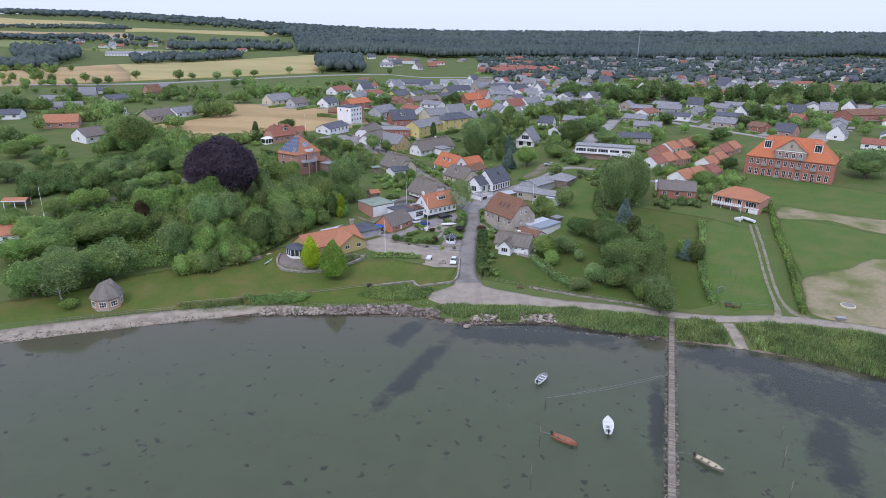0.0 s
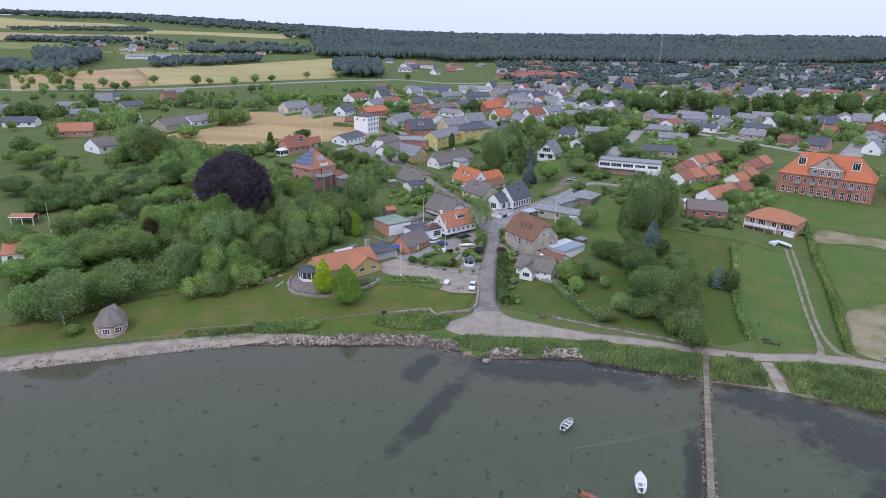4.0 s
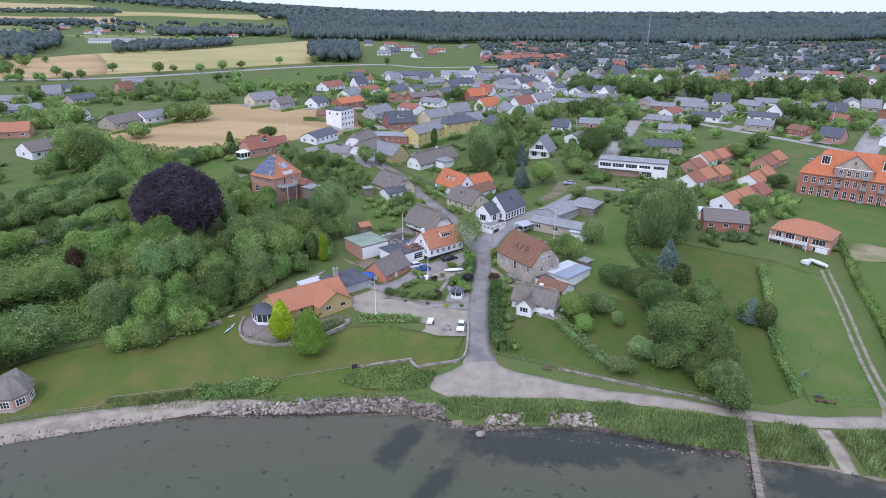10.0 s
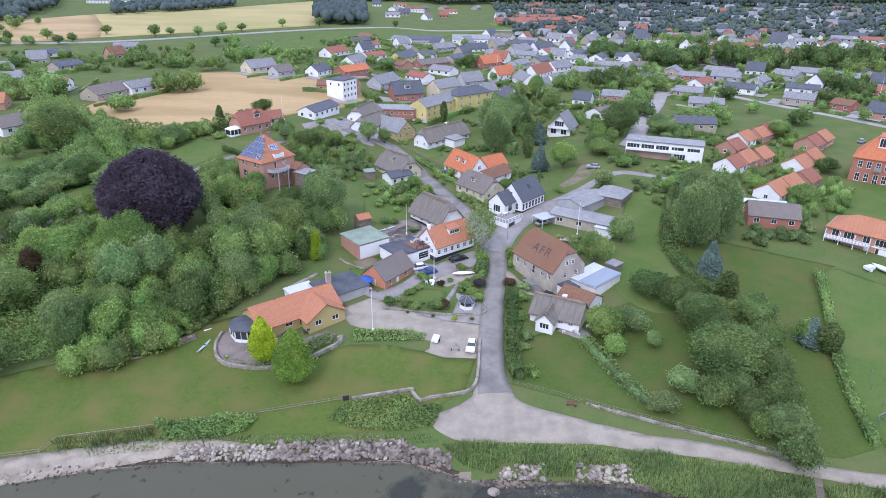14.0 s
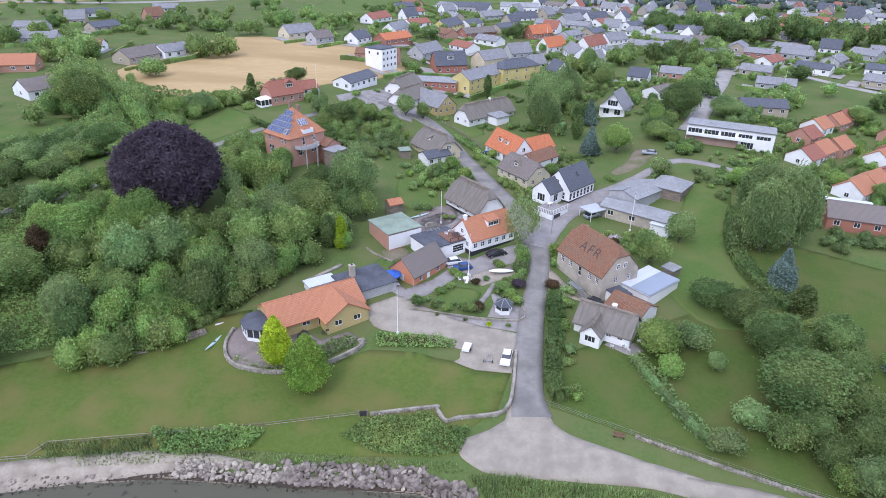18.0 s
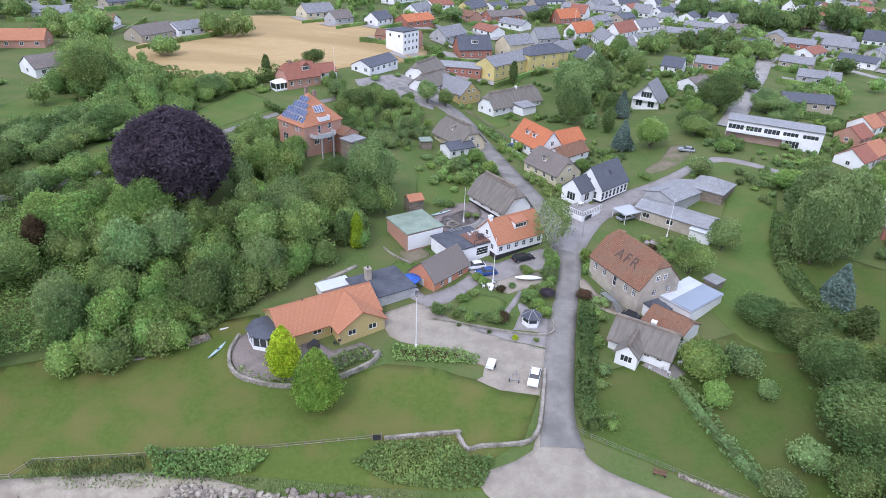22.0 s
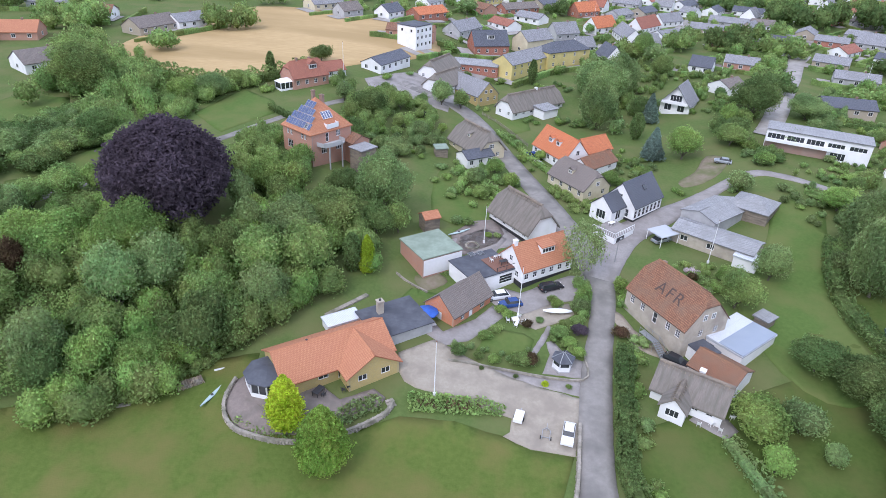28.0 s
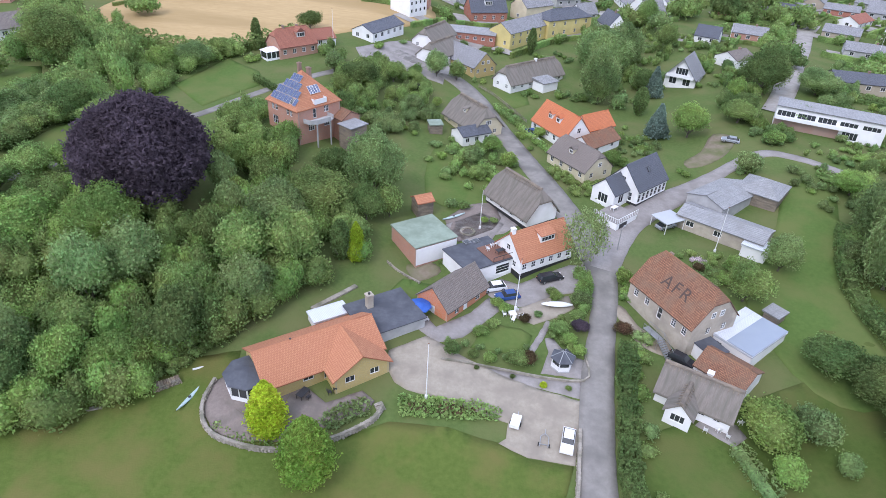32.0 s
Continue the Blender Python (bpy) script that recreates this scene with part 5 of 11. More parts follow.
house(82.8, 228.0, -14, 11.5, 4, 2.9, 0.1, RENDER_WHITE, SHEET_WHITE, "low white flat-roofed wing", z=10.8, name="outbuilding", kind="flat")
part("garage_door", Mesh().box(4.3, 7.3, -4.62, -4.52, 0.05, 2.3).box(4.4, 7.2, -4.65, -4.62, 0.7, 0.74).box(4.4, 7.2, -4.65, -4.62, 1.4, 1.44), PAINT_WHITE, bu_, "white garage door")
part("front_band", Mesh().box(2.6, 7.7, -4.6, -4.52, 2.45, 2.8), PAINT_WHITE, bu_)
# terraces of small red-roofed houses with white gables
for k, (x, y, l) in enumerate(((86.5, 262.0, 8), (93.5, 270.0, 8), (101.5, 276.5, 8), (95, 284, 8), (104, 297, 8), (112, 303, 8), (118, 309, 8), (90.5, 240.0, 8.5), (98, 247.5, 8.5), (106.5, 254.5, 8), (111, 268, 8), (118, 275, 8), (126, 291, 8), (133, 298, 8))):
    house(x, y, 43, l, 7.6, 2.5, 2.6, RENDER_WHITE if k in (0, 4, 7, 10) else BRICK_ROSE, TILE_ORANGE if k % 3 else TILE_RED, "small terraced house with red tiled roof and plain gable", group="terrace houses", wins={"l": [("at", 3.8, 0.8, 1.2, 1.2, 2, 1)], "f": [(2, 0.6, 1.3, 1.5, 2, 1)], "r": [("at", 3.8, 0.8, 1.2, 1.2, 2, 1)]}, simple=True)
# the white gabled house with a balcony
wg = house(38.9, 307.0, 65, 9.4, 9.0, 2.6, 5.4, RENDER_WHITE, TILE_GREY, "white gabled house with grey roof and balcony under the gable", wins={"l": [("at", 2.4, 0.3, 2.2, 2.1, 2, 1), ("at", 6.4, 0.3, 2.2, 2.1, 2, 1), ("at", 4.5, 3.3, 3.6, 2.0, 4, 1)]}, end=1.1)
part("balcony", Mesh().box(-6.0, -4.7, -4.0, 4.0, 2.6, 2.75).box(-6.02, -5.95, -4.0, 4.0, 2.75, 3.5), PAINT_WHITE, wg)
# three-storey white block
house(-54.0, 349.0, 62, 10, 9, 8.0, 0.05, RENDER_WHITE, FELT, "white three-storey block with flat roof and small square windows", kind="flat", wins={"f": [(4, 1.0, 0.9, 1.1, 1, 1), (4, 3.6, 0.9, 1.1, 1, 1), (4, 6.0, 0.9, 1.1, 1, 1)], "l": [(2, 6.0, 0.9, 1.0, 1, 1)]}, over=0.15, frames=STEEL_DARK)
house(-20.4, 255.2, 38, 8.0, 5.5, 2.4, 1.3, RENDER_WHITE, TILE_DARK, "low white annex with dark roof", wins={"f": [(3, 0.7, 1.1, 1.2, 2, 1)]}, name="annex")
house(-2.6, 296.2, 45, 6, 4.5, 2.3, 0.6, RENDER_WHITE, SHEET, "small white flat-roofed annex", name="annex", kind="flat")
# the grey sheet-roofed workshop and its sheds
house(33.0, 222.6, -32, 16.5, 7.0, 2.7, 1.0, RENDER_BEIGE, SHEET, "long low workshop with grey sheet roof", z=8.6, name="workshop", wins={"f": [(3, 0.9, 1.6, 1.2, 2, 1)]})
house(34.5, 233.0, 46, 13.0, 8.0, 3.0, 1.2, RENDER_GREY, SHEET, "workshop wing with weathered grey sheet roof", z=9.6, name="workshop")
house(43.6, 237.0, -32, 8.5, 9.0, 3.0, 1.9, WOOD, SHEET, "workshop end with gabled grey sheet roof", z=10.2, name="workshop", kind="hip")
house(37.5, 216.0, -32, 4.4, 3.6, 2.3, 0.08, PAINT_WHITE, SHEET_WHITE, "open garden porch with white sheet roof", z=8.3, name="porch", kind="flat")
cp = thing("carport", 22.4, 223.2, 36, "white flat-roofed carport on slender posts", "carport")
part("roof", Mesh().box(-2.6, 2.6, -2.2, 2.2, 2.2, 2.36), SHEET_WHITE, cp)
for px_, py_ in ((-2.4, -2), (2.4, -2), (-2.4, 2), (2.4, 2)):
    part("post", Mesh().box(px_ - 0.06, px_ + 0.06, py_ - 0.06, py_ + 0.06, -0.8, 2.2), PAINT_WHITE, cp)
house(-26.2, 218.0, 35, 3.4, 3.0, 2.1, 0.8, WOOD, TILE_ORANGE, "small wooden garden shed with orange roof", name="garden_shed", z=9.4)
house(-29.6, 256.5, 20, 3.2, 3.0, 2.1, 0.05, WOOD, FELT_GREEN, "small garden shelter with pale green roof", name="garden_shed", kind="flat")
house(35.9, 197.4, 45, 3.0, 2.3, 2.0, 0.1, WOOD, SHEET, "grey sheet-roofed garden shed", name="garden_shed", kind="flat", z=6.8)
sh = thing("open_shed", -132.0, 186.0, 8, "open shed with orange tiled roof on pale posts", "shed")
for k in (-3.1, 0, 3.1):
    for q in (-1.7, 1.7):
        part("post", Mesh().box(k - 0.09, k + 0.09, q - 0.09, q + 0.09, -0.6, 2.3), PAINT_WHITE, sh)
part("back_wall", Mesh().box(-3.1, 3.1, 1.6, 1.72, -0.5, 2.2), WOOD, sh)
part("fascia", Mesh().box(-3.5, 3.5, -2.25, -2.17, 2.15, 2.4), PAINT_WHITE, sh)
part("roof", roof_mesh(6.8, 4.2, 2.3, 0.7, over=0.1, end=0.1), TILE_ORANGE, sh)
# ---------------------------------------------------------------- the upper village
house(-20.9, 263.0, -50, 13.8, 8.5, 2.5, 4.5, RENDER_CREAM, THATCH, "thatched cottage with cream half-hipped gable", kind="half", over=0.6, end=0.5, thick=0.35, wins={"f": [(3, 0.8, 1.0, 1.1, 2, 2)], "r": [(2, 0.8, 1.0, 1.1, 2, 2), ("at", 4.2, 3.2, 1.6, 1.1, 3, 2)]}, dorm=[(0, 1.2, 0.9, -1, "shed")])
house(-7.6, 300.6, 47, 22.5, 7.5, 2.3, 3.9, RENDER_WHITE, THATCH, "long whitewashed farmhouse with dark thatched roof", kind="half", over=0.6, end=0.4, thick=0.35, wins={"f": [(7, 0.7, 1.0, 1.1, 2, 2)], "l": [(2, 0.7, 1.0, 1.1, 2, 2)]}, chim=[(2.0, 0, 0.9, 0.7, 0.7, 1)])
house(1.5, 262.6, -54, 13.8, 8.0, 2.8, 4.6, RENDER_WHITE, TILE_BRIGHT, "white house with bright orange roof and two dormers", wins={"f": [(5, 0.8, 1.1, 1.3, 2, 2)], "r": [(2, 0.8, 1.1, 1.3, 2, 2), ("at", 4.0, 3.6, 1.1, 1.3, 2, 2)]}, dorm=[(-1.6, 1.5, 1.3, -1, "gable"), (1.6, 1.5, 1.3, -1, "gable")])
house(9.8, 267.1, 42, 9.2, 6.5, 2.6, 2.8, RENDER_WHITE, TILE_BRIGHT, "low white side house with bright orange roof", wins={"f": [(2, 0.8, 1.1, 1.3, 2, 2)]})
house(10.0, 257.8, 49, 11.7, 6.0, 2.2, 2.0, RENDER_WHITE, TILE_OLD, "low annex with brown-red tiled roof", wins={"f": [(2, 0.8, 1.1, 1.1, 2, 1)]})
house(5.6, 245.0, -50, 12.6, 8.2, 2.5, 3.7, RENDER_CREAM, TILE_BROWN, "cream house with grey-brown tiled half-hipped roof", kind="half", clip=0.3, wins={"f": [(4, 0.8, 1.1, 1.2, 2, 2)], "r": [(2, 0.8, 1.0, 1.2, 2, 2), ("at", 4.1, 3.1, 1.0, 1.0, 2, 2)]}, dorm=[(-0.5, 1.4, 1.1, -1, "gable")])
house(-27.2, 308.2, -45, 17.1, 8.5, 2.6, 3.8, BRICK_YELLOW, TILE_GREY, "long house with grey roof and pale brick gable", wins={"f": [(6, 0.8, 1.1, 1.2, 2, 2)], "r": [(3, 0.8, 1.0, 1.2, 2, 2), ("at", 3.2, 3.2, 1.0, 1.1, 2, 2), ("at", 5.3, 3.2, 1.0, 1.1, 2, 2)]})
house(-36.1, 309.5, 65, 15.2, 8.0, 2.4, 3.6, RENDER_WHITE, THATCH, "grey thatched farm wing", kind="half", over=0.5, end=0.3, thick=0.35, wins={"f": [(3, 0.8, 1.0, 1.1, 2, 2)]})
house(-40.1, 322.2, 70, 15.8, 8.0, 2.4, 3.6, RENDER_WHITE, THATCH, "white house with grey thatched roof", kind="half", over=0.5, end=0.3, thick=0.35, wins={"f": [(3, 0.8, 1.0, 1.1, 2, 2)], "l": [(2, 0.8, 1.0, 1.1, 2, 2)]})
house(-28.4, 337.4, -4, 16.7, 9.0, 3.2, 1.2, BRICK_RED, SHEET, "long brick workshop with blue-grey sheet roof", wins={"f": [(6, 1.2, 1.2, 1.0, 2, 1)]})
house(-57.6, 315.4, 68, 17.5, 8.0, 2.5, 1.9, RENDER_WHITE, TILE_DARK, "white bungalow with dark blue roof", wins={"f": [(5, 0.7, 1.3, 1.3, 2, 1)], "l": [(2, 0.7, 1.2, 1.3, 2, 1)]})
house(-76.3, 286.3, 49, 11.9, 8.0, 3.0, 4.0, BRICK_ROSE, TILE_RED, "rose brick house with red hipped roof", kind="half", wins={"f": [(4, 0.9, 1.1, 1.3, 2, 2)], "r": [(2, 0.9, 1.0, 1.3, 2, 2), ("at", 4, 3.9, 1.0, 1.1, 2, 2)]}, dorm=[(1.6, 2.6, 1.5, -1, "gable")], chim=[(-2.5, 0, 0.9), (2.0, 0.3, 0.9)])
cs = thing("conservatory", -80.2, 279.6, 49, "white glazed conservatory before a red-roofed house", "conservatory")
part("base", Mesh().box(-2.2, 2.2, -1.8, 1.8, -0.6, 0.5), RENDER_WHITE, cs)
part("glazing", Mesh().box(-2.1, 2.1, -1.7, 1.7, 0.5, 2.3), GLASS, cs)
for px_ in (-2.1, -0.7, 0.7, 2.1):
    for py_ in (-1.72, 1.72):
        part("post", Mesh().box(px_ - 0.09, px_ + 0.09, py_ - 0.09, py_ + 0.09, 0.4, 2.3), PAINT_WHITE, cs)
part("roof", Mesh().add([(-2.4, -2.0, 2.3), (2.4, -2.0, 2.3), (2.4, 2.0, 2.3), (-2.4, 2.0, 2.3), (-1.0, 0, 3.3), (1.0, 0, 3.3)], [(0, 1, 5, 4), (1, 2, 5), (2, 3, 4, 5), (3, 0, 4), (3, 2, 1, 0)]), PAINT_WHITE, cs)
house(-70.8, 296.1, 45, 6.8, 6.0, 2.4, 2.2, RENDER_WHITE, TILE_RED, "white annex with red tiled roof", wins={"f": [(2, 0.9, 1.2, 1.2, 2, 1)]})
house(-11.0, 345.2, 57, 29.1, 9.0, 5.0, 2.8, RENDER_YELLOW, TILE_GREY, "long yellow two-storey house with grey roof", wins={"f": [(7, 0.9, 1.0, 1.4, 2, 2), (7, 3.3, 1.0, 1.2, 2, 2)], "l": [(2, 0.9, 1.0, 1.4, 2, 2)]})
house(2.7, 358.3, 42, 21.5, 9.0, 6.0, 2.8, RENDER_YELLOW, TILE_DARK, "yellow two-storey house with dark hipped roof", kind="hip", wins={"f": [(4, 0.9, 1.0, 1.4, 2, 2), (4, 3.9, 1.0, 1.4, 2, 2)]})
house(-26.9, 367.8, 23, 14.7, 10.0, 3.6, 5.0, BRICK_RED, TILE_DARK, "red house with a steep dark blue mansard roof", wins={"f": [(4, 0.9, 1.2, 1.4, 2, 2)]}, dorm=[(0, 3.0, 1.6, -1, "shed")])
house(-57.9, 362.6, 2, 19.2, 9.0, 2.8, 1.8, BRICK_ROSE, TILE_OLD, "long low brick building with brown-red roof", wins={"f": [(5, 0.9, 1.2, 1.2, 2, 1)]})
# ---------------------------------------------------------------- plants
rng = np.random.default_rng(7)


def within(x, y, outline):
    hit = False
    for (a, b), (c, d) in zip(outline, outline[1:] + outline[:1]):
        if (b > y) != (d > y) and x < a + (y - b) * (c - a) / (d - b):
            hit = not hit
    return hit


def ball(n):
    """Even points on a sphere."""
    k = np.arange(n) + 0.5
    ph = np.arccos(1 - 2 * k / n)
    th = np.pi * (1 + 5 ** 0.5) * k
    return np.stack([np.cos(th) * np.sin(ph), np.sin(th) * np.sin(ph), np.cos(ph)], 1)


def leaves(centres, normals, sizes, drop=0.0):
    """Folded sprays of leaves, one for each centre, as vertices and faces."""
    n = len(centres)
    nr = normals / (np.linalg.norm(normals, axis=1, keepdims=True) + 1e-9) + rng.normal(0, 1.05, (n, 3))
    nr /= np.linalg.norm(nr, axis=1, keepdims=True) + 1e-9
    a = np.cross(nr, rng.normal(0, 1, (n, 3)))
    if drop:
        a = a * (1 - drop) + np.array([0, 0, -1.0]) * drop
    a -= nr * (a * nr).sum(1, keepdims=True)
    a /= np.linalg.norm(a, axis=1, keepdims=True) + 1e-9
    b = np.cross(nr, a)
    s = sizes[:, None]
    long_ = 0.75 + drop
    v = np.stack([centres - a * s * long_, centres + b * s * 0.5 - nr * s * 0.18, centres + a * s * long_, centres - b * s * 0.5 - nr * s * 0.18], 1).reshape(-1, 3)
    i = np.arange(n) * 4
    f = np.concatenate([np.stack([i, i + 1, i + 2], 1), np.stack([i, i + 2, i + 3], 1)])
    return v, f


def sphere(level):
    b = bmesh.new()
    bmesh.ops.create_icosphere(b, subdivisions=level, radius=1)
    out = np.array([v.co[:] for v in b.verts]), np.array([[v.index for v in f.verts] for f in b.faces])
    b.free()
    return out


HEART = {k: sphere(k) for k in (2, 3, 4)}


def crown_mesh(name, material, r, h, base, count, size, boughs, shape="round", drop=0.0, core=0.86, deep=0.3, fine=0.18, ragged=0.05):
    """A crown of many leaf sprays over billowing boughs round a dense heart. base: where the crown begins."""
    hz = (h - base) / 2
    cz = base + hz
    squeeze = np.array([1, 1, 0.3 if drop > 0.4 else 1.0])

    def lobes(n, amp):
        d = ball(n) + rng.normal(0, 0.5 / math.sqrt(n), (n, 3))
        d /= np.linalg.norm(d, axis=1, keepdims=True)
        return d * squeeze, amp * rng.uniform(0.25, 1.0, n), 4.0 * (1.5 if drop > 0.4 else 1.0) * 1.35 / n

    uneven = 0.3 if shape == "round" and deep > 0.2 else 0.0
    broad, big, small = lobes(4, uneven), lobes(boughs, deep), lobes(boughs * 12, fine)

    def swell(d):
        """How far the crown reaches in each direction, and how its surface leans there."""
        out, lean = np.zeros(len(d)), np.zeros((len(d), 3))
        q = d * squeeze
        for (c, amp, wide), tilt in ((broad, 0.0), (big, 0.55), (small, 0.5)):
            far = (q ** 2).sum(1)[:, None] + (c ** 2).sum(1)[None] - 2 * q @ c.T
            up = amp[None] * np.clip(1 - far / wide, 0, 1) ** 0.7
            k = up.argmax(1)
            out += up[np.arange(len(d)), k]
            lean += (q - c[k]) / math.sqrt(wide) * tilt
        return 1 - 0.8 * (deep + fine) - 0.45 * uneven + out, lean

    def place(d, reach):
        if shape == "round":
            wide = np.where(d[:, 2] < 0, 1.0, 1.0 - 0.10 * d[:, 2])
            return d * reach[:, None] * np.stack([r * wide, r * wide, np.full(len(d), hz)], 1) + [0, 0, cz]
        t = (d[:, 2] + 1) / 2
        w = (1 - t) * 1.02 + 0.05 if shape == "cone" else np.minimum(1, 0.62 + 1.9 * t) * (1 - t ** 1.9) ** 0.85 + 0.03 if shape == "spire" else np.sin(np.pi * (0.10 + 0.87 * t)) ** 0.62
        a = np.arctan2(d[:, 1], d[:, 0])
        return np.stack([np.cos(a) * r * w * reach, np.sin(a) * r * w * reach, base + t * (h - base) * (0.9 + 0.1 * reach)], 1)

    d = ball(int(count * 1.25)) + rng.normal(0, 0.9 / math.sqrt(count), (int(count * 1.25), 3))
    d /= np.linalg.norm(d, axis=1, keepdims=True)
    d = d[rng.uniform(0, 1, len(d)) < np.clip(1.1 + 0.9 * d[:, 2], 0.25, 1)]
    reach, lean = swell(d)
    C = place(d, reach * (1 + rng.normal(0, ragged, len(d)) + 2.4 * ragged * (rng.uniform(0, 1, len(d)) > 0.9)))
    N = d / [r, r, hz] * min(r, hz) + lean + [0, 0, 0.2]
    v, f = leaves(C, N, size * rng.uniform(0.7, 1.3, len(d)), drop)
    nl = len(f)
    if core:
        kv, kf = HEART[4 if count > 6000 else 3 if count > 700 else 2]
        f = np.concatenate([f, kf + len(v)])
        v = np.concatenate([v, place(kv, swell(kv)[0] * core)])
    me = bpy.data.meshes.new(name)
    me.from_pydata(v.tolist(), [], f.tolist())
    me.materials.append(material)
    me.polygons.foreach_set("use_smooth", [False] * nl + [True] * (len(f) - nl))
    me.update()
    return me


def trunk_mesh(h, base, r, material, seed, limbs=5):
    g = random.Random(seed)
    m = Mesh()
    top = base + (h - base) * 0.55
    lean = (g.uniform(-0.3, 0.3), g.uniform(-0.3, 0.3))
    m.tube([((0, 0, -0.6), r * 1.5), ((0, 0, 0.3), r * 1.1), ((lean[0] * 0.4, lean[1] * 0.4, base * 0.7), r * 0.85), ((lean[0], lean[1], top), r * 0.3)], 8)
    for i in range(limbs):
        a = 2 * math.pi * i / limbs + g.uniform(-0.4, 0.4)
        z0 = base * g.uniform(0.6, 1.0)
        k = (h - base) * 0.3
        m.tube([((lean[0] * 0.4, lean[1] * 0.4, z0), r * 0.5), ((math.cos(a) * k * 0.5, math.sin(a) * k * 0.5, z0 + k * 0.6), r * 0.32), ((math.cos(a) * k * 1.1, math.sin(a) * k * 1.1, z0 + k * 1.5), r * 0.12)], 6)
    return m.data("trunk", material, True)


# models: kind -> (list of (crown, trunk), radius, height, label, colours)
MODELS = {}


def model(kind, n, r, h, base, count, size, boughs, mats, label, shape="round", drop=0.0, tr=0.22, bark=None, core=0.86, deep=0.27, fine=0.18, ragged=0.05):
    MODELS[kind] = ([(crown_mesh("crown", mats[0], r, h, base, count, size, boughs, shape, drop, core, deep, fine, ragged), trunk_mesh(h, base, tr, bark or BARK, i + len(kind))) for i in range(n)], r, h, label, mats)


model("B1", 3, 6.6, 15, 2.2, 5200, 0.31, 17, [LEAF, LEAF, LEAF_GREY], "tall broadleaf tree with a dense mid-green crown", tr=0.32)
model("B2", 5, 4.6, 9.6, 1.2, 2500, 0.30, 12, [LEAF, LEAF_LIGHT, LEAF, LEAF_DARK], "round broadleaf tree with a full green crown", deep=0.34, ragged=0.06)
model("B3", 3, 2.8, 5.2, 0.4, 900, 0.26, 9, [LEAF, LEAF_LIGHT, LEAF_GREY], "bushy green garden shrub", tr=0.12, deep=0.36, ragged=0.07)
model("B4", 5, 2.1, 3.3, 0.1, 165, 0.38, 6, [LEAF], "garden shrub", tr=0.08, deep=0.4, ragged=0.09)
model("T", 7, 3.2, 6.3, 0.3, 640, 0.33, 8, [LEAF], "dense thicket tree", tr=0.1, deep=0.4, ragged=0.08, core=0.9)
model("T2", 5, 3.2, 6.3, 0.3, 170, 0.60, 7, [LEAF], "distant thicket tree", tr=0.1, deep=0.4, ragged=0.09)
model("F", 6, 4.2, 8.9, 1.2, 185, 0.78, 8, [LEAF, LEAF_DARK, LEAF, LEAF_GREY], "round garden tree among distant houses", deep=0.4, ragged=0.08)
model("W", 3, 5.4, 14.6, 1.0, 6000, 0.27, 13, [LEAF_GREY, LEAF], "tall drooping willow-like tree with grey-green foliage", drop=0.6, tr=0.3, deep=0.32, fine=0.14, ragged=0.06)
model("C", 1, 10.9, 21.5, 0.4, 17000, 0.38, 30, [LEAF_COPPER], "huge copper beech with a dark purple domed crown", drop=0.3, tr=0.7, deep=0.12, fine=0.07, ragged=0.03)
model("C2", 1, 5, 12, 2, 1200, 0.6, 12, [LEAF_COPPER], "copper beech with dark purple crown")
model("K", 1, 2.3, 9, 0.3, 1500, 0.28, 12, [LEAF_DARK], "dark green upright conifer beside gardens", "column", 0.3, tr=0.15)
model("Y", 1, 2.0, 8, 0.2, 4200, 0.17, 14, [LEAF_YELLOW], "golden-yellow upright conifer by a patio", "spire", 0.2, tr=0.14, deep=0.2, fine=0.16, ragged=0.06)
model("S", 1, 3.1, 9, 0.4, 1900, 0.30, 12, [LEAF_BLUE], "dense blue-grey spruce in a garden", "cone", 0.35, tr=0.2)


def tree(kind, x, y, r, h):
    key = {"L": "B", "G": "B", "D": "B", "R": "B", "P": "B"}.get(kind, kind)
    if key == "B":
        far = math.hypot(x, y - 100)
        key = "F" if far > 260 else "B1" if r > 5.2 else "B2" if r > 3.3 else "B3"
    if key in ("B1", "B2") and x < -40 and y < 225:
        r *= 1.15
    variants, r0, h0, label, mats = MODELS[key]
    g = random.Random(int(x * 10) * 131 + int(y * 10))
    crown, trunk = g.choice(variants)
    material = {"L": LEAF_LIGHT, "G": LEAF_GREY, "D": LEAF_DARK, "R": LEAF_RUST, "P": LEAF_RUST}.get(kind, g.choice(mats))
    name = "shrub" if key == "B3" else "conifer" if key in "KYS" else "tree"
    label = {"L": "broadleaf tree with a light fresh-green crown", "G": "airy broadleaf tree with grey-green foliage", "D": "broadleaf tree with a dark green crown", "R": "small tree with reddish brown foliage", "P": "low shrub with pale reddish flowers"}.get(kind, label)
    t = thing(name, x, y, g.uniform(0, 360), label, "tree" if name != "shrub" else "shrub")
    t.matrix_basis = t.matrix_basis @ Matrix.Diagonal((r / r0, r / r0, h / h0, 1))
    part("trunk", trunk, None, t)
    c = part("crown", crown, None, t)
    if material is not mats[0]:
        c.material_slots[0].link = "OBJECT"
        c.material_slots[0].material = material
    return t


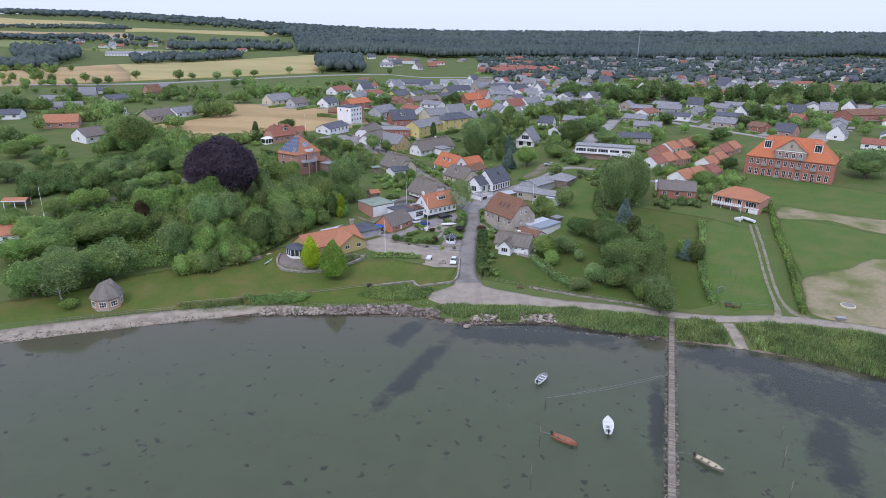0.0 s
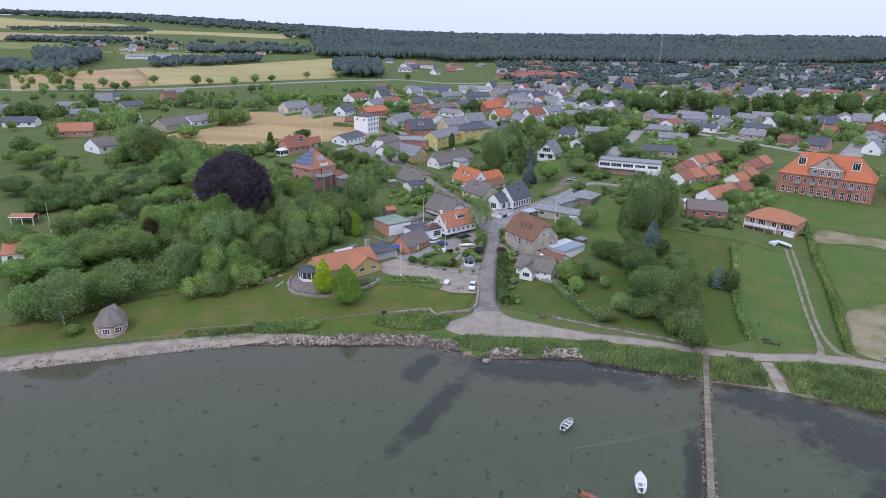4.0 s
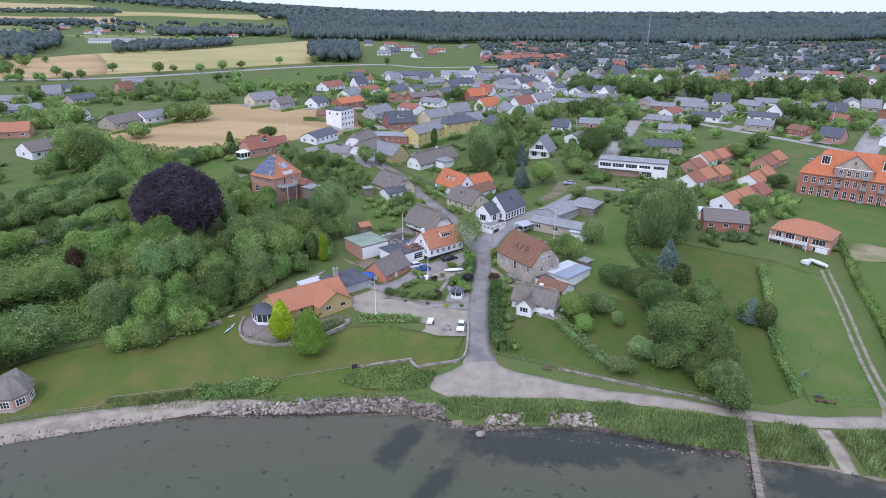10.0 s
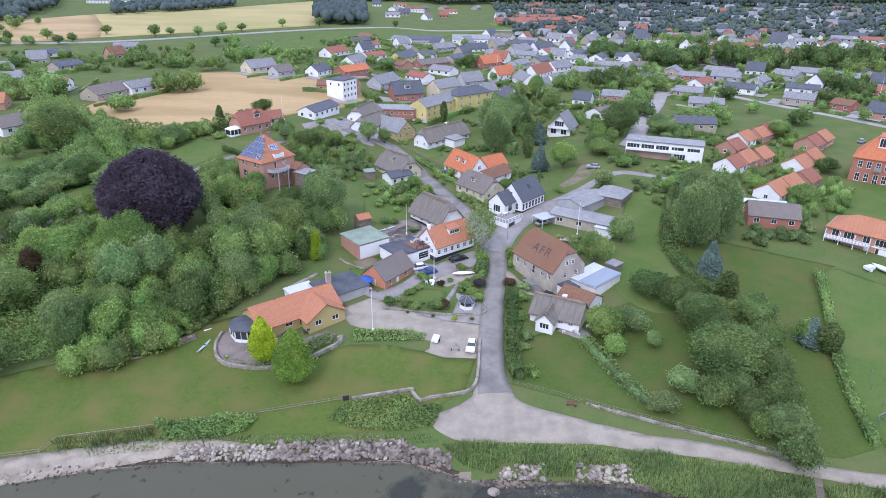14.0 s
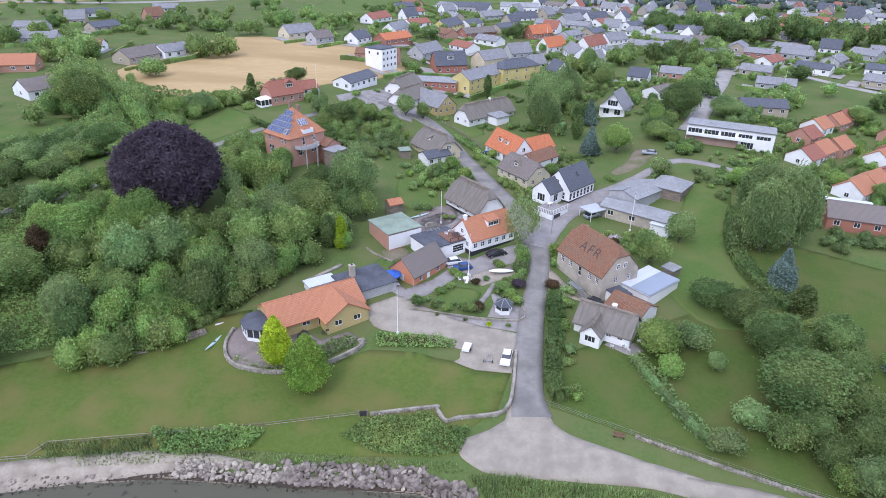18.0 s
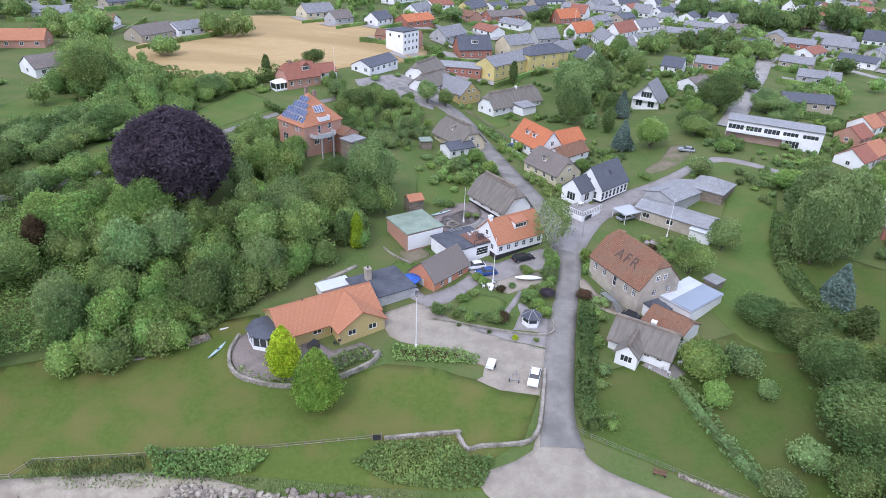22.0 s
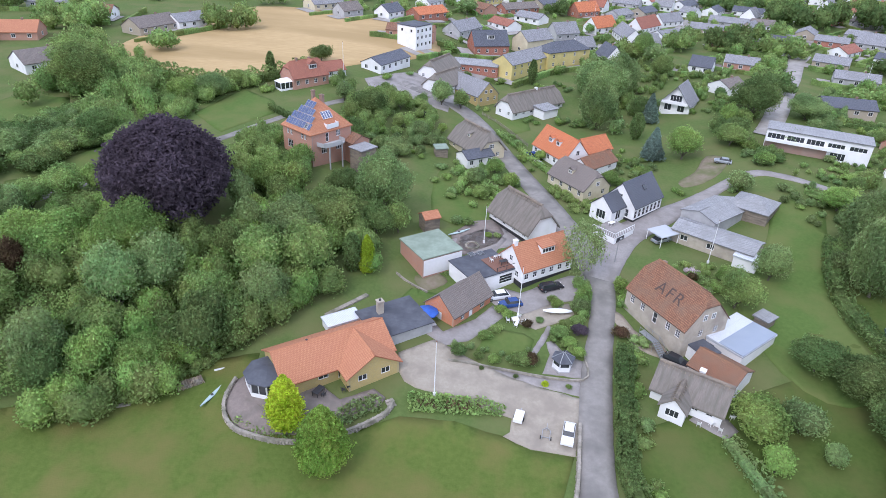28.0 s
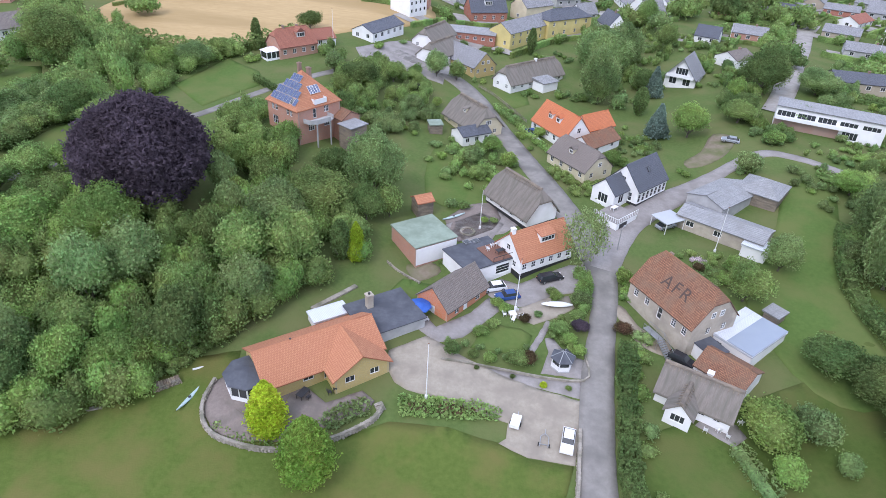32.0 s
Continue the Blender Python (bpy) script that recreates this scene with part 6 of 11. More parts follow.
def hedge(line, w, h, material=None, label="clipped green garden hedge", size=0.34, density=9, name="hedge", stuff=False, ragged=0.15):
    """A hedge along a line: a dense heart with leaf sprays on its faces."""
    pts = smooth_line([(x, y) for x, y in line], False, 4)
    m = Mesh()
    C, N = [], []
    for a, b in zip(pts, pts[1:]):
        ln = (b - a).length
        t = (b - a).normalized()
        s = Vector((-t.y, t.x))
        za, zb = gz(a.x, a.y), gz(b.x, b.y)
        q = [(p.x + s.x * k * w * 0.34, p.y + s.y * k * w * 0.34, z + hh) for p, z in ((a, za), (b, zb)) for k, hh in ((-1, -0.2), (1, -0.2), (1, h * 0.76), (-1, h * 0.76))]
        m.add(q, [(0, 4, 7, 3), (1, 2, 6, 5), (3, 7, 6, 2), (0, 3, 2, 1), (4, 5, 6, 7)])
        n = max(4, int(ln * (w + 2 * h) * density))
        u, side = rng.uniform(0, 1, n), rng.uniform(0, w + 2 * h, n)
        for i in range(n):
            p = a.lerp(b, u[i])
            z = za + (zb - za) * u[i]
            if side[i] < h:
                k, zz, nn = -0.5, side[i], (-s.x, -s.y, 0.4)
            elif side[i] < 2 * h:
                k, zz, nn = 0.5, side[i] - h, (s.x, s.y, 0.4)
            else:
                k, zz, nn = (side[i] - 2 * h) / w - 0.5, h, (0, 0, 1)
            j = ragged * (0.5 + noise.noise((p.x * 0.6, p.y * 0.6, 1.0)))
            C.append((p.x + s.x * k * w * (1 + j), p.y + s.y * k * w * (1 + j), z + zz * (1 + 1.2 * j)))
            N.append(nn)
    v, f = leaves(np.array(C), np.array(N, float), size * rng.uniform(0.7, 1.3, len(C)))
    off = len(m.v)
    m.v += [tuple(p) for p in v.tolist()]
    m.f += [tuple(off + i for i in t) for t in f.tolist()]
    m.m += [0] * len(f)
    m.uv += [None] * len(f)
    cx_, cy_ = pts[0].x, pts[0].y
    z0 = gz(cx_, cy_)
    m.v = [(x - cx_, y - cy_, z - z0) for x, y, z in m.v]
    ob = solid(name, m, material or LEAF, cx_, cy_, 0, label, "hedge")
    if stuff:
        tagged(ob, kind="stuff")
    return ob


def patch(name, outline, h, density, size, material, label, category="shrub", stuff=True, blade=False, lift=0.0):
    """A low cover of leaves or blades over an outline."""
    px, py = np.array([p[0] for p in outline]), np.array([p[1] for p in outline])
    area = abs(np.dot(px, np.roll(py, 1)) - np.dot(py, np.roll(px, 1))) / 2
    n = int(area * density)
    X, Y = rng.uniform(px.min(), px.max(), n * 4), rng.uniform(py.min(), py.max(), n * 4)
    inside = np.zeros(len(X), bool)
    for i in range(len(px)):
        j = (i + 1) % len(px)
        cut = (py[i] > Y) != (py[j] > Y)
        with np.errstate(divide="ignore", invalid="ignore"):
            xx = px[i] + (Y - py[i]) * (px[j] - px[i]) / (py[j] - py[i])
        inside ^= cut & (X < xx)
    X, Y = X[inside][:n], Y[inside][:n]
    n = len(X)
    Z = ground(X, Y)
    lump = np.array([noise.noise((x * 0.35, y * 0.35, 4.0)) for x, y in zip(X, Y)])
    H = h * (0.75 + 0.6 * lump) * rng.uniform(0.8, 1.15, n)
    if blade:
        a = rng.uniform(0, 2 * np.pi, n)
        dx, dy = np.cos(a) * size, np.sin(a) * size
        lx, ly = rng.normal(0, 0.25, n) * H, rng.normal(0, 0.25, n) * H
        v = np.stack([np.stack([X - dx, Y - dy, Z - 0.1], 1), np.stack([X + dx, Y + dy, Z - 0.1], 1), np.stack([X + lx + dx * 0.3, Y + ly + dy * 0.3, Z + H], 1), np.stack([X + lx - dx * 0.3, Y + ly - dy * 0.3, Z + H], 1)], 1).reshape(-1, 3)
        i = np.arange(n) * 4
        f = np.stack([i, i + 1, i + 2, i + 3], 1)
    else:
        c = np.stack([X, Y, Z + np.maximum(0.1, H) * rng.uniform(0.35, 1.0, n) + lift], 1)
        v, f = leaves(c, np.tile([0, 0, 1.0], (n, 1)), size * rng.uniform(0.7, 1.3, n))
    x0, y0 = float(px.mean()), float(py.mean())
    z0 = gz(x0, y0)
    me = bpy.data.meshes.new(name)
    me.from_pydata((v - [x0, y0, z0]).tolist(), [], f.tolist())
    me.materials.append(material)
    me.update()
    ob = solid(name, me, None, x0, y0, 0, label, category)
    if stuff:
        tagged(ob, kind="stuff")
    return ob


def grove(name, places, label, kind="F", material=None):
    """Garden trees among distant houses, past counting, as one mass."""
    V, Fs, SM, n = [], [], [], 0
    src = [(np.array([v.co[:] for v in c.vertices]), np.array([p.vertices[:] for p in c.polygons]), [p.use_smooth for p in c.polygons]) for c, _ in MODELS[kind][0]]
    r0, h0 = MODELS[kind][1:3]
    g = random.Random(len(places))
    for x, y, r, h in places:
        v, f, sm = g.choice(src)
        SM += sm
        a = g.uniform(0, 6.28)
        ca, sa = math.cos(a), math.sin(a)
        q = v * [r / r0, r / r0, h / h0]
        V.append(np.stack([q[:, 0] * ca - q[:, 1] * sa + x, q[:, 0] * sa + q[:, 1] * ca + y, q[:, 2] + gz(x, y) - 0.1 * h], 1))
        Fs.append(f + n)
        n += len(v)
    x0, y0 = places[0][0], places[0][1]
    z0 = gz(x0, y0)
    me = bpy.data.meshes.new(name)
    me.from_pydata((np.concatenate(V) - [x0, y0, z0]).tolist(), [], np.concatenate(Fs).tolist())
    me.materials.append(material or LEAF)
    me.polygons.foreach_set("use_smooth", SM)
    me.update()
    return tagged(solid(name, me, None, x0, y0, 0, label, "trees"), kind="stuff")
# ---------------------------------------------------------------- trees in their places: kind, x, y, crown radius, height
tree("C", -74.2, 202.9, 11.6, 20.0)
tree("B", -128.7, 258.0, 8.5, 15.0)
tree("B", -113.4, 259.5, 4.8, 9.0)
tree("B", -102.4, 261.2, 4.8, 7.0)
tree("B", -96.7, 267.0, 5.3, 7.0)
tree("B", -93.9, 277.3, 4.3, 5.4)
tree("B", -105.0, 228.8, 4.8, 9.0)
tree("G", -117.8, 216.0, 4.1, 7.0)
tree("G", -62.4, 208.3, 3.1, 10.0)
tree("L", -59.8, 214.9, 3.6, 10.0)
tree("L", -54.6, 215.1, 3.3, 9.0)
tree("B", -93.1, 187.7, 4.1, 9.0)
tree("B", -88.1, 188.6, 4.8, 9.0)
tree("B", -101.5, 194.8, 3.1, 8.0)
tree("L", -74.9, 190.8, 5.5, 13.0)
tree("G", -71.6, 179.2, 4.6, 14.0)
tree("G", -67.4, 185.0, 5.0, 12.0)
tree("R", -92.3, 182.4, 2.7, 8.0)
tree("B", -49.4, 200.5, 5.3, 12.0)
tree("B", -51.6, 191.5, 4.8, 12.0)
tree("B", -44.7, 194.4, 4.7, 12.0)
tree("B", -57.0, 182.8, 3.4, 9.0)
tree("B", -55.1, 174.7, 4.2, 12.0)
tree("G", -48.3, 184.1, 4.0, 10.0)
tree("B", -59.2, 194.8, 3.0, 9.0)
tree("B", -70.0, 172.4, 3.9, 9.0)
tree("L", -64.5, 173.4, 3.2, 8.0)
tree("B", -67.7, 166.3, 3.5, 10.0)
tree("B", -62.2, 168.6, 3.4, 8.0)
tree("G", -76.0, 165.7, 4.2, 12.0)
tree("B", -73.5, 163.5, 3.4, 10.0)
tree("L", -68.1, 165.9, 3.0, 9.0)
tree("L", -58.8, 169.7, 2.4, 7.0)
tree("B", -51.3, 177.9, 3.1, 8.0)
tree("B", -46.8, 187.0, 2.3, 6.0)
tree("B", -58.3, 202.2, 3.3, 9.0)
tree("L", -54.9, 208.3, 2.5, 7.0)
tree("G", -36.4, 219.3, 6.0, 15.0)
tree("B", -45.3, 209.2, 6.3, 9.0)
tree("B", -55.4, 212.0, 3.4, 8.0)
tree("L", -58.2, 205.4, 2.9, 7.0)
tree("D", -45.5, 222.9, 3.4, 7.0)
tree("K", -37.6, 199.2, 1.9, 8.0)
tree("Y", -34.8, 199.6, 1.9, 8.0)
tree("B", -36.0, 211.5, 3.5, 8.0)
tree("B", -32.1, 214.3, 2.8, 7.0)
tree("D", -50.0, 248.2, 3.0, 8.0)
tree("B", -51.7, 270.1, 5.2, 8.0)
tree("B", -45.4, 281.0, 3.5, 6.0)
tree("G", -60.9, 276.0, 3.2, 6.0)
tree("G", -35.0, 293.9, 3.8, 8.0)
tree("B", -29.0, 294.7, 3.1, 6.0)
tree("B", -78.8, 310.4, 4.1, 6.0)
tree("K", -87.9, 288.9, 1.6, 8.0)
tree("B", -57.7, 243.7, 2.8, 5.0)
tree("L", -57.5, 228.9, 2.9, 6.0)
tree("B", -63.3, 218.0, 3.1, 7.0)
tree("G", -36.8, 265.2, 2.7, 5.0)
tree("L", -31.5, 272.2, 1.6, 3.0)
tree("K", -7.7, 327.7, 1.7, 9.0)
tree("W", 22.6, 321.7, 5.7, 14.0)
tree("W", 12.4, 288.0, 5.6, 15.0)
tree("S", 28.9, 297.5, 3.5, 9.0)
tree("K", 23.4, 282.6, 2.2, 8.0)
tree("B", 37.9, 339.1, 4.1, 9.0)
tree("W", 35.4, 373.1, 4.3, 10.0)
tree("B", -18.7, 241.5, 2.9, 5.0)
tree("L", -14.7, 249.5, 2.8, 4.0)
tree("B", -10.5, 241.7, 2.3, 4.0)
tree("B", 23.6, 309.0, 3.1, 6.0)
tree("L", 4.4, 259.3, 1.5, 3.0)
tree("B", 1.0, 266.2, 2.2, 4.0)
tree("B", -3.5, 261.2, 2.0, 3.0)
tree("B", -17.0, 234.3, 2.2, 4.0)
tree("B", -30.1, 319.6, 2.4, 5.0)
tree("B", 32.1, 201.7, 3.9, 8.0)
tree("G", 40.5, 211.5, 3.7, 8.0)
tree("B", 61.9, 226.2, 4.7, 10.0)
tree("W", 57.5, 209.0, 5.0, 17.0)
tree("B", 48.6, 279.3, 4.6, 6.5)
tree("B", 33.8, 268.0, 4.8, 9.0)
tree("B", 51.4, 271.4, 2.3, 3.0)
tree("B", 52.6, 262.3, 2.8, 3.5)
tree("B", 49.7, 291.3, 3.0, 7.0)
tree("B", 13.6, 248.9, 2.4, 4.0)
tree("B", 62.5, 275.1, 4.3, 6.0)
tree("B", 26.3, 300.4, 3.7, 8.0)
tree("G", 54.1, 215.9, 2.3, 5.0)
tree("B", 42.7, 246.7, 2.8, 6.0)
tree("L", 32.0, 210.6, 1.5, 3.0)
tree("P", 26.0, 209.1, 1.2, 2.0)
tree("L", 12.0, 202.8, 1.6, 3.0)
tree("W", 61.0, 220.0, 5.4, 15.0)
tree("W", 64.4, 211.5, 5.0, 18.0)
tree("S", 56.8, 194.4, 3.8, 9.0)
tree("K", 57.4, 185.0, 2.5, 7.0)
tree("S", 68.4, 170.0, 3.0, 6.0)
tree("K", 70.4, 167.4, 2.4, 6.5)
tree("B", 67.7, 170.9, 2.5, 5.0)
tree("B", 97.6, 236.1, 5.3, 6.6)
tree("B", 62.3, 240.0, 4.4, 6.0)
tree("S", 26.2, 268.5, 3.8, 9.0)
tree("D", 58.8, 297.7, 7.4, 13.0)
tree("W", 15.8, 316.6, 8.3, 13.0)
tree("B", 38.4, 362.0, 4.8, 8.0)
tree("B", -42.7, 429.8, 5.8, 8.0)
tree("B", 16.3, 347.0, 5.1, 7.0)
tree("B", 47.1, 274.7, 4.7, 5.9)
tree("B", 74.8, 300.8, 6.1, 7.6)
tree("B", 87.7, 244.3, 3.4, 5.0)
tree("B", 71.6, 230.2, 3.2, 4.0)
tree("B", 119.4, 266.1, 4.2, 5.2)
tree("B", 137.9, 324.2, 5.9, 7.4)
tree("B", 74.6, 281.9, 4.1, 5.1)
tree("B", -93.0, 452.7, 5.5, 7.0)
tree("B", -102.2, 142.6, 5.1, 10.0)
tree("G", -95.8, 146.7, 5.6, 12.0)
tree("G", -87.4, 154.8, 4.7, 11.0)
tree("B", -90.0, 152.4, 5.4, 10.0)
tree("B", -108.6, 163.1, 6.5, 9.0)
tree("B", -103.0, 170.2, 7.2, 9.0)
tree("B", -94.1, 173.5, 6.5, 9.0)
tree("B", -114.5, 157.3, 5.1, 8.0)
tree("B", -116.4, 168.6, 5.4, 8.0)
tree("B", -125.1, 172.4, 4.9, 7.0)
tree("B", -140.5, 271.7, 7.3, 12.0)
tree("B", -147.8, 225.9, 4.5, 5.7)
tree("B", -167.5, 242.5, 5.7, 7.1)
tree("B", -148.6, 207.2, 5.3, 7.0)
tree("B", -170.7, 258.1, 4.7, 5.8)
tree("B", -94.2, 223.7, 5.3, 6.6)
tree("B", -313.1, 510.9, 4.0, 8.0)
tree("B", -295.0, 525.3, 4.1, 8.0)
tree("B", -271.3, 499.2, 4.4, 7.0)
tree("B", -268.2, 510.3, 3.6, 7.0)
tree("B", -269.5, 558.9, 4.4, 8.0)
tree("B", -229.7, 552.1, 5.3, 10.0)
tree("B", -223.4, 565.0, 3.4, 6.0)
tree("B", -200.2, 560.9, 4.4, 8.0)
tree("B", -188.7, 580.3, 4.5, 9.0)
tree("B", -178.7, 597.2, 4.1, 7.0)
tree("B", -155.6, 634.9, 3.8, 8.0)
tree("B", -125.1, 642.4, 4.4, 8.0)
tree("B", -80.7, 475.4, 5.8, 9.0)
tree("B", -95.5, 429.2, 6.0, 9.0)
tree("B", -59.2, 649.5, 3.4, 7.0)
tree("B", -165.9, 501.2, 4.4, 7.0)
tree("B", -146.2, 479.3, 4.2, 7.0)
tree("B", 167.3, 250.5, 9.0, 11.3)
tree("B", 126.2, 371.2, 5.2, 6.5)
tree("B", 122.1, 306.7, 5.5, 6.8)
tree("B", 167.2, 360.7, 5.7, 7.2)
tree("D", 48.4, 161.7, 7.9, 10.0)
tree("D", 48.2, 173.6, 5.8, 9.0)
tree("D", 58.5, 173.7, 4.8, 9.0)
tree("D", 57.8, 166.5, 4.2, 8.0)
tree("D", 55.9, 158.5, 4.1, 8.0)
tree("D", 54.1, 150.9, 4.0, 8.0)
tree("G", 52.0, 143.6, 3.9, 8.0)
tree("D", 51.9, 139.2, 3.3, 7.0)
tree("L", 49.0, 145.3, 2.5, 5.0)
tree("D", 49.1, 149.6, 3.5, 6.0)
tree("G", 39.5, 156.0, 3.2, 6.0)
tree("L", 29.0, 172.6, 4.7, 7.0)
tree("G", 34.9, 174.2, 3.2, 6.0)
tree("B", 29.8, 166.8, 2.6, 5.0)
tree("G", 34.7, 151.4, 2.7, 4.0)
tree("G", 38.0, 169.2, 1.9, 4.0)
tree("D", 47.3, 154.2, 3.6, 7.0)
tree("B", 43.8, 152.8, 3.1, 6.0)
tree("D", 46.5, 182.5, 5.4, 7.0)
tree("D", 41.2, 187.3, 4.7, 6.0)
CLUMPS = []
CLUMPS.append((28, 370, 6.9, 10))
CLUMPS.append((94, 393, 11.1, 14))
CLUMPS.append((54, 389, 8.1, 10))
CLUMPS.append((105, 517, 23.5, 29))
CLUMPS.append((167, 565, 21.5, 27))
CLUMPS.append((3, 457, 7.6, 10))
CLUMPS.append((73, 325, 7.1, 9))
CLUMPS.append((191, 388, 8.6, 11))
CLUMPS.append((226, 441, 13.1, 16))
CLUMPS.append((105, 326, 6.7, 8))
CLUMPS.append((-120, 474, 7.9, 10))
CLUMPS.append((-160, 508, 7.8, 10))
CLUMPS.append((-187, 271, 7.3, 9))
CLUMPS.append((-239, 349, 10.5, 13))
CLUMPS.append((-226, 349, 7.4, 12))
CLUMPS.append((-178, 330, 11.0, 15))
CLUMPS.append((-189, 338, 11.9, 15))
CLUMPS.append((-157, 296, 6.9, 9))
CLUMPS.append((-127, 348, 11.6, 15))
CLUMPS.append((-135, 306, 6.6, 8))
CLUMPS.append((-155, 408, 7.2, 9))
CLUMPS.append((-132, 401, 7.0, 9))
CLUMPS.append((-126, 431, 9.0, 11))
CLUMPS.append((-175, 412, 7.2, 9))
CLUMPS.append((76, 402, 12.7, 16))
CLUMPS.append((97, 421, 9.2, 12))
CLUMPS.append((61, 411, 6.5, 10))
CLUMPS.append((131, 520, 20.3, 25))
CLUMPS.append((183, 522, 18.1, 23))
CLUMPS.append((178, 448, 9.4, 12))
CLUMPS.append((193, 405, 10.6, 13))
CLUMPS.append((165, 273, 6.4, 9))
CLUMPS.append((187, 273, 7.3, 9))
# ---------------------------------------------------------------- the far village, fields and woods
def far_house(x, y, rot, L, W, eave, rise, wall, roof, label, kind="gable"):
    n = max(2, int(L / 4))
    return house(x, y, rot, L, W, eave, rise, wall, roof, label, kind, wins={"f": [(n, 0.8, 1.4, 1.3, 2, 1)], "l": [("at", W / 2, 0.8, 1.3, 1.3, 2, 1)], "r": [("at", W / 2, 0.8, 1.3, 1.3, 2, 1)]}, simple=True,
                 chim=[(L * 0.15, 0.0, 0.7)] if L > 9 else (), group="village houses")


far_house(-58, 402, 52, 18, 9, 2.5, 2.5, BRICK_RED, TILE_BRIGHT, "red-brick house with orange tiled roof among gardens")
far_house(-40, 389, 63, 18, 9, 2.5, 3.5, RENDER_GREY, TILE_GREY, "grey house with grey tiled roof among gardens")
far_house(-9, 378, 46, 15, 9, 5, 3.4, RENDER_CREAM, TILE_GREY, "cream house with grey tiled roof among gardens")
far_house(4, 404, 37, 13, 8, 2.8, 4.2, RENDER_GREY, TILE_GREY, "grey house with grey tiled roof among gardens")
far_house(-19, 460, 40, 22, 9, 2.5, 2.5, BRICK_RED, TILE_BROWN, "red-brick house with brown tiled roof among gardens")
far_house(16, 463, 43, 16, 8, 2.8, 4.2, BRICK_RED, TILE_BRIGHT, "red-brick house with orange tiled roof among gardens")
far_house(22, 424, 47, 15, 8, 2.8, 4.2, RENDER_WHITE, TILE_BRIGHT, "white house with orange tiled roof among gardens")
far_house(22, 367, -71, 11, 7, 2.8, 4.2, RENDER_WHITE, TILE_DARK, "white house with dark blue-grey tiled roof among gardens")
far_house(12, 382, 36, 9, 7, 2.5, 3.5, RENDER_WHITE, TILE_GREY, "white house with grey tiled roof among gardens")
far_house(33, 407, -81, 22, 8, 2.8, 3.7, RENDER_WHITE, TILE_GREY, "white house with grey tiled roof among gardens")
far_house(43, 430, 56, 20, 8, 2.8, 4.2, RENDER_WHITE, TILE_RED, "white house with red tiled roof among gardens")
far_house(57, 450, 42, 16, 8, 2.5, 3.5, RENDER_WHITE, TILE_GREY, "white house with grey tiled roof among gardens")
far_house(39, 387, 28, 9, 8, 2.8, 4.2, RENDER_WHITE, TILE_GREY, "white house with grey tiled roof among gardens")
far_house(54, 350, -22, 8, 8, 2.5, 3.0, RENDER_WHITE, TILE_DARK, "white house with dark blue-grey tiled roof among gardens")
far_house(57, 324, 44, 10, 8, 2.5, 2.0, RENDER_WHITE, TILE_BROWN, "white house with brown tiled roof among gardens")
far_house(-107, 402, 50, 16, 10, 2.5, 3.5, RENDER_CREAM, TILE_GREY, "cream house with grey tiled roof among gardens")
far_house(-92, 390, 56, 11, 8, 2.5, 3.0, RENDER_GREY, TILE_BROWN, "grey house with brown tiled roof among gardens")
far_house(-74, 394, 67, 12, 8, 2.5, 3.0, RENDER_WHITE, TILE_DARK, "white house with dark blue-grey tiled roof among gardens")
far_house(-79, 465, 64, 19, 9, 2.5, 3.0, RENDER_WHITE, TILE_RED, "white house with red tiled roof among gardens")
far_house(-61, 430, 72, 18, 8, 2.5, 3.0, RENDER_WHITE, TILE_GREY, "white house with grey tiled roof among gardens")
far_house(-37, 474, 67, 22, 9, 2.5, 3.5, RENDER_YELLOW, TILE_DARK, "yellow house with dark blue-grey tiled roof among gardens")
far_house(-14, 532, 43, 18, 9, 2.5, 3.0, RENDER_GREY, TILE_GREY, "grey house with grey tiled roof among gardens")
far_house(9, 527, 29, 16, 9, 2.5, 3.5, RENDER_WHITE, TILE_DARK, "white house with dark blue-grey tiled roof among gardens")
far_house(39, 522, 55, 22, 9, 2.5, 3.5, RENDER_GREY, TILE_GREY, "grey house with grey tiled roof among gardens")
far_house(57, 538, 39, 18, 8, 2.5, 3.5, RENDER_WHITE, TILE_DARK, "white house with dark blue-grey tiled roof among gardens")
far_house(92, 316, -3, 16, 9, 2.5, 2.1, BRICK_PALE, TILE_DARK, "yellow-brick house with dark blue-grey tiled roof among gardens")
far_house(111, 356, -18, 15, 9, 2.5, 2.1, RENDER_GREY, TILE_GREY, "grey house with grey tiled roof among gardens")
far_house(111, 380, -27, 13, 9, 2.5, 2.1, BRICK_PALE, TILE_GREY, "yellow-brick house with grey tiled roof among gardens")
far_house(126, 422, -23, 14, 9, 2.5, 1.9, BRICK_RED, TILE_GREY, "red-brick house with grey tiled roof among gardens")
far_house(148, 438, -42, 18, 9, 2.5, 1.9, RENDER_GREY, TILE_GREY, "grey house with grey tiled roof among gardens")
far_house(139, 388, -36, 15, 9, 2.5, 1.9, RENDER_WHITE, TILE_DARK, "white house with dark blue-grey tiled roof among gardens")
far_house(89, 457, -21, 19, 9, 2.5, 2.1, RENDER_GREY, TILE_GREY, "grey house with grey tiled roof among gardens")
far_house(105, 456, -13, 11, 9, 2.5, 2.1, RENDER_GREY, TILE_BROWN, "grey house with brown tiled roof among gardens")
far_house(144, 487, -50, 20, 9, 2.5, 2.5, BRICK_RED, TILE_OLD, "red-brick house with weathered red tiled roof among gardens")
far_house(128, 490, -44, 14, 9, 2.5, 2.5, RENDER_WHITE, TILE_GREY, "white house with grey tiled roof among gardens")
